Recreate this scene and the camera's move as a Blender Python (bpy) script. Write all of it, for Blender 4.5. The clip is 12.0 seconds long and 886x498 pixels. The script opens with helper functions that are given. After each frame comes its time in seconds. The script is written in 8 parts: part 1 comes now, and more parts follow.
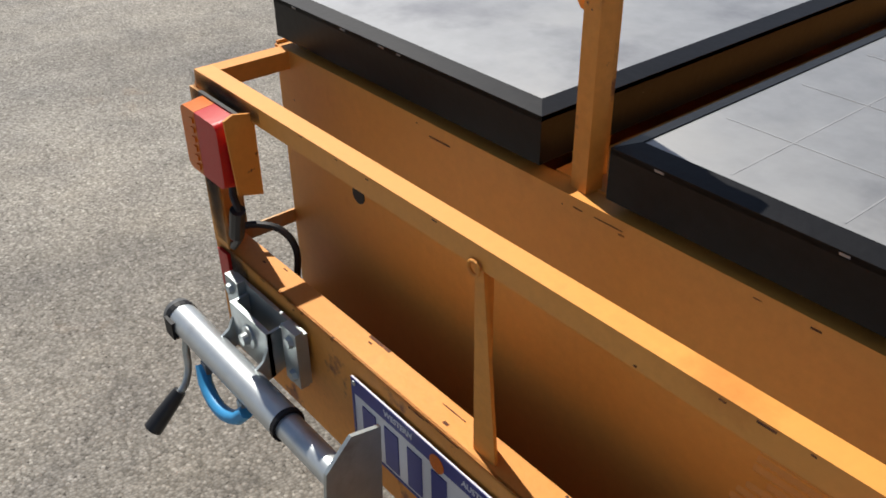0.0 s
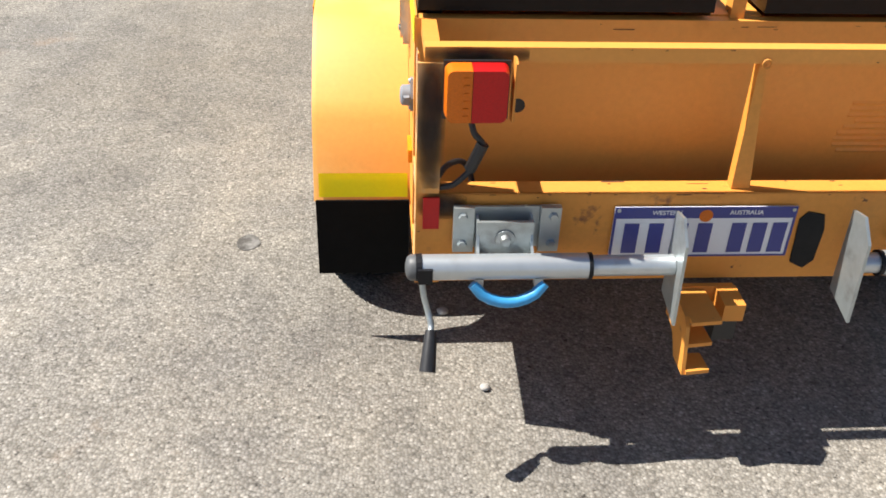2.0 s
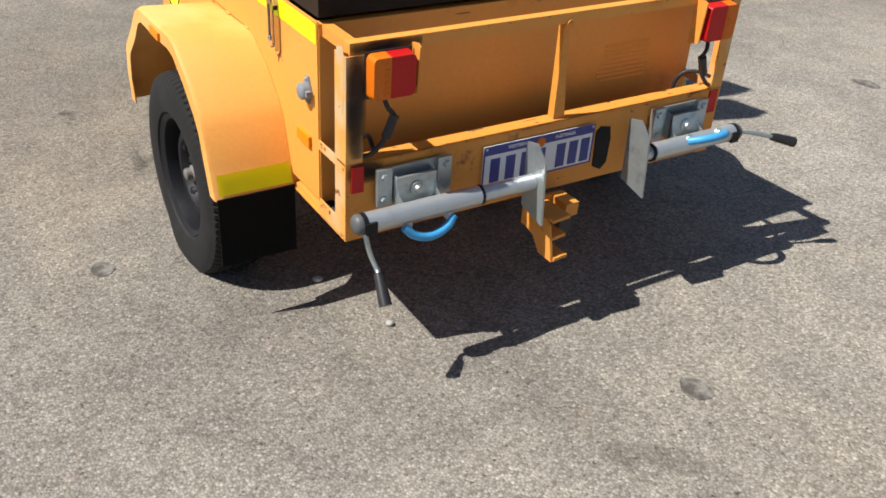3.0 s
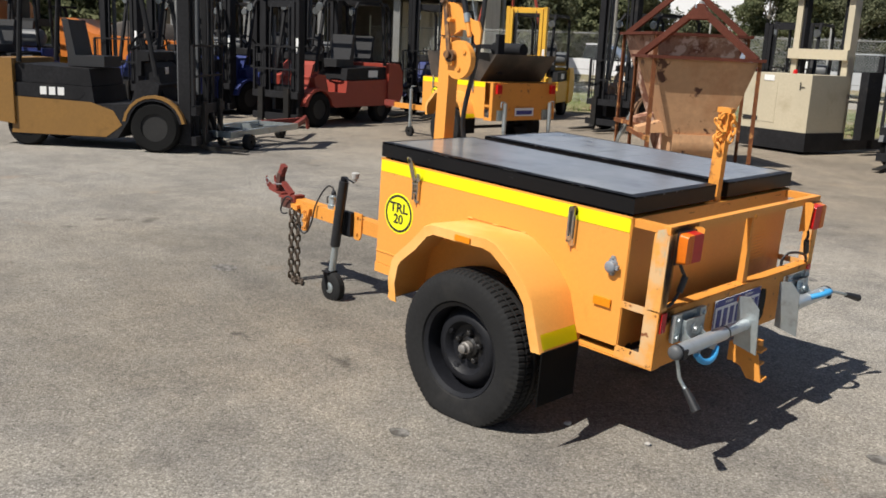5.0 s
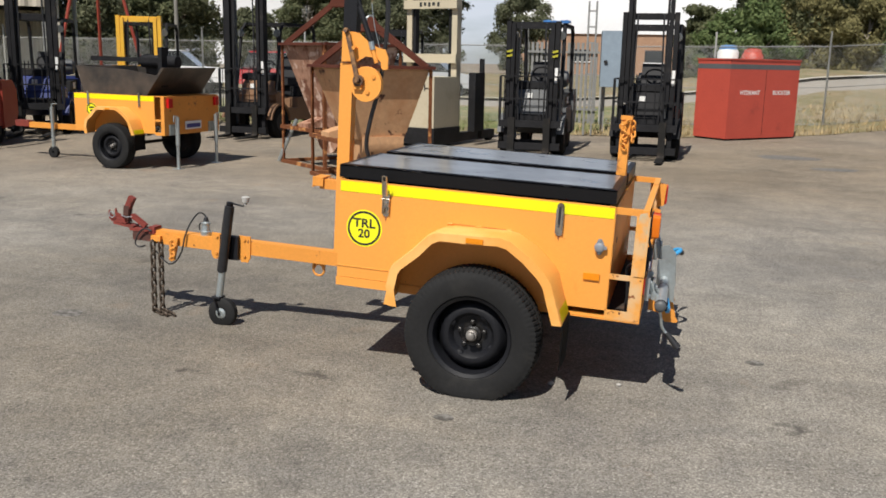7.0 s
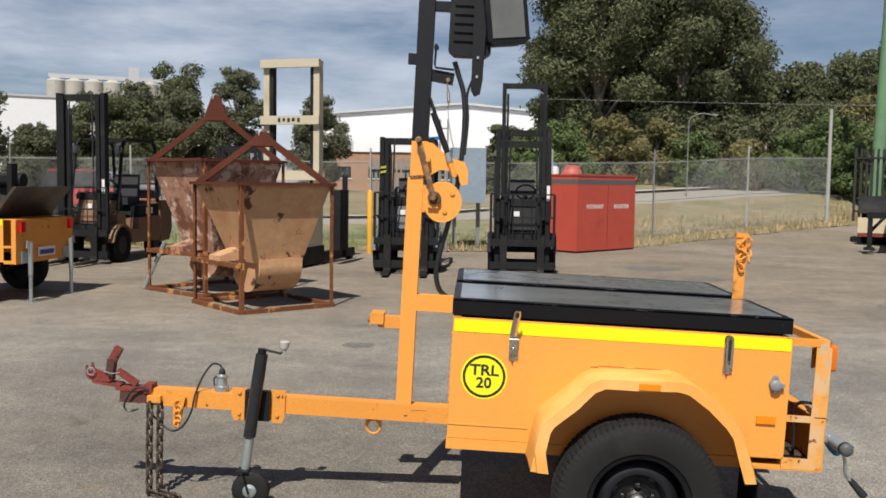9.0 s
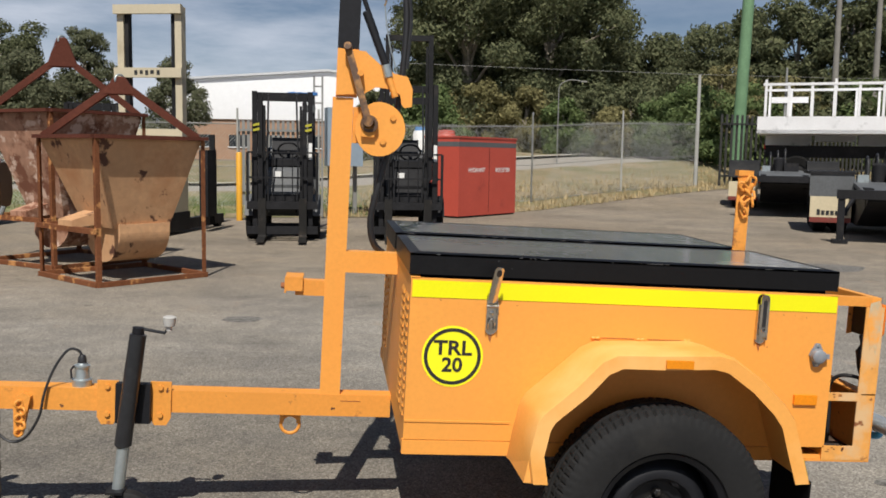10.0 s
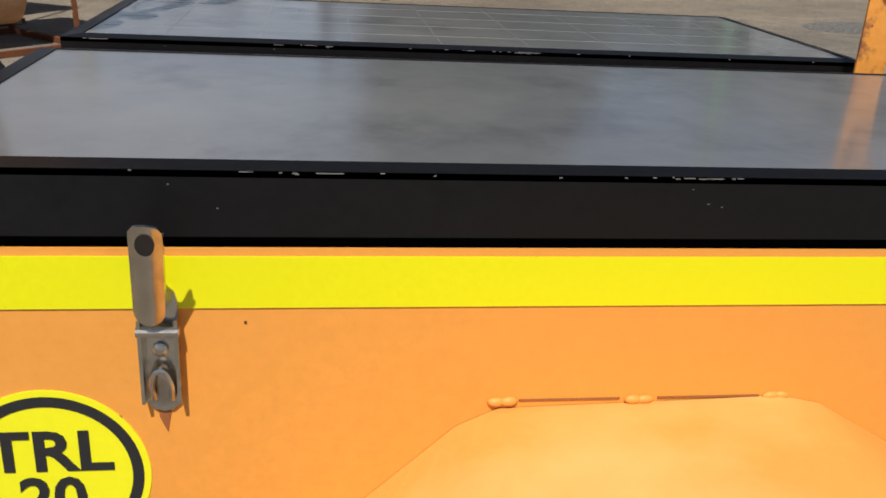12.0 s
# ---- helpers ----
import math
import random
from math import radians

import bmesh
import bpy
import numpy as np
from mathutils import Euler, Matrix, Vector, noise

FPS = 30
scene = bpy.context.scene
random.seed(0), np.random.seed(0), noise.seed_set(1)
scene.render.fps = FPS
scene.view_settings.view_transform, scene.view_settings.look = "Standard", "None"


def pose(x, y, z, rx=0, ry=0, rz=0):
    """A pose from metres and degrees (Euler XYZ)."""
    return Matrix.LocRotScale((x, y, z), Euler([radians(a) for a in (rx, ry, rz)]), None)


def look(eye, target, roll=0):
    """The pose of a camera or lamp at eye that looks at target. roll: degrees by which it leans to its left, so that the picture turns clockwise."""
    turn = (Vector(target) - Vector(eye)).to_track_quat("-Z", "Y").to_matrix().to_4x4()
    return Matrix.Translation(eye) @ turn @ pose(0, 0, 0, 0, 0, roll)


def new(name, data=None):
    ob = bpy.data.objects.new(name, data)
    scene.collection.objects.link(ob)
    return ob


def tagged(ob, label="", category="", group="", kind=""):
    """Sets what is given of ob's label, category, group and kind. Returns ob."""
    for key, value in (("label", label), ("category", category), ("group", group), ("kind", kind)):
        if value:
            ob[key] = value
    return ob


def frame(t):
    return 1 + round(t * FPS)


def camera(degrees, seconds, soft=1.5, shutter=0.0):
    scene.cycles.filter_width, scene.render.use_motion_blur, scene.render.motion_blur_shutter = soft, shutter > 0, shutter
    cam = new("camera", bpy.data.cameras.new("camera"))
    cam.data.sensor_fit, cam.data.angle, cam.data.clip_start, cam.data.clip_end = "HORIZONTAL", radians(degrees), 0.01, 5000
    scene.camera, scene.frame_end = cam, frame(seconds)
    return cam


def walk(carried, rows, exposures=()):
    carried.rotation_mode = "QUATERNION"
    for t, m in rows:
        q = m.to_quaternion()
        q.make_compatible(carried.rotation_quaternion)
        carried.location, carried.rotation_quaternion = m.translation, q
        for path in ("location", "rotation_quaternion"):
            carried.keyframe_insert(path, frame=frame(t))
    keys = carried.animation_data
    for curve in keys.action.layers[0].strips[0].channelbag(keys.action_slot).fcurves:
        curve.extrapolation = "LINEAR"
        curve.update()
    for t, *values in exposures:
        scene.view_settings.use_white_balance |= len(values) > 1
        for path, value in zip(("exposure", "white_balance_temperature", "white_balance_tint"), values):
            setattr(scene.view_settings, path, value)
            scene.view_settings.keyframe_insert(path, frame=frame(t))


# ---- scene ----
cam = camera(52.4, 12.0, 1.7)
PATH = [
    (0, (0.018, 0.030, 1.324), (1.123, 1.334, 0.289), 1.5),
    (0.5, (-0.256, 0.230, 1.317), (1.060, 1.319, 0.280), 1.4),
    (1, (-0.553, 0.536, 1.346), (0.992, 1.278, 0.317), 1.5),
    (1.2, (-0.682, 0.688, 1.362), (0.926, 1.228, 0.319), 1.8),
    (1.5, (-0.872, 0.883, 1.363), (0.824, 1.201, 0.376), 1.8),
    (2, (-0.985, 1.302, 1.381), (0.722, 1.163, 0.338), 1.9),
    (2.5, (-1.064, 1.705, 1.418), (0.558, 1.149, 0.381), 2.0),
    (3, (-1.205, 2.082, 1.468), (0.251, 1.143, 0.470), 2.4),
    (3.5, (-1.251, 2.506, 1.413), (0.166, 1.254, 0.76), 1.4),
    (3.7, (-1.237, 2.739, 1.525), (0.166, 1.439, 0.941), 2.8),
    (5.3, (-0.827, 4.098, 1.408), (0.473, 2.632, 1.004), 1.3),
    (5.5, (-0.739, 4.265, 1.424), (0.466, 2.721, 1.018), 1.3),
    (6, (-0.397, 4.606, 1.409), (0.542, 2.888, 1.002), 1.3),
    (6.5, (-0.005, 4.879, 1.441), (0.765, 3.079, 1.035), 1.2),
    (7, (0.396, 5.155, 1.472), (0.91, 3.265, 1.066), 1.2),
    (7.5, (0.822, 5.237, 1.468), (1.222, 3.302, 1.154), 1.2),
    (7.7, (0.993, 5.242, 1.474), (1.358, 3.289, 1.241), 1.1),
    (9.5, (2.098, 4.205, 1.367), (2.008, 2.212, 1.225), 1.0),
    (10, (2.177, 3.736, 1.269), (1.943, 1.76, 1.063), 0.9),
    (10.5, (2.147, 3.237, 1.252), (1.892, 1.282, 0.921), 0.9),
    (11, (2.093, 2.78, 1.244), (1.835, 0.854, 0.769), 1.0),
    (11.5, (1.874, 2.352, 1.197), (1.607, 0.466, 0.589), 1.4),
    (11.8, (1.702, 2.117, 1.219), (1.459, 0.256, 0.528), 0.8),
    (12, (1.586, 1.964, 1.202), (1.342, 0.121, 0.462), 0.7),
]
EXPOSURES = [(0, 0.22), (0.6, 0.68), (1.0, 0.77), (1.5, 0.94), (2.0, 0.99), (2.5, 0.66), (3.2, 0.46), (3.6, 0.27), (5.5, 0.35), (6.0, 0.29), (6.5, 0.21), (7.7, 0.22), (9.5, 0.2), (10.2, 0.06), (11, -0.06), (12, -0.1)]
walk(cam, [(t, look(eye, target, roll)) for t, eye, target, roll in PATH], EXPOSURES)

# ---- daylight: one sun and a sky with thin cloud ----
SUN = Vector((0.031, 0.186, 0.264)).normalized()
sun_data = bpy.data.lights.new("sun", "SUN")
sun_data.energy, sun_data.angle, sun_data.color = 5.0, radians(0.53), (1.0, 0.95, 0.87)
sun_lamp = new("sun", sun_data)
sun_lamp.matrix_world = look(SUN * 60, (0, 0, 0))
world = bpy.data.worlds.new("sky")
scene.world = world
world.use_nodes = True
wn, wl = world.node_tree.nodes, world.node_tree.links
wn.clear()
sky = wn.new("ShaderNodeTexSky")
sky.sky_type, sky.sun_disc = "NISHITA", False
sky.sun_elevation, sky.sun_rotation = math.asin(SUN.z), math.atan2(SUN.x, SUN.y)
sky.air_density, sky.dust_density, sky.ozone_density = 0.85, 0.5, 4.0
coord = wn.new("ShaderNodeTexCoord")
squash = wn.new("ShaderNodeMapping")
squash.inputs["Scale"].default_value = (1.3, 1.3, 6.0)
cloud = wn.new("ShaderNodeTexNoise")
cloud.inputs["Scale"].default_value, cloud.inputs["Detail"].default_value, cloud.inputs["Roughness"].default_value = 2.2, 7, 0.6
ramp = wn.new("ShaderNodeValToRGB")
ramp.color_ramp.elements[0].position, ramp.color_ramp.elements[1].position = 0.34, 0.70
ramp.color_ramp.elements[1].color = (0.80, 0.80, 0.80, 1)
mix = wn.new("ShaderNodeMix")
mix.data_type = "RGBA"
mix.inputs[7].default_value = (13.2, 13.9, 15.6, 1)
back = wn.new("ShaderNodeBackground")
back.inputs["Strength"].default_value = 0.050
out = wn.new("ShaderNodeOutputWorld")
wl.new(coord.outputs["Generated"], squash.inputs["Vector"])
wl.new(squash.outputs["Vector"], cloud.inputs["Vector"])
wl.new(cloud.outputs["Fac"], ramp.inputs["Fac"])
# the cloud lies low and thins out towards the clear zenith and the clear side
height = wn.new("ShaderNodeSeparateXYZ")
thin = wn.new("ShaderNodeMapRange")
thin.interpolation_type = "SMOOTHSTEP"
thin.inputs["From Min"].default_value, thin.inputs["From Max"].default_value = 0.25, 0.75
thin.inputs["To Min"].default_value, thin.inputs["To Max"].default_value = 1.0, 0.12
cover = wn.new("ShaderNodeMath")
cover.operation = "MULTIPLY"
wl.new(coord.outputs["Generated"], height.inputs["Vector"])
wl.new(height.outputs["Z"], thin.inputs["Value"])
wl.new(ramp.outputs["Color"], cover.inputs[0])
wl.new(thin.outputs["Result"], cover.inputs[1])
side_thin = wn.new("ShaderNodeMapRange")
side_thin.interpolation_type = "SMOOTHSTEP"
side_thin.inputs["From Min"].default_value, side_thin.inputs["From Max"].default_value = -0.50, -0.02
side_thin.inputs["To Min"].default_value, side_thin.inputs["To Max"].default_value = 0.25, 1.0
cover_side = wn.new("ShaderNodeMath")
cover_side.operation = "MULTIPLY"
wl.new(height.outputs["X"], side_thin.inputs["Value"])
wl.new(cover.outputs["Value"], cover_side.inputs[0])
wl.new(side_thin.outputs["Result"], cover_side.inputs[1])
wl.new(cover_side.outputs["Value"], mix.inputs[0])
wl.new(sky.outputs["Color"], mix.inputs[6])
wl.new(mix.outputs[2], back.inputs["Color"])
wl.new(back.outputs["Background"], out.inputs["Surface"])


# ---- materials ----
def surface(name, base, rough=0.6, metal=0.0, grain=60.0, vary=0.12, bump=0.05, stain=None, stain_at=(0.58, 0.68), stain_scale=3.0,
            coat=0.0, speck=None, speck_at=(0.66, 0.70), speck_scale=40.0, spec=0.5):
    """A painted, metal or mineral surface: base colour with fine grain, broad drift, and stains or specks with edges of their own."""
    m = bpy.data.materials.new(name)
    m.use_nodes = True
    n, l = m.node_tree.nodes, m.node_tree.links
    b = n["Principled BSDF"]
    b.inputs["Metallic"].default_value = metal
    b.inputs["Coat Weight"].default_value = coat
    b.inputs["Coat Roughness"].default_value = 0.15
    b.inputs["Specular IOR Level"].default_value = spec
    tc = n.new("ShaderNodeTexCoord")

    def noise_of(scale, detail, seed=0.0):
        t = n.new("ShaderNodeTexNoise")
        t.noise_dimensions = "4D"
        t.inputs["W"].default_value = seed
        t.inputs["Scale"].default_value, t.inputs["Detail"].default_value, t.inputs["Roughness"].default_value = scale, detail, 0.6
        l.new(tc.outputs["Object"], t.inputs["Vector"])
        return t.outputs["Fac"]

    def mixed(fac, a, c):
        x = n.new("ShaderNodeMix")
        x.data_type = "RGBA"
        for socket, value in ((x.inputs[0], fac), (x.inputs[6], a), (x.inputs[7], c)):
            if isinstance(value, (tuple, float)):
                socket.default_value = (*value, 1) if isinstance(value, tuple) else value
            else:
                l.new(value, socket)
        return x.outputs[2]

    def step(fac, lo, hi):
        r = n.new("ShaderNodeMapRange")
        r.inputs["From Min"].default_value, r.inputs["From Max"].default_value = lo, hi
        l.new(fac, r.inputs["Value"])
        return r.outputs["Result"]

    lo = tuple(max(0.0, c * (1 - vary)) for c in base)
    hi = tuple(min(1.0, c * (1 + vary)) for c in base)
    fine = noise_of(grain, 4)
    colour = mixed(step(fine, 0.3, 0.7), lo, hi)
    broad = noise_of(1.7, 3, 3.0)
    colour = mixed(step(broad, 0.35, 0.75), colour, tuple(c * (1 - 1.3 * vary) for c in base))
    rough_out = step(broad, 0.2, 0.8)
    rr = n.new("ShaderNodeMapRange")
    rr.inputs["To Min"].default_value, rr.inputs["To Max"].default_value = max(0.02, rough - 0.08), min(1, rough + 0.1)
    l.new(rough_out, rr.inputs["Value"])
    rough_value = rr.outputs["Result"]
    if stain:
        colour = mixed(step(noise_of(stain_scale, 8, 7.0), *stain_at), colour, stain)
    if speck:
        colour = mixed(step(noise_of(speck_scale, 5, 11.0), *speck_at), colour, speck)
    l.new(colour, b.inputs["Base Color"])
    l.new(rough_value, b.inputs["Roughness"])
    if bump:
        u = n.new("ShaderNodeBump")
        u.inputs["Strength"].default_value, u.inputs["Distance"].default_value = bump, 0.01
        l.new(fine, u.inputs["Height"])
        l.new(u.outputs["Normal"], b.inputs["Normal"])
    return m


def glass(name, tint=(0.8, 0.85, 0.85), rough=0.05):
    m = bpy.data.materials.new(name)
    m.use_nodes = True
    b = m.node_tree.nodes["Principled BSDF"]
    b.inputs["Base Color"].default_value = (*tint, 1)
    b.inputs["Roughness"].default_value = rough
    b.inputs["Transmission Weight"].default_value = 1.0
    b.inputs["IOR"].default_value = 1.45
    return m


RUST = (0.12, 0.045, 0.02)
ORANGE = surface("orange_paint", (0.79, 0.33, 0.058), 0.5, grain=90, vary=0.06, bump=0.03, stain=(0.62, 0.22, 0.03), stain_at=(0.60, 0.72), stain_scale=5,
                 speck=RUST, speck_at=(0.735, 0.75), speck_scale=26)
# slightly paler orange with still paler patches, for the mudguards
ORANGE_PALE = surface("pale_orange_paint", (0.80, 0.36, 0.075), 0.55, grain=90, vary=0.06, bump=0.03, stain=(0.84, 0.45, 0.14), stain_at=(0.48, 0.66), stain_scale=3,
                       speck=RUST, speck_at=(0.72, 0.74), speck_scale=24)
ORANGE_WORN = surface("worn_orange_paint", (0.72, 0.29, 0.045), 0.6, grain=80, vary=0.1, bump=0.08, stain=(0.25, 0.09, 0.03), stain_at=(0.60, 0.66), stain_scale=11,
                      speck=RUST, speck_at=(0.66, 0.68), speck_scale=30)
BLACK_PAINT = surface("black_paint", (0.007, 0.007, 0.008), 0.40, spec=0.22, grain=70, vary=0.3, bump=0.04, speck=(0.25, 0.25, 0.25), speck_at=(0.735, 0.76), speck_scale=45)
BLACK_STEEL = surface("black_steel", (0.0085, 0.009, 0.012), 0.55, grain=50, vary=0.3, bump=0.05, stain=(0.032, 0.028, 0.024), stain_at=(0.58, 0.78), spec=0.3)
RUBBER = surface("rubber", (0.014, 0.014, 0.0145), 0.75, grain=60, vary=0.3, bump=0.1, stain=(0.032, 0.030, 0.027), stain_at=(0.5, 0.85), stain_scale=6, spec=0.3)
FLAP_RUBBER = surface("flap_rubber", (0.004, 0.004, 0.004), 0.8, grain=50, vary=0.3, bump=0.08, spec=0.12)
GALV_BRIGHT = surface("bright_zinc_tube", (0.56, 0.60, 0.62), 0.38, metal=0.65, grain=30, vary=0.08, bump=0.03, stain=(0.45, 0.46, 0.46), stain_at=(0.58, 0.75), stain_scale=8, speck=(0.25, 0.12, 0.05), speck_at=(0.74, 0.76), speck_scale=18)
GALV = surface("galvanised_steel", (0.47, 0.52, 0.53), 0.42, metal=0.75, grain=45, vary=0.14, bump=0.06, stain=(0.30, 0.31, 0.31), stain_scale=9, speck=(0.2, 0.09, 0.04), speck_at=(0.74, 0.76))
CHROME = surface("worn_chrome", (0.66, 0.61, 0.54), 0.20, metal=1.0, grain=50, vary=0.2, bump=0.06, stain=(0.22, 0.15, 0.10), stain_at=(0.52, 0.74), stain_scale=16)
TAPE = surface("yellow_tape", (0.78, 0.76, 0.0), 0.45, grain=140, vary=0.04, bump=0.03)
STICKER = surface("yellow_sticker", (0.85, 0.83, 0.01), 0.5, grain=120, vary=0.04, bump=0.0)
INK = surface("black_ink", (0.02, 0.02, 0.022), 0.5, grain=90, vary=0.2, bump=0.0)
RED_LENS = surface("red_lens", (0.55, 0.010, 0.010), 0.35, grain=300, vary=0.2, bump=0.1, coat=0.1, spec=0.25)
AMBER_LENS = surface("amber_lens", (0.74, 0.17, 0.008), 0.35, grain=300, vary=0.2, bump=0.1, coat=0.1, spec=0.25)
MARKER_AMBER = surface("dusty_amber_reflector", (0.76, 0.25, 0.008), 0.45, grain=200, vary=0.15, bump=0.08, spec=0.25)
BLUE_GRIP = surface("blue_plastic", (0.05, 0.33, 0.66), 0.45, grain=70, vary=0.1, bump=0.03)
BLACK_PLASTIC = surface("black_plastic", (0.02, 0.02, 0.022), 0.45, grain=80, vary=0.25, bump=0.04)
RED_OXIDE = surface("red_oxide_steel", (0.2, 0.035, 0.025), 0.65, grain=60, vary=0.25, bump=0.12, stain=(0.09, 0.04, 0.03), stain_scale=12)
CHAIN_STEEL = surface("rusty_chain", (0.10, 0.075, 0.055), 0.6, metal=0.5, grain=80, vary=0.3, bump=0.1)
PLATE_WHITE = surface("plate_white", (0.74, 0.75, 0.78), 0.4, grain=100, vary=0.05, bump=0.0)
PLATE_BLUE = surface("plate_blue", (0.035, 0.045, 0.24), 0.4, grain=100, vary=0.1, bump=0.0)


# ---- mesh tools ----
def part(name, bm, material, parent=None, label="", smooth=False, bevel=0.0):
    """Links a bmesh as one mesh object, under a thing or a part."""
    if bevel:
        edges = [e for e in bm.edges if len(e.link_faces) == 2 and e.calc_face_angle(0) > 0.6]
        bmesh.ops.bevel(bm, geom=edges, offset=bevel, segments=1, affect="EDGES", clamp_overlap=True)
    bmesh.ops.recalc_face_normals(bm, faces=bm.faces)
    me = bpy.data.meshes.new(name)
    bm.to_mesh(me)
    bm.free()
    if smooth:
        me.shade_smooth()
        me.set_sharp_from_angle(angle=radians(38))
    me.materials.append(material)
    ob = new(name, me)
    ob.parent = parent
    if label:
        ob["label"] = label
    return ob


def thing(name, m, label, category, group="", kind=""):
    ob = new(name)
    ob.empty_display_size = 0.1
    ob.matrix_world = m
    return tagged(ob, label, category, group, kind)


def box(bm, lo, hi, m=None):
    """A box between two corners; m: a matrix laid on it."""
    v = [bm.verts.new((x, y, z)) for x in (lo[0], hi[0]) for y in (lo[1], hi[1]) for z in (lo[2], hi[2])]
    for q in ((0, 1, 3, 2), (4, 6, 7, 5), (0, 4, 5, 1), (2, 3, 7, 6), (0, 2, 6, 4), (1, 5, 7, 3)):
        bm.faces.new([v[i] for i in q])
    if m is not None:
        bmesh.ops.transform(bm, matrix=m, verts=v)
    return v


def boxes(*pairs):
    bm = bmesh.new()
    for lo, hi in pairs:
        box(bm, lo, hi)
    return bm


def beam(bm, a, b, w, h, up=(0, 0, 1)):
    """A rectangular bar from a to b, w wide and h high."""
    a, b = Vector(a), Vector(b)
    d = (b - a).normalized()
    s = d.cross(Vector(up))
    s = s.normalized() if s.length > 1e-4 else d.orthogonal().normalized()
    t = s.cross(d).normalized()
    ends = []
    for p in (a, b):
        ends.append([bm.verts.new(p + s * i * w / 2 + t * j * h / 2) for i, j in ((-1, -1), (1, -1), (1, 1), (-1, 1))])
    bm.faces.new(ends[0][::-1]), bm.faces.new(ends[1])
    for i in range(4):
        bm.faces.new((ends[0][i], ends[0][(i + 1) % 4], ends[1][(i + 1) % 4], ends[1][i]))
    return ends[0] + ends[1]


def tube(bm, path, r, n=10, closed=False, cap=True):
    """A round bar along a path; r: one radius, or one for each point."""
    path = [Vector(p) for p in path]
    rings, side = [], None
    for i, p in enumerate(path):
        a = path[i - 1] if i or closed else p
        b = path[(i + 1) % len(path)] if i + 1 < len(path) or closed else p
        d = (b - a).normalized()
        side = (side - d * side.dot(d)).normalized() if side is not None else d.orthogonal().normalized()
        t = d.cross(side)
        rad = r[i] if isinstance(r, (list, tuple)) else r
        rings.append([bm.verts.new(p + rad * (side * math.cos(k * math.tau / n) + t * math.sin(k * math.tau / n))) for k in range(n)])
    pairs = list(zip(rings, rings[1:])) + ([(rings[-1], rings[0])] if closed else [])
    for r0, r1 in pairs:
        for k in range(n):
            bm.faces.new((r0[k], r0[(k + 1) % n], r1[(k + 1) % n], r1[k]))
    if cap and not closed:
        bm.faces.new(rings[0][::-1]), bm.faces.new(rings[-1])
    return bm


def flow(points, k=5):
    """A smooth line through a few points."""
    p = [Vector(q) for q in points]
    p = [p[0] * 2 - p[1]] + p + [p[-1] * 2 - p[-2]]
    out = []
    for a, b, c, d in zip(p, p[1:], p[2:], p[3:]):
        for i in range(k):
            t = i / k
            out.append(0.5 * (2 * b + (c - a) * t + (2 * a - 5 * b + 4 * c - d) * t * t + (3 * b - a - 3 * c + d) * t ** 3))
    return out + [p[-2]]


def rod(a, b, r, n=12):
    return tube(bmesh.new(), (a, b), r, n)


def prism(bm, outline, lo, hi, axis="y"):
    """A flat outline of (a, b) points pushed along an axis: y takes (x, z), x takes (y, z), z takes (x, y)."""
    put = {"y": lambda p, c: (p[0], c, p[1]), "x": lambda p, c: (c, p[0], p[1]), "z": lambda p, c: (p[0], p[1], c)}[axis]
    v0 = [bm.verts.new(put(p, lo)) for p in outline]
    v1 = [bm.verts.new(put(p, hi)) for p in outline]
    bm.faces.new(v0), bm.faces.new(v1[::-1])
    k = len(outline)
    for i in range(k):
        bm.faces.new((v0[i], v1[i], v1[(i + 1) % k], v0[(i + 1) % k]))
    return v0 + v1


def lathe(bm, profile, centre, axis="y", n=32, closed=False):
    """Turns a profile of (along, radius) points round an axis."""
    c = Vector(centre)
    rings = []
    for a, r in profile:
        ring = []
        for k in range(n):
            s, t = r * math.cos(k * math.tau / n), r * math.sin(k * math.tau / n)
            ring.append(bm.verts.new(c + Vector({"y": (s, a, t), "x": (a, s, t), "z": (s, t, a)}[axis])))
        rings.append(ring)
    for r0, r1 in list(zip(rings, rings[1:])) + ([(rings[-1], rings[0])] if closed else []):
        for k in range(n):
            bm.faces.new((r0[k], r0[(k + 1) % n], r1[(k + 1) % n], r1[k]))
    if not closed:
        bm.faces.new(rings[0][::-1]), bm.faces.new(rings[-1])
    return bm


def arc(centre, r, a0, a1, n, plane="xz"):
    c = Vector(centre)
    pts = []
    for i in range(n + 1):
        a = radians(a0 + (a1 - a0) * i / n)
        s, t = r * math.cos(a), r * math.sin(a)
        pts.append(c + Vector({"xz": (s, 0, t), "yz": (0, s, t), "xy": (s, t, 0)}[plane]))
    return pts


def words(text, size, m, material, name="lettering", parent=None, bold=0.016):
    """Raised lettering in the built-in font, as a mesh; it stands in the plane of m, centred."""
    cu = bpy.data.curves.new(name, "FONT")
    cu.body, cu.size, cu.align_x, cu.align_y, cu.extrude = text, size, "CENTER", "CENTER", 0.0006
    cu.resolution_u, cu.offset = 3, size * bold
    tmp = bpy.data.objects.new(name, cu)
    scene.collection.objects.link(tmp)
    bpy.context.view_layer.update()
    me = bpy.data.meshes.new_from_object(tmp.evaluated_get(bpy.context.evaluated_depsgraph_get()))
    bpy.data.objects.remove(tmp)
    me.materials.clear()
    me.materials.append(material)
    ob = new(name, me)
    ob.parent = parent
    ob.matrix_basis = m
    return ob


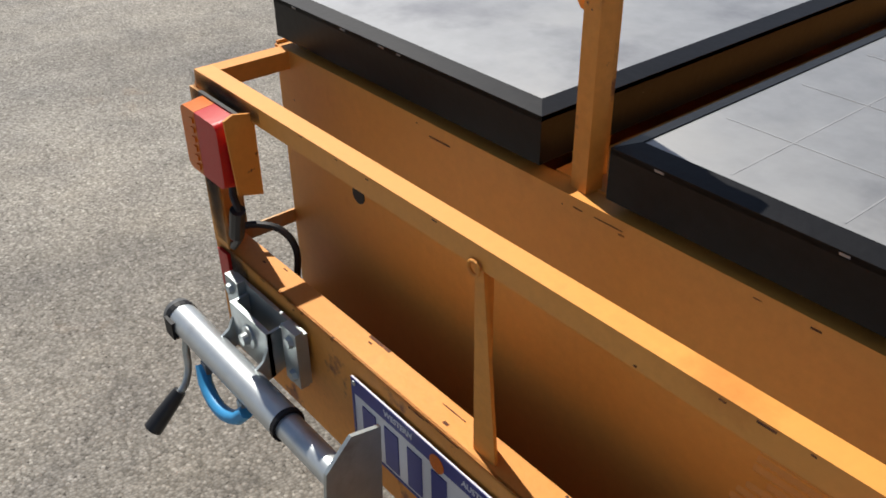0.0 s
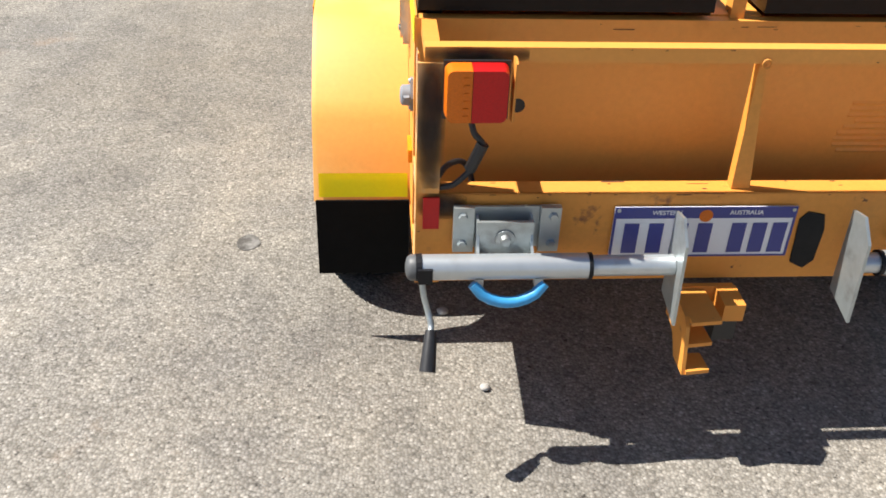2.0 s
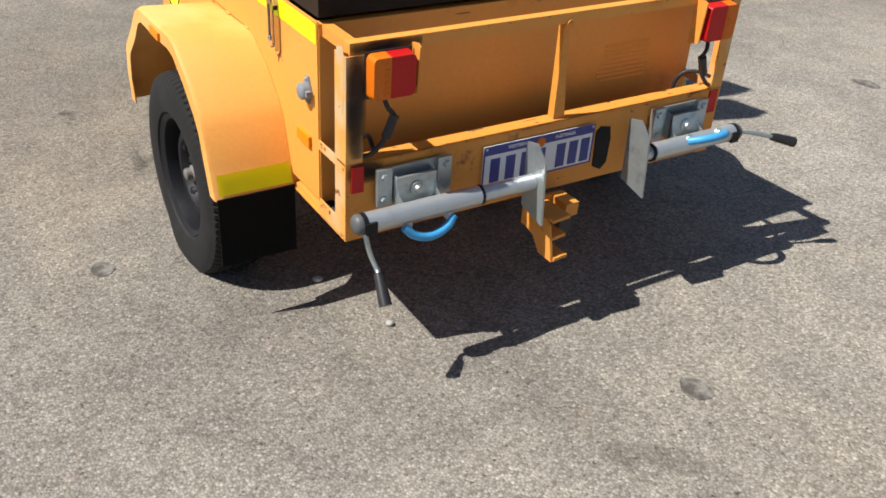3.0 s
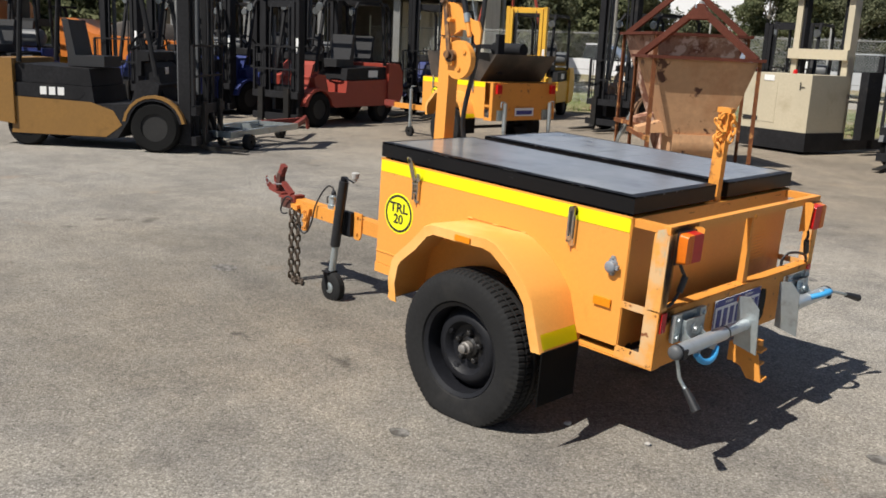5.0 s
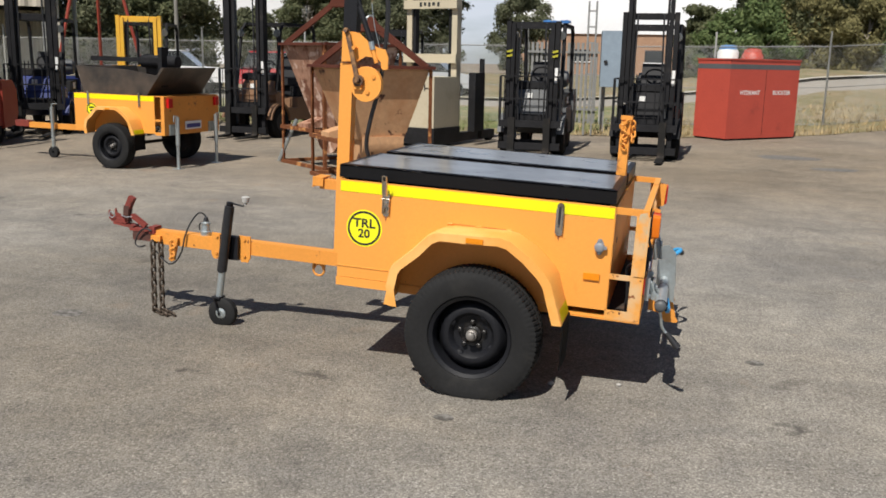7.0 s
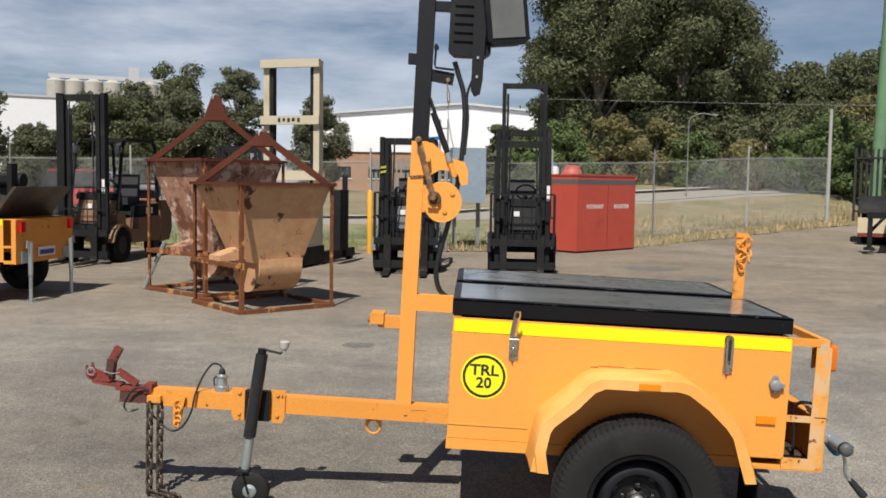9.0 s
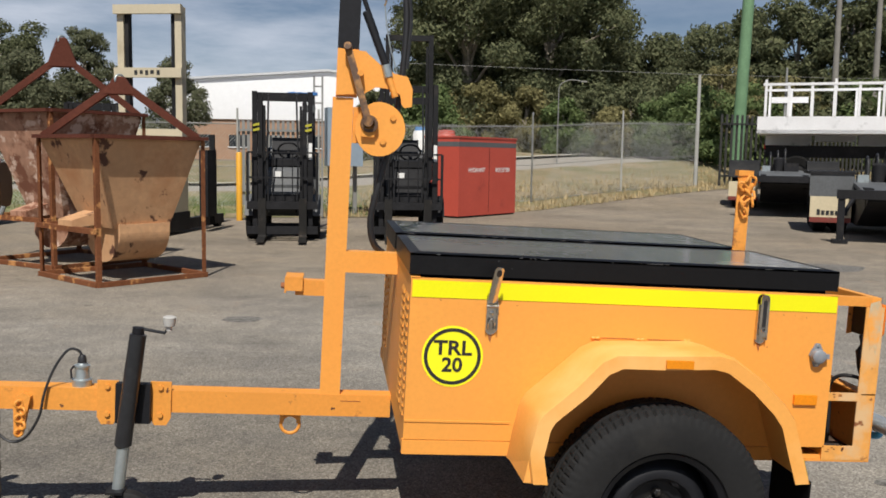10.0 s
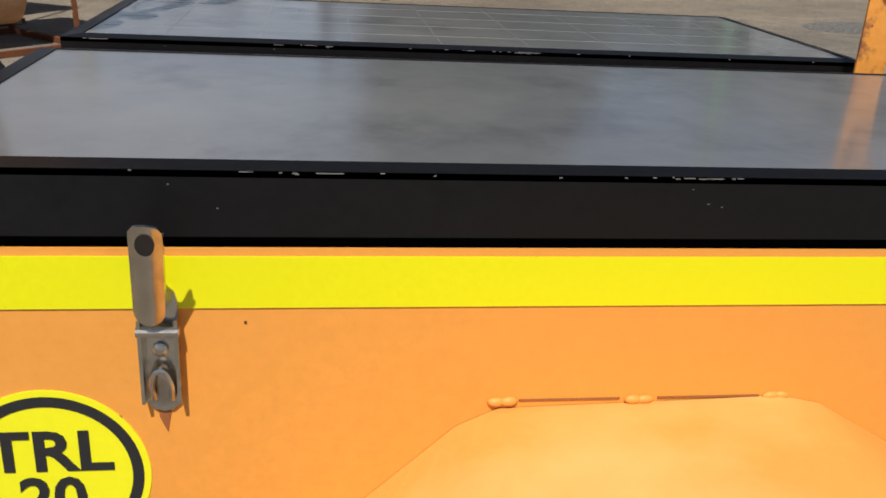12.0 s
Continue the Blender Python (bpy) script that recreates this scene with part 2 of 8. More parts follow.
# ---- ground: one sheet, level round the trailer, rising gently to the verge ----
def ground_height(x, y):
    back = max(0.0, min(1.0, (-y - 15.5) / 7.0))
    far = max(0.0, min(1.0, (-y - 22.0) / 60.0))
    side = max(0.0, min(1.0, (6.0 - x) / 10.0))
    rise = max(0.0, min(1.0, (-y - 23.0) / 17.0))
    return 0.85 * rise * rise * (3 - 2 * rise) * side + 0.42 * back * back * (3 - 2 * back) * side + 0.5 * far


def asphalt():
    m = bpy.data.materials.new("worn_asphalt")
    m.use_nodes = True
    n, l = m.node_tree.nodes, m.node_tree.links
    b = n["Principled BSDF"]
    tc = n.new("ShaderNodeTexCoord")

    def tex(kind, scale, detail=4, seed=None):
        t = n.new(kind)
        t.inputs["Scale"].default_value = scale
        if kind == "ShaderNodeTexNoise":
            t.inputs["Detail"].default_value, t.inputs["Roughness"].default_value = detail, 0.65
        mp = n.new("ShaderNodeMapping")
        mp.inputs["Location"].default_value = (seed or 0, 1.7 * (seed or 0), 0)
        l.new(tc.outputs["Object"], mp.inputs["Vector"])
        l.new(mp.outputs["Vector"], t.inputs["Vector"])
        return t

    def ramp(fac, *stops):
        r = n.new("ShaderNodeValToRGB")
        e = r.color_ramp.elements
        while len(e) < len(stops):
            e.new(0.5)
        for s, (p, c) in zip(e, stops):
            s.position, s.color = p, (*c, 1)
        l.new(fac, r.inputs["Fac"])
        return r.outputs["Color"]

    def blend(kind, fac, a, c):
        x = n.new("ShaderNodeMix")
        x.data_type, x.blend_type = "RGBA", kind
        if isinstance(fac, float):
            x.inputs[0].default_value = fac
        else:
            l.new(fac, x.inputs[0])
        for s, v in ((x.inputs[6], a), (x.inputs[7], c)):
            if isinstance(v, tuple):
                s.default_value = (*v, 1)
            else:
                l.new(v, s)
        return x.outputs[2]

    stones = tex("ShaderNodeTexVoronoi", 130)
    stone = ramp(stones.outputs["Color"], (0.0, (0.19, 0.182, 0.17)), (0.4, (0.32, 0.308, 0.288)), (0.75, (0.41, 0.397, 0.375)), (1.0, (0.60, 0.585, 0.56)))
    gaps = ramp(stones.outputs["Distance"], (0.30, (1, 1, 1)), (0.85, (0.68, 0.67, 0.65)))
    colour = blend("MULTIPLY", 1.0, stone, gaps)
    colour = blend("MULTIPLY", 0.7, colour, ramp(tex("ShaderNodeTexNoise", 260, 3, 1).outputs["Fac"], (0.3, (0.75, 0.75, 0.75)), (0.7, (1.15, 1.15, 1.15))))
    colour = blend("MULTIPLY", 1.0, colour, ramp(tex("ShaderNodeTexNoise", 0.55, 6, 5).outputs["Fac"], (0.30, (0.66, 0.66, 0.67)), (0.50, (0.95, 0.94, 0.92)), (0.68, (1.12, 1.09, 1.04))))
    pits = ramp(tex("ShaderNodeTexNoise", 55, 4, 31).outputs["Fac"], (0.625, (0, 0, 0)), (0.665, (0.9, 0.9, 0.9)))
    colour = blend("MIX", pits, colour, (0.06, 0.055, 0.05))
    colour = blend("MULTIPLY", 0.8, colour, ramp(tex("ShaderNodeTexNoise", 4.5, 5, 41).outputs["Fac"], (0.35, (0.80, 0.80, 0.81)), (0.65, (1.1, 1.09, 1.06))))
    stain = ramp(tex("ShaderNodeTexNoise", 2.3, 5, 9).outputs["Fac"], (0.66, (0, 0, 0)), (0.74, (0.75, 0.75, 0.75)))
    colour = blend("MIX", stain, colour, (0.055, 0.052, 0.05))
    dust = ramp(tex("ShaderNodeTexNoise", 1.4, 6, 23).outputs["Fac"], (0.62, (0, 0, 0)), (0.78, (0.45, 0.45, 0.45)))
    colour = blend("MIX", dust, colour, (0.42, 0.28, 0.17))
    wide = ramp(tex("ShaderNodeTexNoise", 0.16, 5, 61).outputs["Fac"], (0.40, (0, 0, 0)), (0.66, (0.6, 0.6, 0.6)))
    colour = blend("MULTIPLY", wide, colour, (0.72, 0.67, 0.60))
    place = n.new("ShaderNodeSeparateXYZ")
    l.new(tc.outputs["Object"], place.inputs["Vector"])
    drift = n.new("ShaderNodeMapRange")
    drift.interpolation_type = "SMOOTHSTEP"
    drift.inputs["From Min"].default_value, drift.inputs["From Max"].default_value = -0.5, -8.0
    drift.inputs["To Max"].default_value = 0.75
    l.new(place.outputs["Y"], drift.inputs["Value"])
    colour = blend("MULTIPLY", drift.outputs["Result"], colour, (0.86, 0.745, 0.61))
    # grimy patch where trailers are parked by their drawbars
    away = n.new("ShaderNodeVectorMath")
    away.operation = "DISTANCE"
    away.inputs[1].default_value = (3.2, 0.4, 0.0)
    l.new(tc.outputs["Object"], away.inputs[0])
    rough_edge = n.new("ShaderNodeMath")
    rough_edge.operation, rough_edge.inputs[1].default_value = "MULTIPLY_ADD", 3.2
    l.new(tex("ShaderNodeTexNoise", 0.8, 5, 93).outputs["Fac"], rough_edge.inputs[0])
    l.new(away.outputs["Value"], rough_edge.inputs[2])
    near_it = n.new("ShaderNodeMapRange")
    near_it.interpolation_type = "SMOOTHSTEP"
    near_it.inputs["From Min"].default_value, near_it.inputs["From Max"].default_value = 5.2, 2.6
    near_it.inputs["To Max"].default_value = 0.8
    l.new(rough_edge.outputs["Value"], near_it.inputs["Value"])
    colour = blend("MULTIPLY", near_it.outputs["Result"], colour, (0.68, 0.66, 0.63))
    oil = ramp(tex("ShaderNodeTexNoise", 0.9, 3, 77).outputs["Fac"], (0.68, (0, 0, 0)), (0.73, (0.7, 0.7, 0.7)))
    colour = blend("MIX", oil, colour, (0.07, 0.06, 0.052))
    streak = n.new("ShaderNodeTexNoise")
    streak.inputs["Scale"].default_value, streak.inputs["Detail"].default_value = 1.0, 5
    squeeze = n.new("ShaderNodeMapping")
    squeeze.inputs["Rotation"].default_value, squeeze.inputs["Scale"].default_value = (0, 0, 0.5), (0.25, 2.2, 1)
    l.new(tc.outputs["Object"], squeeze.inputs["Vector"])
    l.new(squeeze.outputs["Vector"], streak.inputs["Vector"])
    colour = blend("MULTIPLY", 0.4, colour, ramp(streak.outputs["Fac"], (0.34, (0.80, 0.78, 0.76)), (0.52, (1, 1, 1)), (0.70, (1.10, 1.07, 1.02))))
    l.new(colour, b.inputs["Base Color"])
    b.inputs["Roughness"].default_value = 0.9
    b.inputs["Specular IOR Level"].default_value = 0.25
    bump = n.new("ShaderNodeBump")
    bump.inputs["Strength"].default_value, bump.inputs["Distance"].default_value = 0.45, 0.006
    bump.invert = True
    l.new(stones.outputs["Distance"], bump.inputs["Height"])
    l.new(bump.outputs["Normal"], b.inputs["Normal"])
    return m


def spaced(lo, hi, fine_lo, fine_hi, step):
    """Grid lines, close together in the middle stretch and wider outside it."""
    out, x, d = [], fine_lo, step
    while x > lo:
        d *= 1.5
        x -= d
        out.append(max(x, lo))
    out = out[::-1] + [fine_lo + i * step for i in range(int((fine_hi - fine_lo) / step) + 1)]
    x, d = out[-1], step
    while x < hi:
        d *= 1.5
        x += d
        out.append(min(x, hi))
    return out


def sheet(name, xs, ys, lift, material, jitter=0.0):
    bm = bmesh.new()
    rows = [[bm.verts.new((x, y, ground_height(x, y) + lift + (jitter * (noise.noise((x * 0.6, y * 0.6, 2.0)) + 0.5) if jitter else 0))) for x in xs] for y in ys]
    for r0, r1 in zip(rows, rows[1:]):
        for i in range(len(xs) - 1):
            bm.faces.new((r0[i], r0[i + 1], r1[i + 1], r1[i]))
    return tagged(part(name, bm, material, smooth=True), kind="structure")


ASPHALT = asphalt()
tagged(sheet("ground", spaced(-900, 900, -20, 20, 1.0), spaced(-1200, 400, -48, 12, 1.0), 0.0, ASPHALT), "grey worn asphalt yard with pale stones and dark stains", "ground")


# ---- the orange trailer ----
# Its own axes: x forward from the rear frame, y to its side with the round sign, z up; it stands nose-up by 2.4 degrees.
TRAILER = pose(0.55, 0.605, 0, 0, -2.4, 0)
trailer = thing("trailer", TRAILER, "small orange steel box trailer with two black lids, worn paint", "trailer")
HALF = 0.628


def guard_panel(name, side, parent, tape=True, labels=True):
    """A mudguard folded from flat steel: an arch of straight flats with a lip turned down along its outer edge."""
    arch = [(1.152, 0.353), (1.138, 0.44), (1.122, 0.52), (1.108, 0.545), (1.02, 0.625), (0.955, 0.695), (0.915, 0.714), (0.76, 0.718), (0.63, 0.722), (0.585, 0.712), (0.50, 0.655), (0.425, 0.585), (0.395, 0.545), (0.365, 0.455), (0.335, 0.365)]
    inner, outer, t = (HALF + 0.001) * side, 0.850 * side, 0.004
    bm = bmesh.new()
    rows = []
    for i, (x, z) in enumerate(arch):
        lead = -0.028 if i == 0 else 0.0
        cx, cz = 0.74 - x, 0.34 - z
        k = math.hypot(cx, cz)
        ix, iz = cx / k, cz / k
        dip = 0.009 if z > 0.69 else 0.0
        rows.append([bm.verts.new(p) for p in ((x, inner, z - dip), (x + lead, outer - 0.012 * side, z), (x + lead + ix * 0.004, outer, z + iz * 0.006), (x + lead + ix * 0.044, outer, z + iz * 0.044),
                                               (x + lead + ix * 0.044, outer - t * side, z + iz * 0.044), (x + ix * 0.008, outer - 0.014 * side, z + iz * 0.008), (x + ix * 0.005, inner, z - dip + iz * 0.005))])
    for a, b in zip(rows, rows[1:]):
        for k in range(6):
            bm.faces.new((a[k], a[k + 1], b[k + 1], b[k]))
    for r in (rows[0], rows[-1]):
        bm.faces.new((r[0], r[1], r[5], r[6])), bm.faces.new((r[1], r[2], r[3], r[4], r[5]))
    g = part(name, bm, ORANGE_PALE, parent, "pale orange mudguard", smooth=True)
    if tape:
        bm = bmesh.new()
        a, b = Vector((0.335, 0, 0.365)), Vector((0.365, 0, 0.455))
        d = (b - a).normalized()
        p, q = a + d * 0.012, a + d * 0.068
        nrm = Vector((-d.z, 0, d.x)) * 0.0025
        quad = [bm.verts.new((w.x + nrm.x, y, w.z + nrm.z)) for w, y in ((p, inner + 0.004 * side), (p, outer - 0.012 * side), (q, outer - 0.012 * side), (q, inner + 0.004 * side))]
        bm.faces.new(quad)
        bmesh.ops.solidify(bm, geom=bm.faces[:], thickness=0.001)
        part("reflective_tape", bm, TAPE, g, "yellow reflective tape strip")
        bm = boxes(((0.331, inner, 0.165), (0.336, outer - 0.004 * side, 0.37)))
        part("mud_flap", bm, FLAP_RUBBER, g, "black rubber flap")
        bm = boxes(((0.704, outer + 0.001 * side, 0.68), (0.780, outer + 0.007 * side, 0.702)))
        part("marker_lens", bm, MARKER_AMBER, g, "amber reflector", bevel=0.002)
    return g


def tyre_mesh(r=0.30, rim=0.185, width=0.19, sag=0.0, n=320):
    """A treaded tyre about the y axis: ribs with grooves round it, slots across its shoulders; sag presses its foot flat."""
    w = width / 2
    half = [(0.78, rim), (0.94, rim + 0.008), (0.97, rim + 0.020), (1.0, rim + (r - rim) * 0.45), (0.975, r - 0.042), (0.94, r - 0.030), (0.86, r - 0.012), (0.66, r - 0.004), (0.60, r - 0.003), (0.585, r - 0.010), (0.50, r - 0.010), (0.485, r - 0.002), (0.20, r - 0.001), (0.185, r - 0.009), (0.10, r - 0.009), (0.085, r)]
    prof = [(-a * w, q) for a, q in half] + [(a * w, q) for a, q in half[::-1]]
    last = len(prof) - 1
    bm = bmesh.new()
    rings = []
    low = -(r - sag)
    for k in range(n):
        a = k * math.tau / n
        ring = []
        for j, (y, rad) in enumerate(prof):
            i = min(j, last - j)
            turn = a
            if i in (5, 6, 7, 8, 11, 12):
                rad -= (0.003 if i == 5 else 0.0055) if k % 4 == 0 else 0.0
                turn += 0.012 if i > 8 else 0.004 * (i - 5)
            x, z = rad * math.cos(turn), rad * math.sin(turn)
            if sag and z < low + 0.05:
                y *= 1.0 + 0.13 * min(1.0, (low + 0.05 - z) / 0.06)
            ring.append(bm.verts.new((x, y, max(z, low) if sag else z)))
        rings.append(ring)
    for k in range(n):
        a, b = rings[k], rings[(k + 1) % n]
        for j in range(last):
            bm.faces.new((a[j], a[j + 1], b[j + 1], b[j]))
    return bm


GREASE = surface("black_grease", (0.010, 0.009, 0.009), 0.42, grain=70, vary=0.4, bump=0.25, speck=(0.06, 0.05, 0.042), speck_at=(0.60, 0.70), speck_scale=45)
HUB_STEEL = surface("greasy_hub_steel", (0.30, 0.28, 0.26), 0.5, metal=0.5, grain=40, vary=0.3, bump=0.08)


def road_wheel(parent, centre, side, sag, r=0.30, tyre=0.19, dark=None, name="wheel"):
    """A pressed-steel wheel with its tyre, hub and nuts."""
    hub = part(name, lathe(bmesh.new(), [(-0.03, 0.190), (-0.024, 0.172), (0.004, 0.164), (0.020, 0.150), (0.040, 0.138), (0.049, 0.122), (0.047, 0.106), (0.034, 0.094), (0.018, 0.088), (0.014, 0.06), (-0.03, 0.055)][::-1], (0, 0, 0), n=40), dark or BLACK_STEEL, parent, smooth=True)
    hub.matrix_basis = pose(*centre, 0, 0, 0 if side > 0 else 180)
    part("rim_flange", lathe(bmesh.new(), [(0.052, 0.168), (0.075, 0.172), (0.084, 0.188), (0.078, 0.192), (-0.07, 0.190), (-0.07, 0.170)], (0, 0, 0), n=40, closed=True), dark or BLACK_STEEL, hub, smooth=True)
    part("tyre", tyre_mesh(r, 0.186, tyre, sag), RUBBER, hub, "worn black tyre, half flat" if sag > 0.01 else "", smooth=True)
    part("hub_plate", lathe(bmesh.new(), [(-0.01, 0.094), (0.006, 0.092), (0.010, 0.084), (0.008, 0.045), (0.020, 0.040), (0.026, 0.030)], (0, 0, 0), n=24), GREASE, hub, "black greasy hub")
    part("axle_stub", lathe(bmesh.new(), [(0.02, 0.026), (0.046, 0.025), (0.050, 0.019), (0.066, 0.018), (0.070, 0.012), (0.071, 0.004)], (0, 0, 0), n=16), HUB_STEEL, hub, "worn steel axle stub", smooth=True)
    for k in range(4):
        a = k * math.tau / 4 + 0.5
        part("rim_bulge", lathe(bmesh.new(), [(0.024, 0.030), (0.038, 0.026), (0.044, 0.014), (0.046, 0.003)], (0.116 * math.cos(a), 0, 0.116 * math.sin(a)), n=14), dark or BLACK_STEEL, hub, smooth=True)
    for k in range(5):
        a = k * math.tau / 5 + 0.3
        part("wheel_nut", lathe(bmesh.new(), [(0.008, 0.012), (0.032, 0.012), (0.036, 0.007)], (0.058 * math.cos(a), 0, 0.058 * math.sin(a)), n=6), GREASE, hub)
    return hub


# box body: floor, walls of folded sheet, with a lower skirt
bm = bmesh.new()
prism(bm, [(0.175, 0.40), (1.456, 0.40), (1.456, 0.868), (0.175, 0.868)], HALF - 0.004, HALF)
part("side_wall", bm, ORANGE, trailer, bevel=0.002)
bm = bmesh.new()
prism(bm, [(0.175, 0.40), (1.456, 0.40), (1.456, 0.868), (0.175, 0.868)], -HALF, -HALF + 0.004)
part("side_wall", bm, ORANGE, trailer, bevel=0.002)
part("rear_wall", boxes(((0.172, -HALF + 0.004, 0.372), (0.177, HALF - 0.004, 0.858))), ORANGE, trailer, "orange sheet wall with dents and a drain hole")
part("front_wall", boxes(((1.452, -HALF + 0.004, 0.36), (1.456, HALF - 0.004, 0.868))), ORANGE, trailer)
part("floor_plate", boxes(((0.03, -HALF + 0.006, 0.362), (1.45, HALF - 0.006, 0.372))), ORANGE, trailer)
for s in (1, -1):
    a, b = sorted((s * (HALF + 0.003), s * (HALF - 0.02)))
    part("skirt_rail", boxes(((0.345, a, 0.357), (1.459, b, 0.398))), ORANGE, trailer, bevel=0.003)
    part("fold_seam", boxes(((1.15, min(s * HALF, s * (HALF + 0.003)), 0.452), (1.456, max(s * HALF, s * (HALF + 0.003)), 0.458))), ORANGE, trailer)
    a, b = sorted((s * (HALF + 0.0005), s * (HALF + 0.0018)))
    part("reflective_tape", boxes(((0.178, a, 0.813), (1.452, b, 0.8615))), TAPE, trailer, "bright yellow reflective tape band")
    guard_panel("mudguard", s, trailer)
part("top_flange", boxes(((0.172, -HALF, 0.858), (0.20, HALF, 0.863))), ORANGE, trailer)
part("top_flange", boxes(((1.43, -HALF, 0.866), (1.458, HALF, 0.871))), ORANGE, trailer)
part("centre_rail", boxes(((0.20, -0.05, 0.80), (1.43, 0.05, 0.866))), ORANGE, trailer)
# louvres pressed into the front wall
for k in range(14):
    for j in (0.40, 0.54, -0.40, -0.54):
        bm = bmesh.new()
        prism(bm, [(1.456, 0.455 + k * 0.026), (1.461, 0.459 + k * 0.026), (1.456, 0.473 + k * 0.026)], j - 0.045, j + 0.045)
        part("louvre", bm, ORANGE, trailer)

# lids: black folded trays with a pale dusty panel let into the top
LID_TOP = surface("dusty_lid_panel", (0.31, 0.315, 0.32), 0.60, metal=0.70, grain=24, vary=0.12, bump=0.004, stain=(0.42, 0.415, 0.40), stain_at=(0.46, 0.72), stain_scale=2.4, speck=(0.17, 0.17, 0.18), speck_at=(0.54, 0.72), speck_scale=5, coat=1.0)
CELL_LINE = surface("cell_line", (0.38, 0.38, 0.38), 0.60, metal=0.70, grain=24, vary=0.1, bump=0.0, coat=1.0)


def lid(lo, hi, grooves=False):
    x0, y0 = lo
    x1, y1 = hi
    bm = bmesh.new()
    rim = 0.028
    for a, b in (((x0, y0, 0.877), (x1, y0 + 0.004, 0.936)), ((x0, y1 - 0.004, 0.877), (x1, y1, 0.936)), ((x0, y0 + 0.004, 0.877), (x0 + 0.004, y1 - 0.004, 0.936)), ((x1 - 0.004, y0 + 0.004, 0.877), (x1, y1 - 0.004, 0.936))):
        box(bm, a, b)
    body = part("lid", bm, BLACK_PAINT, trailer, "black painted lid with scratched edges")
    bm = bmesh.new()
    ring = [[(x0, y0), (x1, y0), (x1, y1), (x0, y1)], [(x0 + rim, y0 + rim), (x1 - rim, y0 + rim), (x1 - rim, y1 - 0.018), (x0 + rim, y1 - 0.018)]]
    v = [[bm.verts.new((x, y, z)) for x, y in r] for r, z in ((ring[0], 0.9365), (ring[1], 0.9405))]
    w = [[bm.verts.new((x, y, z)) for x, y in r] for r, z in ((ring[0], 0.930), (ring[1], 0.930))]
    for i in range(4):
        j = (i + 1) % 4
        bm.faces.new((v[0][i], v[0][j], v[1][j], v[1][i]))
        bm.faces.new((w[0][i], w[0][j], v[0][j], v[0][i]))
        bm.faces.new((w[1][i], w[1][j], v[1][j], v[1][i]))
        bm.faces.new((w[0][i], w[0][j], w[1][j], w[1][i]))
    part("lid_rim", bm, BLACK_PAINT, body, bevel=0.0015)
    part("lid_panel", boxes(((x0 + rim, y0 + rim, 0.928), (x1 - rim, y1 - 0.018, 0.939))), LID_TOP, body, "grey dusty panel")
    if grooves:
        for k in (1, 2, 3, 4):
            y = y0 + (y1 - y0) * k / 5
            part("panel_line", boxes(((x0 + rim + 0.01, y - 0.001, 0.939), (x1 - rim - 0.01, y + 0.001, 0.9393))), CELL_LINE, body)
        for k in range(1, 9):
            x = x0 + (x1 - x0) * k / 9
            part("panel_line", boxes(((x - 0.001, y0 + rim + 0.01, 0.939), (x + 0.001, y1 - rim - 0.01, 0.9394))), CELL_LINE, body)
    return body


CHIP = surface("bare_paint_chip", (0.28, 0.28, 0.29), 0.4, metal=0.4, grain=90, vary=0.3)
chips = random.Random(3)
for lid_body in (lid((0.176, 0.054), (1.462, 0.623)), lid((0.176, -0.629), (1.462, -0.045), grooves=True)):
    side_y = max(v.co.y for v in lid_body.data.vertices)
    for k in range(30):
        x = chips.choice((chips.uniform(0.2, 1.44), chips.gauss(1.10, 0.06), chips.gauss(0.75, 0.06)))
        w, z = (chips.uniform(0.002, 0.006) if k % 3 else chips.uniform(0.010, 0.030)) if k % 5 else chips.uniform(0.001, 0.003), 0.9356 - (abs(chips.gauss(0, 0.0010)) if k % 5 else chips.uniform(0.004, 0.04))
        if 0.18 < x < 1.44:
            part("paint_chip", boxes(((x, side_y, z - 0.0005), (x + w, side_y + 0.0003, z + 0.0005))), CHIP, lid_body)
    for k in range(4):
        y = side_y - chips.uniform(0.02, 0.52)
        part("paint_chip", boxes(((0.1756, y, 0.932), (0.176, y + chips.uniform(0.003, 0.014), 0.9345))), CHIP, lid_body)

# black strip added under the lids' edges to stop light showing through the gap
for s in (1, -1):
    a, b = sorted((s * 0.575, s * 0.605))
    part("lid_gap_strip", boxes(((0.205, a, 0.852), (1.425, b, 0.8735))), FLAP_RUBBER, trailer, "black strip added to close the lid gap")


def rounded(w, z0, z1, n=6):
    """Outline of a strip with round ends, w wide."""
    r = w / 2
    return [(r * math.cos(radians(180 + 180 * k / n)), z0 + r + r * math.sin(radians(180 + 180 * k / n))) for k in range(n + 1)] + [(r * math.cos(radians(180 * k / n)), z1 - r + r * math.sin(radians(180 * k / n))) for k in range(n + 1)]


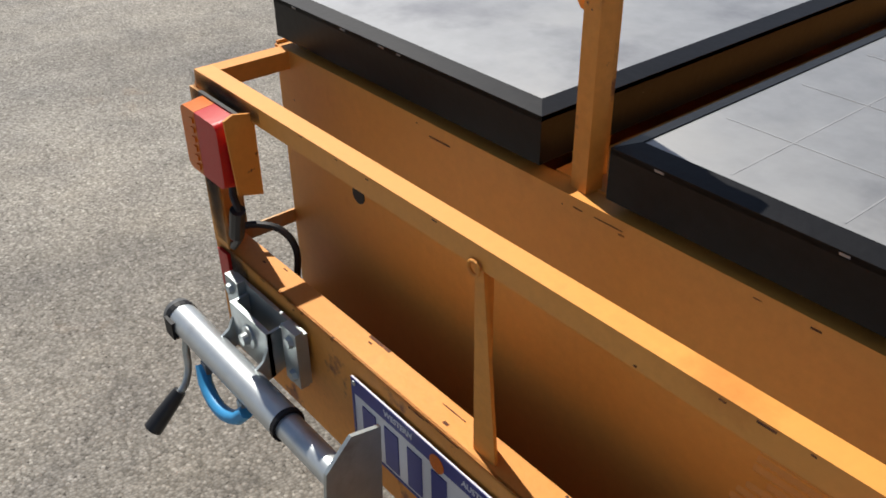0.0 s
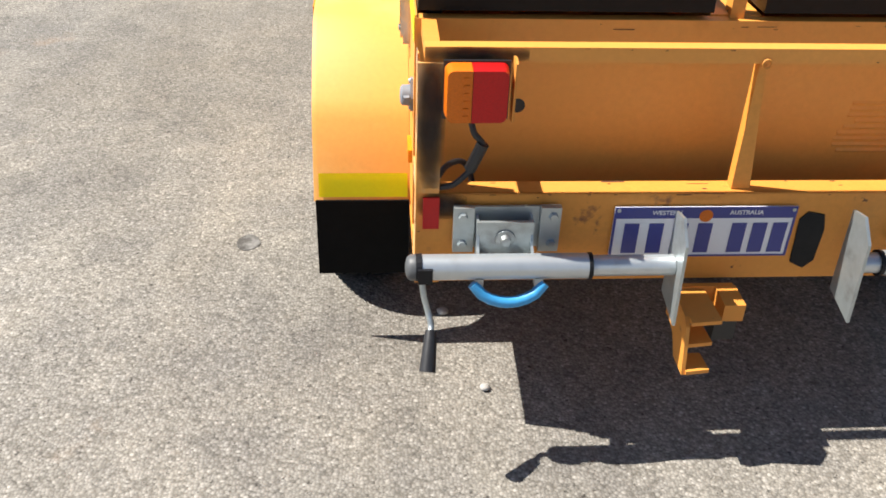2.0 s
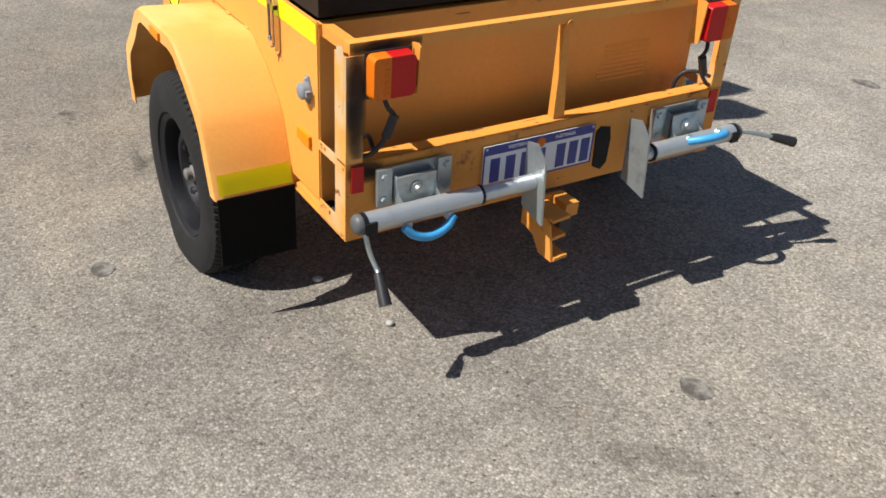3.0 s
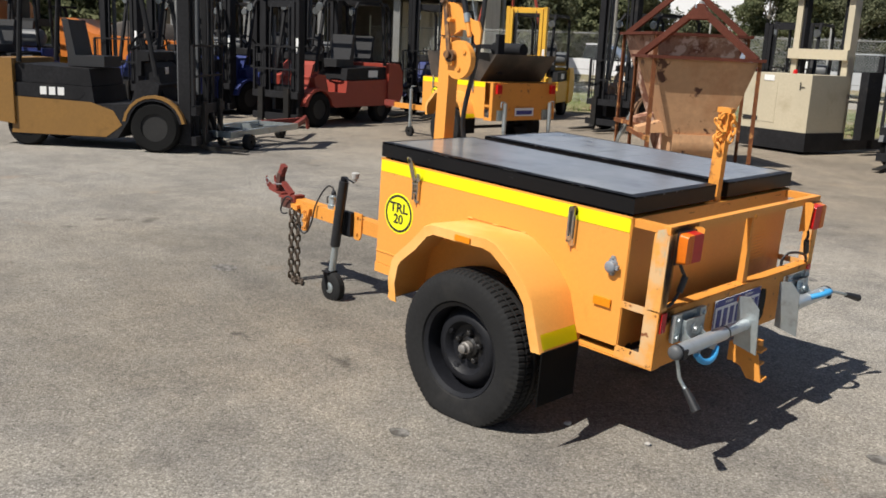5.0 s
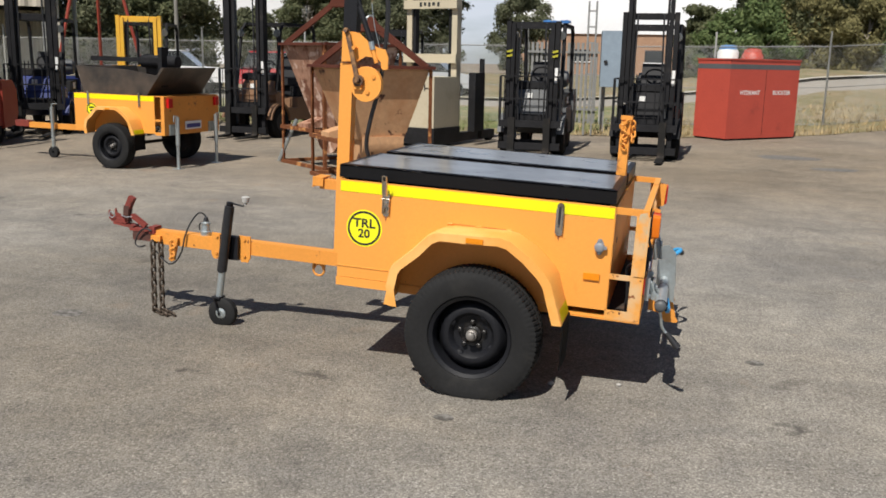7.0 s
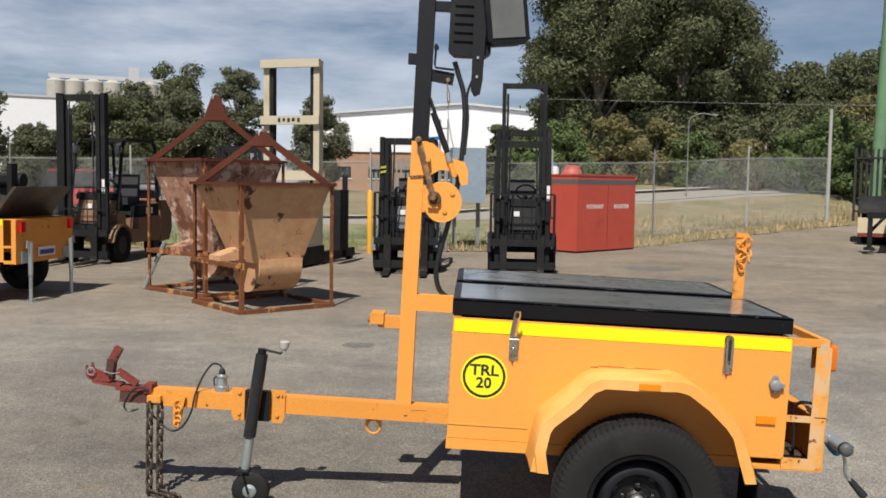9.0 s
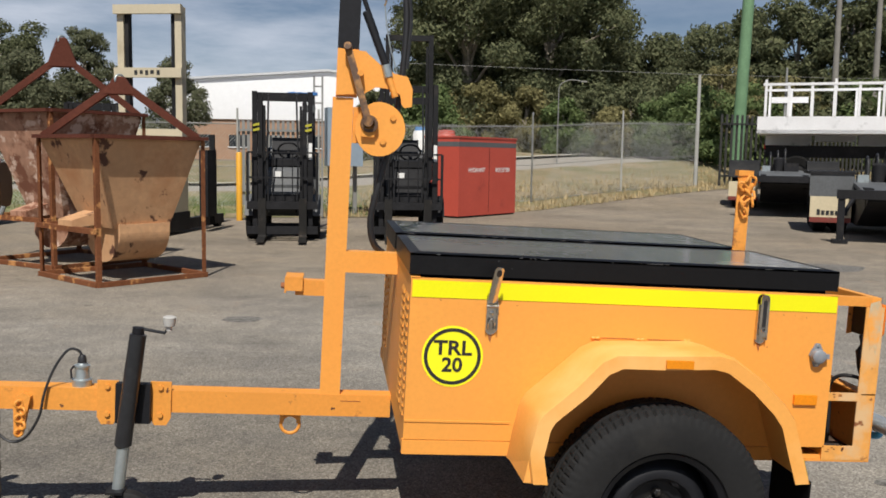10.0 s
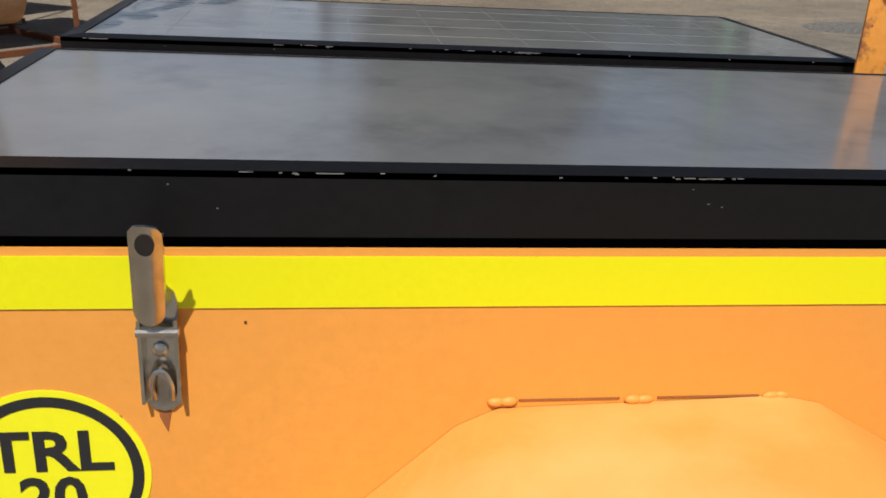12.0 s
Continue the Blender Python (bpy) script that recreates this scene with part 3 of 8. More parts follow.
def bowed_strip(w, z0, z1, rise):
    """A pressed strip with round ends, its face bowed across the width."""
    bm = bmesh.new()
    rows = []
    for k in range(17):
        q = 0.5 - 0.5 * math.cos(math.pi * k / 16)
        z = z0 + (z1 - z0) * q
        near = min(z - z0, z1 - z, w)
        u = max(0.0008, math.sqrt(max(0.0, w * w - (w - near) ** 2)))
        front = [(u * j / 4, rise * (1 - (u * j / 4 / w) ** 2)) for j in range(-4, 5)]
        rows.append([bm.verts.new((x, y, z)) for x, y in front] + [bm.verts.new((x, y - 0.002, z)) for x, y in front[::-1]])
    for a, b in zip(rows, rows[1:]):
        for j in range(18):
            bm.faces.new((a[j], b[j], b[(j + 1) % 18], a[(j + 1) % 18]))
    bm.faces.new(rows[0])
    bm.faces.new(rows[-1][::-1])
    return bm


def latch(x, open_):
    y = HALF
    top = 0.838 if open_ else 0.862
    bm = bmesh.new()
    prism(bm, [(x + u, z) for u, z in rounded(0.032, 0.712, top)], y, y + 0.004)
    body = part("latch", bm, CHROME, trailer, "worn chrome over-centre latch", bevel=0.001)
    for sx in (-1, 1):
        part("body_flange", boxes(((x + sx * 0.0155 - 0.0015, y + 0.004, 0.726), (x + sx * 0.0155 + 0.0015, y + 0.016, top - 0.030))), CHROME, body, bevel=0.0008)
    if open_:
        lever = part("lever", bowed_strip(0.013, -0.004, 0.114, 0.004), CHROME, body, smooth=True)
        lever.matrix_basis = pose(x + 0.004, y + 0.022, 0.812, -24, 0, 0) @ pose(0, 0, 0, 0, -5, 0)
        for sx in (-0.0118, 0.0118):
            part("lever_flange", boxes(((sx - 0.0012, -0.009, 0.010), (sx + 0.0012, 0.0, 0.096))), CHROME, lever)
        bm = bmesh.new()
        prism(bm, [(0.0075 * math.cos(a), 0.094 + 0.012 * math.sin(a)) for a in [radians(30 * k) for k in range(12)]], 0.0025, 0.0046)
        part("lever_hole", bm, INK, lever)
        part("pivot", rod((x - 0.018, y + 0.013, 0.796), (x + 0.018, y + 0.013, 0.796), 0.005), CHROME, body)
        part("rivet", lathe(bmesh.new(), [(y + 0.004, 0.007), (y + 0.008, 0.0065), (y + 0.010, 0.003)], (x, 0, 0.776), n=14), CHROME, body, smooth=True)
        hook = [(x - 0.008, y + 0.008, 0.727), (x - 0.009, y + 0.011, 0.742), (x - 0.004, y + 0.013, 0.757), (x + 0.004, y + 0.013, 0.757), (x + 0.009, y + 0.011, 0.742), (x + 0.008, y + 0.008, 0.727)]
        part("catch_loop", tube(bmesh.new(), flow(hook, 4), 0.0032, 8), CHROME, body, smooth=True)
    else:
        bm = bmesh.new()
        prism(bm, [(x + u, z) for u, z in rounded(0.026, 0.735, 0.862)], y + 0.016, y + 0.022)
        part("lever", bm, CHROME, body, bevel=0.0015)
        bm = bmesh.new()
        prism(bm, [(x + u, z) for u, z in rounded(0.011, 0.750, 0.846)], y + 0.0222, y + 0.0230)
        part("slot", bm, BLACK_PLASTIC, body)
        part("slot_ring", tube(bmesh.new(), arc((x, y + 0.024, 0.758), 0.006, 0, 360, 12)[:-1], 0.002, 6, closed=True), CHROME, body)
    bm = bmesh.new()
    prism(bm, [(x - 0.006, 0.716), (x + 0.007, 0.716), (x + 0.005, 0.703), (x + 0.0015, 0.694), (x - 0.001, 0.688), (x - 0.003, 0.700)], y + 0.0004, y + 0.0012)
    part("rust_run", bm, RUST_RUN, body)


RUST_RUN = surface("rust_run_mark", (0.3, 0.10, 0.03), 0.7)
for u in (0.918, 0.905, 0.782, 0.770, 0.640, 0.628):
    for sd in (1, -1):
        bm = bmesh.new()
        bmesh.ops.create_icosphere(bm, subdivisions=2, radius=0.0075)
        for v in bm.verts:
            v.co = Vector((v.co.x * 1.2, v.co.y * 0.55, v.co.z * 0.62)) * (1 + 0.25 * noise.noise(v.co * 90 + Vector((u * 50, 0, 0))))
        bmesh.ops.translate(bm, verts=bm.verts, vec=(u, sd * (HALF + 0.002), 0.713))
        part("weld_bead", bm, ORANGE, trailer, smooth=True)
# thin brown strips along the seam between mudguard and side wall
GAP = surface("brown_seam_line", (0.30, 0.12, 0.03), 0.9)
for u0, u1 in ((0.795, 0.895), (0.652, 0.757)):
    part("seam", boxes(((u0, HALF, 0.7125), (u1, HALF + 0.0015, 0.7142))), GAP, trailer)
latch(1.222, True)
latch(0.413, False)

# round yellow sign with black ring
sign = part("sign", lathe(bmesh.new(), [(HALF, 0.0885), (HALF + 0.001, 0.0885)], (1.327, 0, 0.645), n=64), STICKER, trailer, "round yellow sticker reading TRL 20")
part("sign_ring", lathe(bmesh.new(), [(HALF + 0.001, 0.082), (HALF + 0.0018, 0.082), (HALF + 0.0018, 0.072), (HALF + 0.001, 0.072)], (1.327, 0, 0.645), n=64, closed=True), INK, sign)
words("TRL", 0.058, pose(1.327, HALF + 0.0016, 0.668, 90, 0, 180) @ Matrix.Diagonal((1.12, 1, 1, 1)), INK, "sign_word", sign, 0.024)
words("20", 0.057, pose(1.327, HALF + 0.0016, 0.619, 90, 0, 180) @ Matrix.Diagonal((1.05, 1, 1, 1)), INK, "sign_number", sign, 0.024)

# grey socket cover and amber marker near the rear of the side
SOCKET_GREY = surface("grey_plastic", (0.22, 0.24, 0.27), 0.5, grain=60, vary=0.15, bump=0.04)
bm = bmesh.new()
prism(bm, [(0.228 + q * math.cos(radians(a)), 0.684 + q * math.sin(radians(a))) for a, q in ((0, 0.024), (30, 0.022), (60, 0.026), (80, 0.036), (100, 0.036), (120, 0.026), (150, 0.022), (180, 0.024), (210, 0.022), (240, 0.026), (260, 0.036), (280, 0.036), (300, 0.026), (330, 0.022))], HALF, HALF + 0.006)
sock = part("socket", bm, SOCKET_GREY, trailer, "grey power socket with flap", bevel=0.001)
part("flap", lathe(bmesh.new(), [(HALF + 0.006, 0.022), (HALF + 0.022, 0.021), (HALF + 0.026, 0.016), (HALF + 0.027, 0.004)], (0.228, 0, 0.682), n=20), SOCKET_GREY, sock, smooth=True)
part("flap_lug", boxes(((0.196, HALF + 0.008, 0.676), (0.208, HALF + 0.020, 0.690))), SOCKET_GREY, sock, bevel=0.002)
for z in (0.713, 0.655):
    part("socket_screw", lathe(bmesh.new(), [(HALF + 0.006, 0.005), (HALF + 0.009, 0.004)], (0.228, 0, z), n=8), GALV, sock)
part("marker_lens", boxes(((0.216, HALF, 0.532), (0.288, HALF + 0.009, 0.561))), MARKER_AMBER, trailer, "amber side reflector", bevel=0.003)

ORANGE_BLEACHED = surface("bleached_orange_paint", (0.74, 0.34, 0.075), 0.6, grain=40, vary=0.12, bump=0.06, stain=(0.62, 0.40, 0.20), stain_at=(0.50, 0.62), stain_scale=7, speck=(0.22, 0.075, 0.025), speck_at=(0.60, 0.64), speck_scale=16)

# rear frame: lower channel, end posts, top rail, middle post
rear = part("rear_frame", boxes(((0.025, -HALF, 0.36), (0.029, HALF, 0.568)), ((0.025, -HALF, 0.564), (0.07, HALF, 0.568)), ((0.025, -HALF, 0.356), (0.345, -HALF + 0.05, 0.361)),
                               ((0.025, HALF - 0.05, 0.356), (0.345, HALF, 0.361))), ORANGE_WORN, trailer, "orange rear channel with scorched, rusty paint", bevel=0.0015)
part("top_rail", boxes(((0.030, -HALF + 0.012, 0.834), (0.058, HALF - 0.012, 0.862))), ORANGE, rear, bevel=0.003)
for s in (1, -1):
    a, b = sorted((s * (HALF - 0.012), s * (HALF - 0.040)))
    part("end_rail", boxes(((0.058, a, 0.834), (0.175, b, 0.862))), ORANGE_WORN, rear, bevel=0.003)
    a, b = sorted((s * HALF, s * (HALF - 0.004)))
    c, d = sorted((s * HALF, s * (HALF - 0.045)))
    part("end_post", boxes(((0.029, a, 0.36), (0.082, b, 0.834)), ((0.024, c, 0.568), (0.0288, d, 0.834))), ORANGE_BLEACHED, rear, "bleached orange post with rusty patches")
    part("end_rung", boxes(((0.082, a, 0.545), (0.175, b, 0.57))), ORANGE_BLEACHED, rear)
    part("end_floor", boxes(((0.082, a, 0.36), (0.18, b, 0.405))), ORANGE_BLEACHED, rear)
bm = bmesh.new()
prism(bm, [(-0.036, 0.568), (0.002, 0.568), (0.003, 0.834), (-0.010, 0.834)], 0.036, 0.041, axis="x")
prism(bm, [(-0.002, 0.568), (0.002, 0.568), (0.003, 0.834), (-0.001, 0.834)], 0.041, 0.060, axis="x")
part("middle_post", bm, ORANGE_WORN, rear)
part("tie_loop", tube(bmesh.new(), arc((0.027, -0.006, 0.834), 0.0085, 0, 360, 12, "yz")[:-1], 0.0022, 6, closed=True), ORANGE_WORN, rear)
part("drain_hole", lathe(bmesh.new(), [(0.1705, 0.015), (0.1722, 0.015)], (0, 0.42, 0.685), axis="x", n=20), INK, trailer, "dark drain hole")

# rust scratches and chips along the edges of the rear frame and wall
RUST_MARK = surface("rust_mark", (0.13, 0.045, 0.018), 0.85, grain=90, vary=0.3, stain=(0.42, 0.16, 0.035), stain_at=(0.52, 0.62), stain_scale=60)
scratch = random.Random(17)
for k in range(46):
    y, run = scratch.uniform(-0.60, 0.58), scratch.choice((0.004, 0.008, 0.015, 0.05)) * scratch.uniform(0.6, 1.3)
    place = k % 4
    tall = scratch.uniform(0.0008, 0.0024)
    if place == 0:
        z = 0.5655 - abs(scratch.gauss(0, 0.004))
        part("rust_mark", boxes(((0.0243, y, z - tall), (0.0249, y + run, z))), RUST_MARK, rear)
    elif place == 1:
        z = scratch.choice((0.8365, 0.8595)) + scratch.gauss(0, 0.001)
        part("rust_mark", boxes(((0.0293, y, z - tall), (0.0299, y + run, z))), RUST_MARK, rear)
    elif place == 2:
        z = 0.856 - abs(scratch.gauss(0, 0.010))
        part("rust_mark", boxes(((0.1714, y, z - tall), (0.1719, y + run * 0.7, z))), RUST_MARK, trailer)
    else:
        x = scratch.uniform(0.03, 0.066)
        part("rust_mark", boxes(((x, y, 0.5681), (x + tall * 2, y + run, 0.5685))), RUST_MARK, rear)

# paint bleached and worn on the end posts, rust runs by the guard's foot
BLEACHED = surface("bleached_paint", (0.52, 0.43, 0.28), 0.8, grain=40, vary=0.15, stain=(0.74, 0.32, 0.06), stain_at=(0.44, 0.58), stain_scale=9)
for s in (1, -1):
    a, b = sorted((s * (HALF + 0.0002), s * (HALF + 0.0008)))
    bm = bmesh.new()
    prism(bm, [(0.040, 0.856), (0.070, 0.846), (0.076, 0.79), (0.066, 0.745), (0.060, 0.70), (0.050, 0.715), (0.040, 0.69), (0.032, 0.74), (0.031, 0.83)], a, b)
    part("bleached_patch", bm, BLEACHED, rear)
    for k in range(9):
        x, z = scratch.uniform(0.09, 0.165), scratch.choice((0.385, 0.392, 0.557)) + scratch.gauss(0, 0.004)
        part("rust_mark", boxes(((x, a, z), (x + scratch.uniform(0.003, 0.012), b, z + scratch.uniform(0.002, 0.008)))), RUST_MARK, rear)
    for k in range(10):
        x, z = scratch.uniform(0.18, 1.44), scratch.choice((0.404, 0.80, 0.83, 0.70, 0.72)) + scratch.gauss(0, 0.008)
        part("rust_mark", boxes(((x, a, z), (x + scratch.uniform(0.001, 0.005), b, z + scratch.uniform(0.001, 0.003)))), RUST_MARK, trailer)

# dark pieces painting the shade in the rear tray and up the foot of its wall, and wrinkles knocked into the sheet
TRAY_SHADE = surface("tray_shade", (0.035, 0.026, 0.02), 0.95, grain=60, vary=0.4, bump=0.4, stain=(0.12, 0.06, 0.03), stain_at=(0.55, 0.75), stain_scale=8)
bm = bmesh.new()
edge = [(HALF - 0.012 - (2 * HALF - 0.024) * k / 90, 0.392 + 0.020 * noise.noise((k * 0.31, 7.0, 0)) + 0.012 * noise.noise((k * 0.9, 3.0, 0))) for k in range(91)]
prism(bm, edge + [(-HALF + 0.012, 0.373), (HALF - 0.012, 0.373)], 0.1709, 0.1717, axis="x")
part("wall_foot_shade", bm, TRAY_SHADE, trailer)
part("tray_shade", boxes(((0.032, -HALF + 0.012, 0.3722), (0.1705, HALF - 0.012, 0.376))), TRAY_SHADE, trailer, "dark sheet painted as shade in the tray")
for k in range(9):
    bm = bmesh.new()
    z = 0.585 + 0.0135 * k
    y0, y1 = -0.44 + 0.02 * noise.noise((k * 1.3, 0.5, 0)), -0.27 + 0.05 * noise.noise((k * 1.7, 2.5, 0))
    prism(bm, [(0.172, z - 0.006), (0.172, z + 0.004), (0.1695, z - 0.002)], y0, y1)
    part("dent", bm, ORANGE, trailer)

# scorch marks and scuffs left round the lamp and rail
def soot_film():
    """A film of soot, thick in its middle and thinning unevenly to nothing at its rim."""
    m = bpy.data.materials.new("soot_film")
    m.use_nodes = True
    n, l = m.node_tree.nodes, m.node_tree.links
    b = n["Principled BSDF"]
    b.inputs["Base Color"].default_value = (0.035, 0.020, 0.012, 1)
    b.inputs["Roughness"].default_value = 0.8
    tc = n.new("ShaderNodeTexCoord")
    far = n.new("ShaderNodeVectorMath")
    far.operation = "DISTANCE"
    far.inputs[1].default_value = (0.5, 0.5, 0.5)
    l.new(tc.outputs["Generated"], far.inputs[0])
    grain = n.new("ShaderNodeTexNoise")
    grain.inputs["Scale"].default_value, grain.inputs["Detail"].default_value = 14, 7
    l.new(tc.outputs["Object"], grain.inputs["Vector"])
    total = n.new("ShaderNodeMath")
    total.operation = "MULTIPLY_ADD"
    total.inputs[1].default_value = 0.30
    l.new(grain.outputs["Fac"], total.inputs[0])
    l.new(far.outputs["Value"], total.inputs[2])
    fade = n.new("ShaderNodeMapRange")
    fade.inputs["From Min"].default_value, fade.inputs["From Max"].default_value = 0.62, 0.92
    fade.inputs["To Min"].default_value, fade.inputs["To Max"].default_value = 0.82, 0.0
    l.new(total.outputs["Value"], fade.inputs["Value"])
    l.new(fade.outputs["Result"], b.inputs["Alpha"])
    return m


SOOT = soot_film()


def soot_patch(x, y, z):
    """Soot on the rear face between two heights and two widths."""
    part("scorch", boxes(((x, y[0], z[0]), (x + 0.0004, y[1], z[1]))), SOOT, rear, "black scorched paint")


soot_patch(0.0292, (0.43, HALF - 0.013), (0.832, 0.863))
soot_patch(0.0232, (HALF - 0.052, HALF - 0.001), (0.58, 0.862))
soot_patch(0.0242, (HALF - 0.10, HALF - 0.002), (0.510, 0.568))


def lens_outline(y0, y1, z0, z1, r, near, far):
    """A lens face in (y, z): near and far say whether the corners at y0 and y1 are round."""
    pts = []
    for (cy, cz, a0), soft in (((y0 + r, z0 + r, 180), near), ((y1 - r, z0 + r, 270), far), ((y1 - r, z1 - r, 0), far), ((y0 + r, z1 - r, 90), near)):
        if soft:
            pts += [(cy + r * math.cos(radians(a0 + 18 * k)), cz + r * math.sin(radians(a0 + 18 * k))) for k in range(6)]
        else:
            pts.append((cy + (r if a0 in (270, 0) else -r), cz + (r if a0 in (0, 90) else -r)))
    return pts


def tail_lamp(s):
    a, b = sorted((s * 0.463, s * 0.583))
    base = part("tail_lamp", boxes(((0.0165, a, 0.730), (0.0225, b, 0.842))), BLACK_PLASTIC, rear, "red and amber tail lamp", bevel=0.002)
    for name, v0, v1, mat in (("red_lens", 0.466, 0.533, RED_LENS), ("amber_lens", 0.534, 0.581, AMBER_LENS)):
        a, b = sorted((s * v0, s * v1))
        inner_round = (name == "red_lens") == (s > 0)
        bm = bmesh.new()
        prism(bm, lens_outline(a, b, 0.733, 0.839, 0.013, inner_round, not inner_round), -0.016, 0.0165, axis="x")
        for v in bm.verts:
            if v.co.x < 0:
                v.co.z = 0.786 + (v.co.z - 0.786) * 0.93
                v.co.y += (s * 0.5235 - v.co.y) * 0.06
        part(name, bm, mat, base, smooth=True, bevel=0.003)
    for k in range(6):
        a, b = sorted((s * 0.539, s * 0.549))
        part("lens_rib", boxes(((-0.0180, a, 0.744 + k * 0.0145), (-0.0158, b, 0.751 + k * 0.0145))), AMBER_LENS, base, bevel=0.0008)
    a, b = sorted((s * 0.454, s * 0.458))
    bm = bmesh.new()
    prism(bm, [(-0.004, 0.732), (0.034, 0.722), (0.034, 0.846), (0.004, 0.852), (-0.010, 0.846)], a, b)
    part("bracket", bm, ORANGE_WORN, base)
    return base


tail_lamp(1), tail_lamp(-1)
for s in (1, -1):
    a, b = sorted((s * 0.582, s * 0.614))
    part("red_reflector", boxes(((0.019, a, 0.49), (0.0248, b, 0.56))), RED_LENS, rear, "red plastic reflector", bevel=0.002)
    part("lamp_cable", tube(bmesh.new(), flow([(0.03, s * 0.53, 0.73), (0.018, s * 0.522, 0.70), (0.016, s * 0.505, 0.675), (0.02, s * 0.52, 0.63), (0.022, s * 0.555, 0.59), (0.035, s * 0.585, 0.575)]), 0.006, 8), BLACK_PLASTIC, rear, smooth=True)
    part("cable_joint", rod((0.014, s * 0.505, 0.68), (0.016, s * 0.527, 0.625), 0.012, 10), BLACK_PLASTIC, rear)
    part("cable_loop", tube(bmesh.new(), flow([(0.035, s * 0.585, 0.60), (0.065, s * 0.565, 0.608), (0.095, s * 0.535, 0.60), (0.108, s * 0.515, 0.565), (0.098, s * 0.508, 0.50), (0.095, s * 0.508, 0.38)]), 0.006, 8), BLACK_PLASTIC, rear, smooth=True)

# plate with its characters drawn as plain bars
plate = part("number_plate", boxes(((0.018, -0.138, 0.420), (0.0205, 0.234, 0.538))), PLATE_WHITE, trailer, "white plate with blue border and bars", bevel=0.001)
part("plate_border", boxes(((0.0168, -0.138, 0.512), (0.0178, 0.234, 0.538)), ((0.0168, -0.138, 0.42), (0.0178, -0.133, 0.512)), ((0.0168, 0.229, 0.42), (0.0178, 0.234, 0.512)), ((0.0168, -0.133, 0.42), (0.0178, 0.229, 0.424))), PLATE_BLUE, plate)
for k, y in enumerate((0.195, 0.145, 0.095, 0.045, -0.025, -0.068, -0.110)):
    part("plate_bar", boxes(((0.0165, y - 0.015, 0.430), (0.0178, y + 0.015, 0.500))), PLATE_BLUE, plate)
for text, y in (("WESTERN", 0.128), ("AUSTRALIA", -0.034)):
    words(text, 0.0135, Matrix(((0, 0, -1, 0.0166), (-1, 0, 0, y), (0, 1, 0, 0.5250), (0, 0, 0, 1))), PLATE_WHITE, "plate_word", plate)
part("plate_emblem", lathe(bmesh.new(), [(0.0158, 0.014), (0.0166, 0.014)], (0, 0.048, 0.518), axis="x", n=20), AMBER_LENS, plate)
for y in (0.226, -0.130):
    part("plate_screw", lathe(bmesh.new(), [(0.015, 0.004), (0.0166, 0.004)], (0, y, 0.531), axis="x", n=10), GALV, plate)
bm = bmesh.new()
prism(bm, [(-0.155, 0.40), (-0.15, 0.505), (-0.165, 0.522), (-0.20, 0.515), (-0.208, 0.48), (-0.205, 0.405), (-0.185, 0.385)], 0.0215, 0.0246, axis="x")
part("rubber_patch", bm, RUBBER, trailer, "torn black rubber patch")


CAP_GREY = surface("dark_grey_cap", (0.09, 0.095, 0.10), 0.5, grain=60, vary=0.2, bump=0.04)


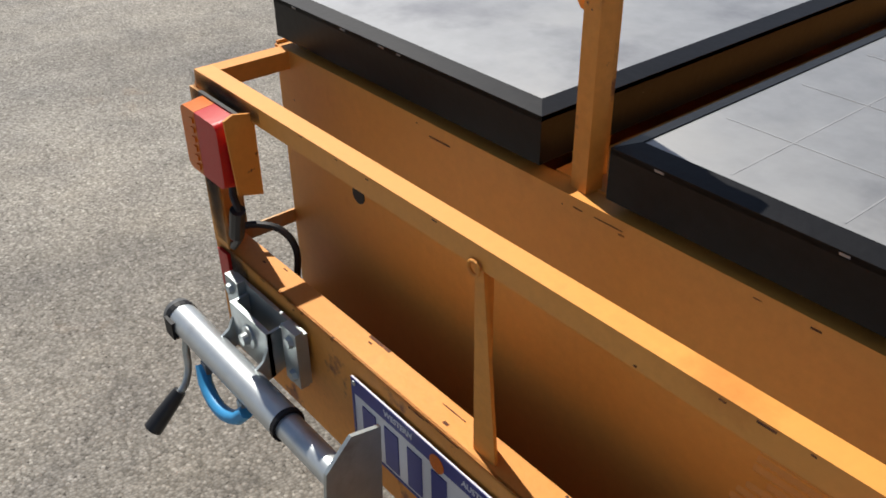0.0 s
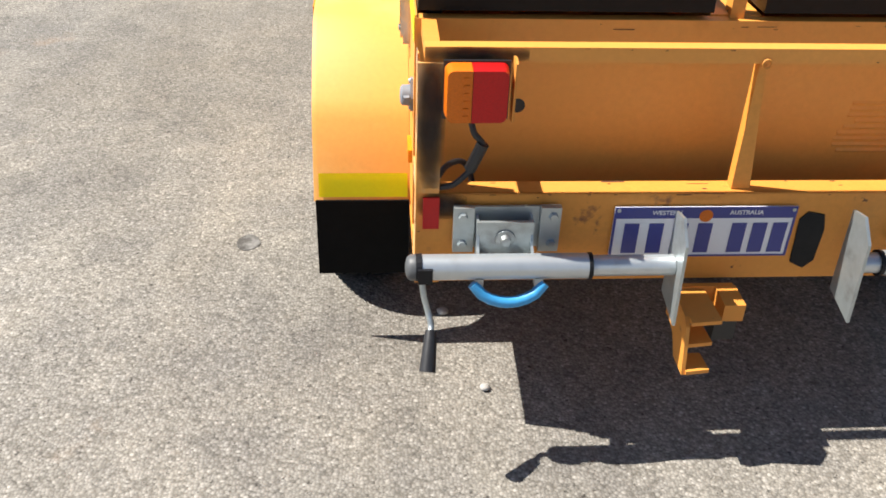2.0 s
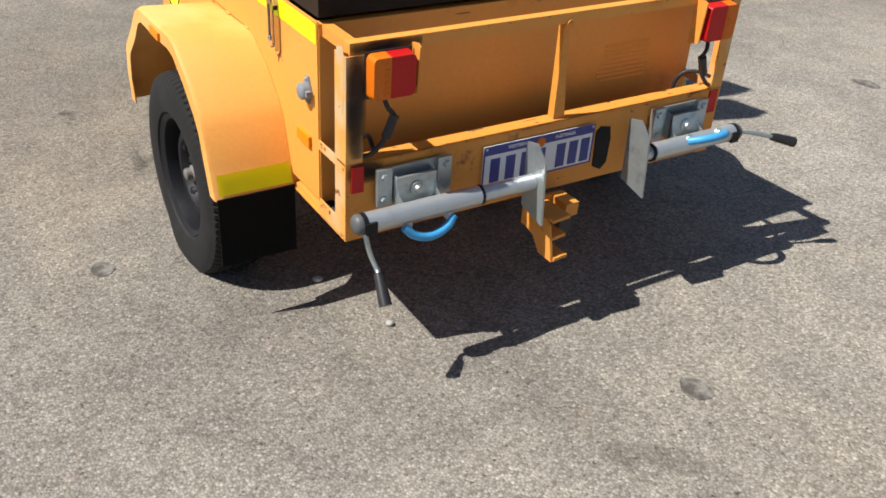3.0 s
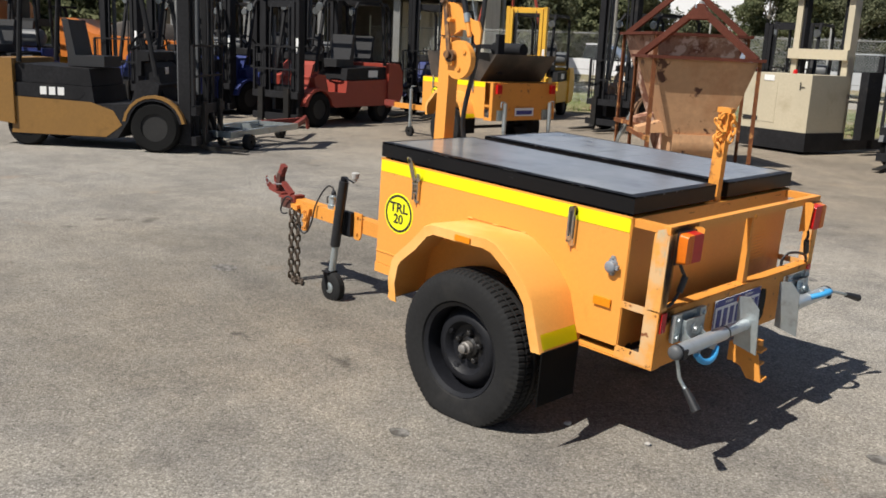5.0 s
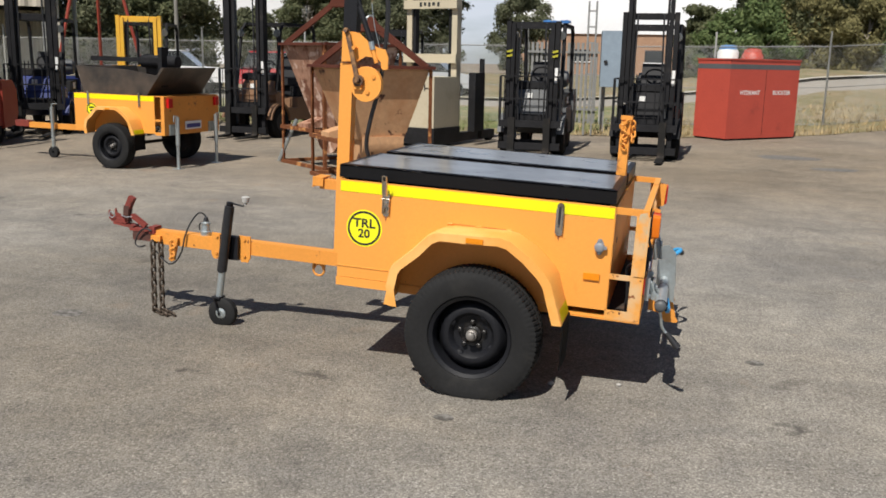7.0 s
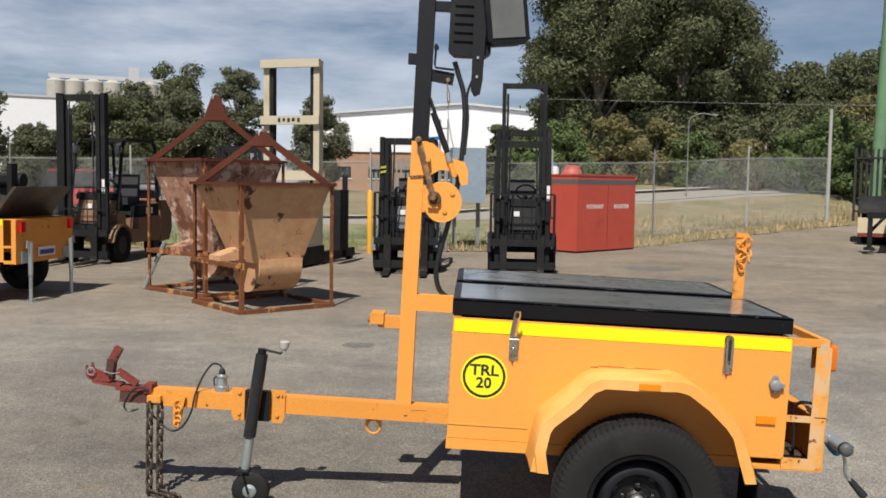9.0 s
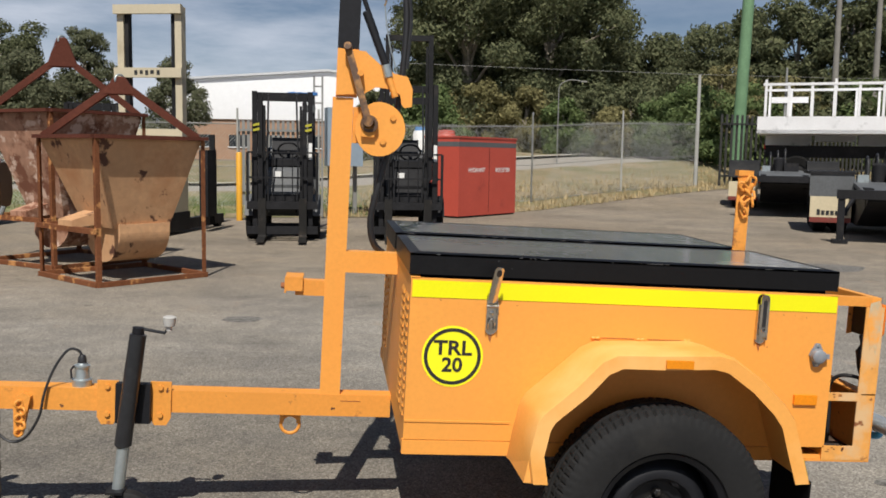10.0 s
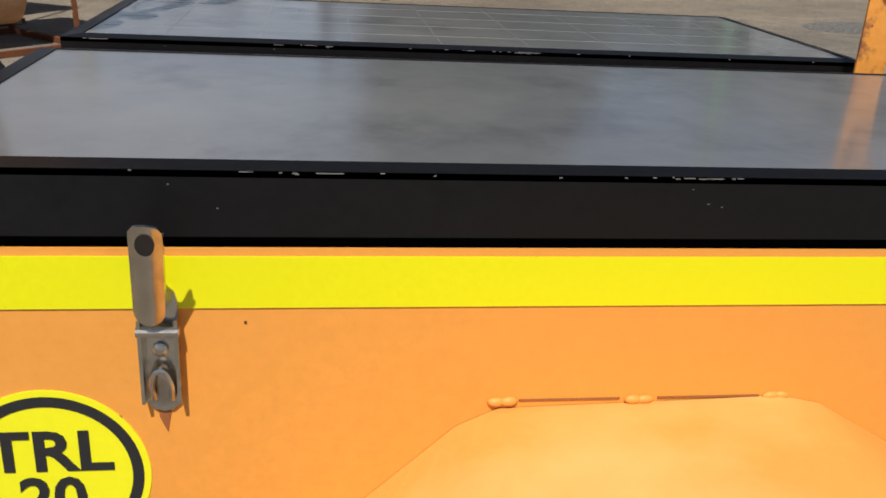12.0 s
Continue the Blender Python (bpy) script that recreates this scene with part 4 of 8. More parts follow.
def stabiliser(s):
    """A swing-up screw jack, stowed level along the rear channel, with its plate, foot, blue grip and crank."""
    y = lambda v: s * v
    tube_axis = (-0.058, 0.452)
    jack = part("stabiliser_jack", tube(bmesh.new(), [(tube_axis[0], y(0.635), tube_axis[1]), (tube_axis[0], y(0.29), tube_axis[1])], 0.0255, 20), GALV_BRIGHT, trailer, "galvanised screw jack stowed level", smooth=True)
    fp = 0.121 if s > 0 else 0.235
    part("inner_tube", tube(bmesh.new(), [(tube_axis[0], y(0.29), tube_axis[1]), (tube_axis[0], y(fp + 0.004), tube_axis[1])], 0.021, 20), GALV_BRIGHT, jack, smooth=True)
    part("collar", tube(bmesh.new(), [(tube_axis[0], y(0.296), tube_axis[1]), (tube_axis[0], y(0.288), tube_axis[1])], 0.0265, 20), BLACK_STEEL, jack)
    part("end_cap", lathe(bmesh.new(), [(y(0.630), 0.0262), (y(0.640), 0.0255), (y(0.647), 0.020), (y(0.650), 0.008)], (tube_axis[0], 0, tube_axis[1]), n=20), CAP_GREY, jack, "dark grey domed end cap", smooth=True)
    p0, p1 = sorted((y(0.598), y(0.626)))
    part("crank_collar", boxes(((-0.0875, p0, 0.432), (-0.070, p1, 0.464))), BLACK_STEEL, jack, bevel=0.004)
    part("end_ring", lathe(bmesh.new(), [(y(0.618), 0.0258), (y(0.618), 0.0268), (y(0.630), 0.0268), (y(0.630), 0.0258)], (tube_axis[0], 0, tube_axis[1]), n=20, closed=True), BLACK_STEEL, jack)
    bm = bmesh.new()
    a, b = sorted((y(fp - 0.003), y(fp + 0.003)))
    prism(bm, [(-0.115, 0.345), (-0.022, 0.365), (-0.016, 0.55), (-0.06, 0.56), (-0.10, 0.52)], a, b)
    part("foot_plate", bm, GALV, jack, bevel=0.0015)
    a, b = sorted((y(0.345), y(0.55)))
    bm = boxes(((0.012, a, 0.452), (0.018, b, 0.545)))
    part("mount_plate", bm, GALV, jack, bevel=0.002)
    a, b = sorted((y(0.40), y(0.51)))
    part("swivel_plate", boxes(((-0.020, a, 0.446), (-0.012, b, 0.528))), GALV, jack, bevel=0.003)
    part("swivel_disc", lathe(bmesh.new(), [(-0.026, 0.010), (-0.024, 0.019), (-0.020, 0.020)], (0, y(0.455), 0.492), axis="x", n=24), GALV, jack)
    for yy in (0.400, 0.506):
        p0, p1 = sorted((y(yy), y(yy + 0.005)))
        bm = bmesh.new()
        prism(bm, [(0.011, 0.456), (-0.020, 0.444), (-0.060, 0.440), (-0.060, 0.462), (-0.030, 0.480), (-0.020, 0.500), (-0.018, 0.526), (0.011, 0.530)], p0, p1)
        part("swivel_cheek", bm, GALV, jack)
    for yy in (0.365, 0.535):
        p0, p1 = sorted((y(yy - 0.02), y(yy + 0.02)))
        part("plate_boss", boxes(((-0.002, p0, 0.449), (0.0125, p1, 0.549))), GALV, jack, bevel=0.010)
    part("swivel_bolt", lathe(bmesh.new(), [(-0.035, 0.009), (-0.026, 0.0115)], (0, y(0.455), 0.492), axis="x", n=16), GALV, jack)
    for yy, zz in ((0.537, 0.53), (0.36, 0.53), (0.537, 0.468), (0.36, 0.468)):
        part("mount_bolt", lathe(bmesh.new(), [(-0.009, 0.008), (-0.002, 0.0105)], (0, y(yy), zz), axis="x", n=6), GALV, jack)
    gx, gz = -0.078, 0.426
    lift = 1 if s > 0 else -0.55
    ends = (0.52, 0.38) if s > 0 else (0.56, 0.42)
    gz = 0.426 if s > 0 else 0.470
    path = []
    for k in range(9):
        q = k / 8
        bow = math.sin(math.pi * q) ** 0.6
        path.append((gx - 0.013 * bow - (0.03 * bow if s < 0 else 0), y(ends[0] + (ends[1] - ends[0]) * q), gz - 0.036 * bow * lift))
    part("grip", tube(bmesh.new(), path, 0.0115, 12), BLUE_GRIP, jack, "bright blue grip", smooth=True)
    for yy in (ends[0] - 0.012, ends[1] + 0.012):
        part("grip_lug", boxes(((-0.082, min(y(yy - 0.008), y(yy + 0.008)), gz - 0.008), (-0.062, max(y(yy - 0.008), y(yy + 0.008)), gz + 0.012))), GALV, jack)
    if s > 0:
        path = flow([(-0.058, y(0.617), 0.425), (-0.066, y(0.614), 0.395), (-0.072, y(0.606), 0.36), (-0.086, y(0.599), 0.335), (-0.10, y(0.60), 0.323)])
        knob = [(-0.096, y(0.60), 0.327), (-0.108, y(0.601), 0.315), (-0.152, y(0.608), 0.268)]
    else:
        path = [(-0.065, y(0.642), 0.45), (-0.07, y(0.67), 0.448), (-0.078, y(0.69), 0.446), (-0.10, y(0.76), 0.428)]
        knob = [(-0.10, y(0.76), 0.428), (-0.106, y(0.775), 0.425), (-0.13, y(0.835), 0.408)]
    part("crank", tube(bmesh.new(), path, 0.0065, 10), GALV, jack, smooth=True)
    part("crank_knob", tube(bmesh.new(), knob, [0.011, 0.013, 0.0165], 14), BLACK_PLASTIC, jack, "black tapered knob", smooth=True)
    return jack


stabiliser(1), stabiliser(-1)

# tow socket under the rear channel
tow = part("tow_bracket", boxes(((-0.006, -0.035, 0.285), (0.006, 0.094, 0.360))), ORANGE_WORN, trailer, "orange stepped tow bracket with black socket", bevel=0.002)
bm = bmesh.new()
prism(bm, [(0.0, 0.360), (-0.095, 0.352), (-0.112, 0.338), (-0.135, 0.250), (-0.138, 0.236), (-0.080, 0.236), (-0.050, 0.275), (0.0, 0.290)], 0.085, 0.093)
part("tow_cheek", bm, ORANGE_WORN, tow, bevel=0.002)
for x0, x1, y0, z in ((-0.118, -0.010, 0.022, 0.344), (-0.122, -0.060, 0.034, 0.293), (-0.142, -0.084, 0.036, 0.238)):
    bm = bmesh.new()
    prism(bm, [(x0, 0.085), (x0 + 0.006, y0), (x1, y0 + 0.004), (x1, 0.085)], z, z + 0.009, axis="z")
    part("tow_step", bm, ORANGE_WORN, tow, bevel=0.002)
part("tow_stub", boxes(((-0.070, -0.040, 0.318), (0.0, 0.004, 0.358))), ORANGE_WORN, tow, bevel=0.003)
part("tow_socket", boxes(((-0.060, -0.034, 0.262), (-0.004, 0.012, 0.316))), BLACK_PLASTIC, tow, bevel=0.006)

# wheels and axle
for s in (1, -1):
    road_wheel(trailer, (0.742, s * 0.742, 0.247), s, 0.036, r=0.312)
part("axle", boxes(((0.72, -0.70, 0.225), (0.765, 0.70, 0.27))), BLACK_STEEL, trailer)
for s in (1, -1):
    bm = bmesh.new()
    for k in range(3):
        tube(bm, [(0.44 + k * 0.05, s * 0.50, 0.345 - k * 0.012), (0.74, s * 0.50, 0.29 - k * 0.010), (1.04 - k * 0.05, s * 0.50, 0.345 - k * 0.012)], 0.009, 6)
    part("leaf_spring", bm, BLACK_STEEL, trailer)

# drawbar, mast and their fittings
V = 0.03
part("drawbar", boxes(((1.456, V - 0.035, 0.297), (2.815, V + 0.035, 0.373))), ORANGE_WORN, trailer, "orange steel drawbar with chipped paint", bevel=0.006)
mast = part("mast_post", boxes(((1.633, V - 0.033, 0.373), (1.702, V + 0.033, 1.39))), ORANGE, trailer, "orange steel mast post", bevel=0.006)
part("mast_head", boxes(((1.622, V - 0.033, 1.395), (1.693, V + 0.033, 1.55))), ORANGE, mast, bevel=0.006)
part("brace", boxes(((1.456, V - 0.03, 0.80), (1.633, V + 0.033, 0.872))), ORANGE, mast, bevel=0.005)
stub = part("stub_arm", boxes(((1.702, V - 0.025, 0.714), (1.80, V + 0.025, 0.766))), ORANGE_WORN, mast, bevel=0.004)
part("stub_cap", boxes(((1.775, V - 0.075, 0.772), (1.835, V + 0.04, 0.778)), ((1.831, V - 0.075, 0.722), (1.836, V + 0.04, 0.772)), ((1.775, V + 0.0345, 0.73), (1.831, V + 0.0395, 0.772))), ORANGE_WORN, stub)
part("stub_bolt", rod((1.836, V, 0.742), (1.850, V, 0.742), 0.010, 6), RUST_RUN, stub)
bm = bmesh.new()
prism(bm, [(1.692, 1.55), (1.60, 1.545), (1.55, 1.505), (1.50, 1.478), (1.455, 1.47), (1.437, 1.43), (1.437, 1.372), (1.462, 1.366), (1.472, 1.378), (1.478, 1.408), (1.50, 1.425), (1.56, 1.43), (1.60, 1.405), (1.692, 1.396)], V + 0.033, V + 0.045)
part("cheek_plate", bm, ORANGE, mast, bevel=0.002)
CRANK_BROWN = surface("brown_rusty_steel", (0.095, 0.050, 0.028), 0.7, grain=60, vary=0.3, bump=0.1, stain=(0.30, 0.15, 0.05), stain_at=(0.52, 0.62), stain_scale=14)
winch = part("winch", boxes(((1.53, V + 0.0, 1.24), (1.632, V + 0.040, 1.36))), ORANGE_WORN, mast, "winch with round orange cover and rusty crank")
bm = bmesh.new()
prism(bm, [(1.545 + 0.088 * math.cos(a) * (1.0 if math.cos(a) < 0.4 else 0.9), 1.290 + 0.090 * math.sin(a)) for a in [k * math.tau / 28 for k in range(28)]], V + 0.042, V + 0.075)
part("winch_cover", bm, ORANGE, winch, bevel=0.004)
part("winch_socket", lathe(bmesh.new(), [(V + 0.076, 0.030), (V + 0.10, 0.028), (V + 0.10, 0.018), (V + 0.078, 0.018)], (1.578, 0, 1.305), n=16, closed=True), CRANK_BROWN, winch, "rusty drive socket")
part("drive_lug", boxes(((1.560, V + 0.076, 1.262), (1.604, V + 0.092, 1.292))), ORANGE_WORN, winch, bevel=0.003)
bm = bmesh.new()
beam(bm, (1.583, V + 0.095, 1.315), (1.66, V + 0.065, 1.555), 0.023, 0.010, up=(0, 1, 0))
part("winch_crank", bm, CRANK_BROWN, winch, "rusty crank bar")
part("crank_boss", rod((1.583, V + 0.076, 1.312), (1.583, V + 0.115, 1.312), 0.017), CRANK_BROWN, winch)
part("crank_grip", rod((1.657, V + 0.06, 1.548), (1.661, V + 0.085, 1.556), 0.013, 10), CRANK_BROWN, winch)
for x, z in ((1.53, 1.25), (1.615, 1.47), (1.50, 1.33)):
    part("winch_bolt", rod((x, V + 0.044, z), (x, V + 0.082, z), 0.011, 6), ORANGE_WORN, winch)
part("upper_mast", boxes(((1.622, V - 0.033, 1.552), (1.693, V + 0.033, 2.62))), BLACK_STEEL, mast, "black steel upper mast", bevel=0.005)
part("mast_clamp", boxes(((1.693, V - 0.02, 1.885), (1.728, V + 0.02, 1.930))), BLACK_STEEL, mast, bevel=0.006)
bm = bmesh.new()
beam(bm, (1.624, V, 1.842), (1.525, V, 1.828), 0.04, 0.050)
part("mast_arm", bm, BLACK_STEEL, mast, bevel=0.004)
part("arm_rod", tube(bmesh.new(), [(1.608, V + 0.03, 1.975), (1.610, V + 0.03, 1.885), (1.604, V + 0.03, 1.872), (1.525, V + 0.03, 1.866)], 0.005, 8), BLACK_STEEL, mast)
part("arm_knob", rod((1.606, V + 0.022, 1.958), (1.606, V + 0.045, 1.958), 0.011, 10), BLACK_STEEL, mast)
strut = part("gas_strut", rod((1.622, V + 0.04, 1.735), (1.565, V + 0.045, 1.60), 0.008), BLACK_STEEL, mast, "black gas strut")
part("strut_body", rod((1.605, V + 0.04, 1.675), (1.53, V + 0.05, 1.50), 0.0135, 14), BLACK_STEEL, strut)
part("strut_ferrule", rod((1.532, V + 0.05, 1.505), (1.52, V + 0.05, 1.465), 0.0145, 14), GALV, strut)
part("strut_end", rod((1.52, V + 0.05, 1.465), (1.495, V + 0.055, 1.40), 0.011), ORANGE_WORN, strut)
part("guy_wire", tube(bmesh.new(), [(1.543, V + 0.030, 1.70), (1.535, V + 0.03, 1.64), (1.520, V + 0.03, 1.57), (1.485, V + 0.03, 1.46)], 0.0022, 6), GALV, mast)
TURN_BROWN = surface("dull_brass_fitting", (0.30, 0.20, 0.11), 0.5, metal=0.4, grain=60, vary=0.25, bump=0.08, stain=(0.12, 0.06, 0.03), stain_scale=20)
turn = part("turnbuckle", tube(bmesh.new(), [(1.5455, V + 0.030, 1.775), (1.5395, V + 0.030, 1.768), (1.5365, V + 0.030, 1.735), (1.5410, V + 0.030, 1.728), (1.5465, V + 0.030, 1.735), (1.5490, V + 0.030, 1.768)], 0.0028, 6, closed=True), TURN_BROWN, mast, "dull brown turnbuckle", smooth=True)
part("turn_bolt", rod((1.549, V + 0.018, 1.822), (1.549, V + 0.036, 1.822), 0.009, 8), TURN_BROWN, turn)
part("turn_hook", tube(bmesh.new(), [(1.549, V + 0.030, 1.820), (1.551, V + 0.031, 1.800), (1.545, V + 0.031, 1.774)], 0.0032, 6), TURN_BROWN, turn, smooth=True)
part("turn_hook", tube(bmesh.new(), [(1.541, V + 0.030, 1.728), (1.5395, V + 0.030, 1.712), (1.5445, V + 0.030, 1.700)], 0.0032, 6), TURN_BROWN, turn, smooth=True)
part("turn_nut", rod((1.5412, V + 0.030, 1.732), (1.5408, V + 0.030, 1.722), 0.0075, 6), TURN_BROWN, turn)
part("cable_hose", tube(bmesh.new(), flow([(1.525, V, 1.905), (1.505, V, 1.85), (1.478, V, 1.77), (1.466, V, 1.66), (1.47, V, 1.50), (1.49, V, 1.30), (1.535, V, 1.10), (1.555, V - 0.01, 0.98), (1.54, V - 0.02, 0.90), (1.50, V - 0.04, 0.86)]), 0.0115, 10), BLACK_PLASTIC, mast, "black hose", smooth=True)
part("lamp_lead", tube(bmesh.new(), flow([(1.42, V + 0.03, 1.90), (1.438, V + 0.02, 1.84), (1.462, V + 0.014, 1.76), (1.452, V + 0.012, 1.66), (1.458, V + 0.012, 1.50)]), 0.006, 8), BLACK_PLASTIC, mast, smooth=True)
# folded lamp heads on the mast
def flood_lamp(m, w, faced):
    """A cast flood lamp with finned back, rimmed glass and rounded housing."""
    bm = bmesh.new()
    prism(bm, [(-w, 0.02), (-w + 0.025, 0.0), (w - 0.025, 0.0), (w, 0.02), (w, 0.29), (w - 0.02, 0.31), (-w + 0.02, 0.31), (-w, 0.29)], -0.05, 0.05)
    lamp = part("flood_lamp", bm, BLACK_STEEL, mast, "black flood lamp housing", bevel=0.008)
    lamp.matrix_basis = m
    back = -1 if faced else 1
    for j in range(6):
        a, b = sorted((back * 0.05, back * 0.058))
        part("cooling_fin", boxes(((-w + 0.02, a, 0.06 + j * 0.038), (w - 0.02, b, 0.066 + j * 0.038))), BLACK_STEEL, lamp)
    a, b = sorted((-back * 0.0505, -back * 0.054))
    part("lamp_glass", boxes(((-w + 0.022, a, 0.03), (w - 0.022, b, 0.28))), LAMP_FACE, lamp, "dusty lamp glass", bevel=0.001)


LAMP_FACE = surface("dusty_lamp_glass", (0.16, 0.165, 0.16), 0.22, grain=12, vary=0.2, bump=0.01)
flood_lamp(pose(1.462, V + 0.0, 1.928, 0, 0, 0), 0.092, False)
flood_lamp(pose(1.310, V + 0.0, 1.985, 0, 9, 24), 0.100, True)
flood_lamp(pose(1.47, V - 0.20, 2.24, 0, 4, 8), 0.088, False)
flood_lamp(pose(1.29, V + 0.02, 2.30, 0, -4, 12), 0.115, True)
bm = bmesh.new()
prism(bm, [(1.455, 2.30), (1.395, 2.30), (1.398, 1.82), (1.406, 1.762), (1.430, 1.750), (1.446, 1.775)], V + 0.072, V + 0.078)
yoke = part("lamp_yoke", bm, BLACK_STEEL, mast, "black steel yoke plate with bolts", bevel=0.002)
for z in (1.917, 1.836):
    part("yoke_bolt", rod((1.424, V + 0.078, z), (1.424, V + 0.084, z), 0.006, 8), GALV, yoke)
part("lamp_bar", boxes(((1.30, V - 0.02, 2.12), (1.622, V + 0.02, 2.16))), BLACK_STEEL, mast)

def prism_of(outline, lo, hi):
    bm = bmesh.new()
    prism(bm, outline, lo, hi, axis="z")
    return bm


# rear rest post between the lids, hung with a small rusty chain
post = part("rest_post", prism_of([(0.184, -0.010), (0.188, 0.016), (0.235, 0.010), (0.2345, 0.005), (0.192, 0.0105), (0.189, -0.007), (0.205, -0.010), (0.2045, -0.0145)], 0.862, 1.222), ORANGE_WORN, trailer, "orange channel post with chipped paint")
part("rest_cradle", boxes(((0.181, -0.015, 1.206), (0.238, 0.017, 1.226))), ORANGE_WORN, post, bevel=0.002)


def chain(points, parent, r=0.006, link=0.034, material=CHAIN_STEEL, label="rusty steel chain"):
    """A chain of separate oval links along a path."""
    pts = [Vector(p) for p in points]
    total = sum((b - a).length for a, b in zip(pts, pts[1:]))
    count = max(2, int(total / (link * 0.78)))
    first = None
    for i in range(count):
        d = (i + 0.5) / count * total
        for a, b in zip(pts, pts[1:]):
            if d <= (b - a).length or b is pts[-1]:
                at, way = a.lerp(b, min(1.0, d / (b - a).length)), (b - a).normalized()
                break
            d -= (b - a).length
        if first is None:
            bm = bmesh.new()
            w = link * 0.30
            loop = [(w * math.cos(t), 0, (link / 2 - w) * (1 if math.sin(t) >= 0 else -1) + w * math.sin(t)) for t in [k * math.tau / 12 + 0.01 for k in range(12)]]
            tube(bm, loop, r * 0.62, 6, closed=True)
            first = part("chain_link", bm, material, parent, label, smooth=True)
            ob = first
        else:
            ob = new("chain_link", first.data)
            ob.parent = parent
        ob.matrix_basis = Matrix.Translation(at) @ way.to_track_quat("Z", "Y").to_matrix().to_4x4() @ pose(0, 0, 0, 0, 0, 90 * (i % 2) + 20)


chain([(0.20, 0.026, 1.205), (0.225, 0.028, 1.17), (0.195, 0.027, 1.14), (0.225, 0.027, 1.11), (0.205, 0.026, 1.06)], post, 0.008, 0.034, ORANGE_WORN, "orange painted chain")
chain([(0.176, 0.005, 1.20), (0.172, -0.012, 1.15), (0.173, 0.01, 1.10)], post, 0.008, 0.034, ORANGE_WORN, "orange painted chain")

# jockey wheel in its clamp
JOCKEY_BLACK = surface("glossy_black_tube", (0.018, 0.019, 0.022), 0.30, grain=40, vary=0.3, bump=0.03, stain=(0.05, 0.045, 0.04), stain_at=(0.6, 0.8), stain_scale=9)
jockey = part("jockey_wheel", tube(bmesh.new(), [(2.300, 0.125, 0.575), (2.312, 0.130, 0.46), (2.322, 0.134, 0.36), (2.338, 0.136, 0.205), (2.336, 0.136, 0.195)], [0.027, 0.028, 0.0275, 0.028, 0.018], 18), JOCKEY_BLACK, trailer, "black jockey wheel stand", smooth=True)
part("inner_leg", rod((2.335, 0.135, 0.21), (2.352, 0.142, 0.03), 0.020, 16), GALV, jockey, smooth=True)
part("stand_cap", rod((2.299, 0.125, 0.598), (2.301, 0.125, 0.57), 0.019, 14), BLACK_STEEL, jockey)
part("crank", tube(bmesh.new(), [(2.304, 0.125, 0.59), (2.285, 0.125, 0.593), (2.215, 0.13, 0.583), (2.205, 0.13, 0.60)], 0.0055, 8), JOCKEY_BLACK, jockey, smooth=True)
part("crank_knob", lathe(bmesh.new(), [(0.592, 0.010), (0.604, 0.010), (0.608, 0.018), (0.636, 0.022), (0.640, 0.016)], (2.200, 0.132, 0), axis="z", n=16), surface("grey_knob", (0.45, 0.44, 0.42), 0.6), jockey, "pale grey plastic knob", smooth=True)
wheel_z = -0.028
part("caster_wheel", lathe(bmesh.new(), [(-0.026, 0.03), (-0.026, 0.07), (-0.018, 0.082), (0.018, 0.082), (0.026, 0.07), (0.026, 0.03)], (2.318, 0.155, wheel_z), n=28, closed=True), RUBBER, jockey, "worn black rubber wheel", smooth=True)
part("caster_hub", lathe(bmesh.new(), [(-0.029, 0.030), (0.029, 0.030), (0.034, 0.016)], (2.318, 0.155, wheel_z), n=16), GALV, jockey)
bm = bmesh.new()
for s in (-1, 1):
    beam(bm, (2.352, 0.155 + s * 0.033, 0.055), (2.318, 0.155 + s * 0.033, wheel_z - 0.01), 0.006, 0.030, up=(0, 1, 0))
box(bm, (2.325, 0.12, 0.052), (2.38, 0.19, 0.06))
part("caster_fork", bm, BLACK_STEEL, jockey)
clamp = part("jockey_clamp", boxes(((2.262, 0.066, 0.265), (2.375, 0.098, 0.40))), BLACK_STEEL, trailer, "black swivel clamp on orange plates", bevel=0.015)
for x in (2.405, 2.232):
    bm = bmesh.new()
    prism(bm, [(x - 0.034, 0.404), (x + 0.034, 0.404), (x + 0.034, 0.28), (x + 0.020, 0.254), (x - 0.020, 0.254), (x - 0.034, 0.28)], 0.066, 0.074)
    part("clamp_plate", bm, ORANGE_WORN, clamp, bevel=0.002)
    for z in (0.385, 0.29):
        part("clamp_bolt", rod((x, 0.074, z), (x, 0.082, z), 0.009, 6), ORANGE_WORN, clamp)

# electric plug on the drawbar with its lead
plug = part("trailer_plug", lathe(bmesh.new(), [(0.373, 0.031), (0.396, 0.033), (0.400, 0.026), (0.412, 0.024), (0.432, 0.023), (0.436, 0.026), (0.444, 0.026), (0.447, 0.018), (0.452, 0.016)], (2.50, V, 0), axis="z", n=20), GALV, trailer, "grey metal trailer plug", smooth=True)
part("cable_boot", lathe(bmesh.new(), [(0.450, 0.015), (0.468, 0.014), (0.478, 0.009)], (2.50, V, 0), axis="z", n=14), BLACK_PLASTIC, plug, smooth=True)
part("plug_clip", tube(bmesh.new(), [(2.528, V + 0.02, 0.402), (2.531, V + 0.02, 0.432), (2.520, V + 0.02, 0.445)], 0.004, 6), BLACK_PLASTIC, plug)
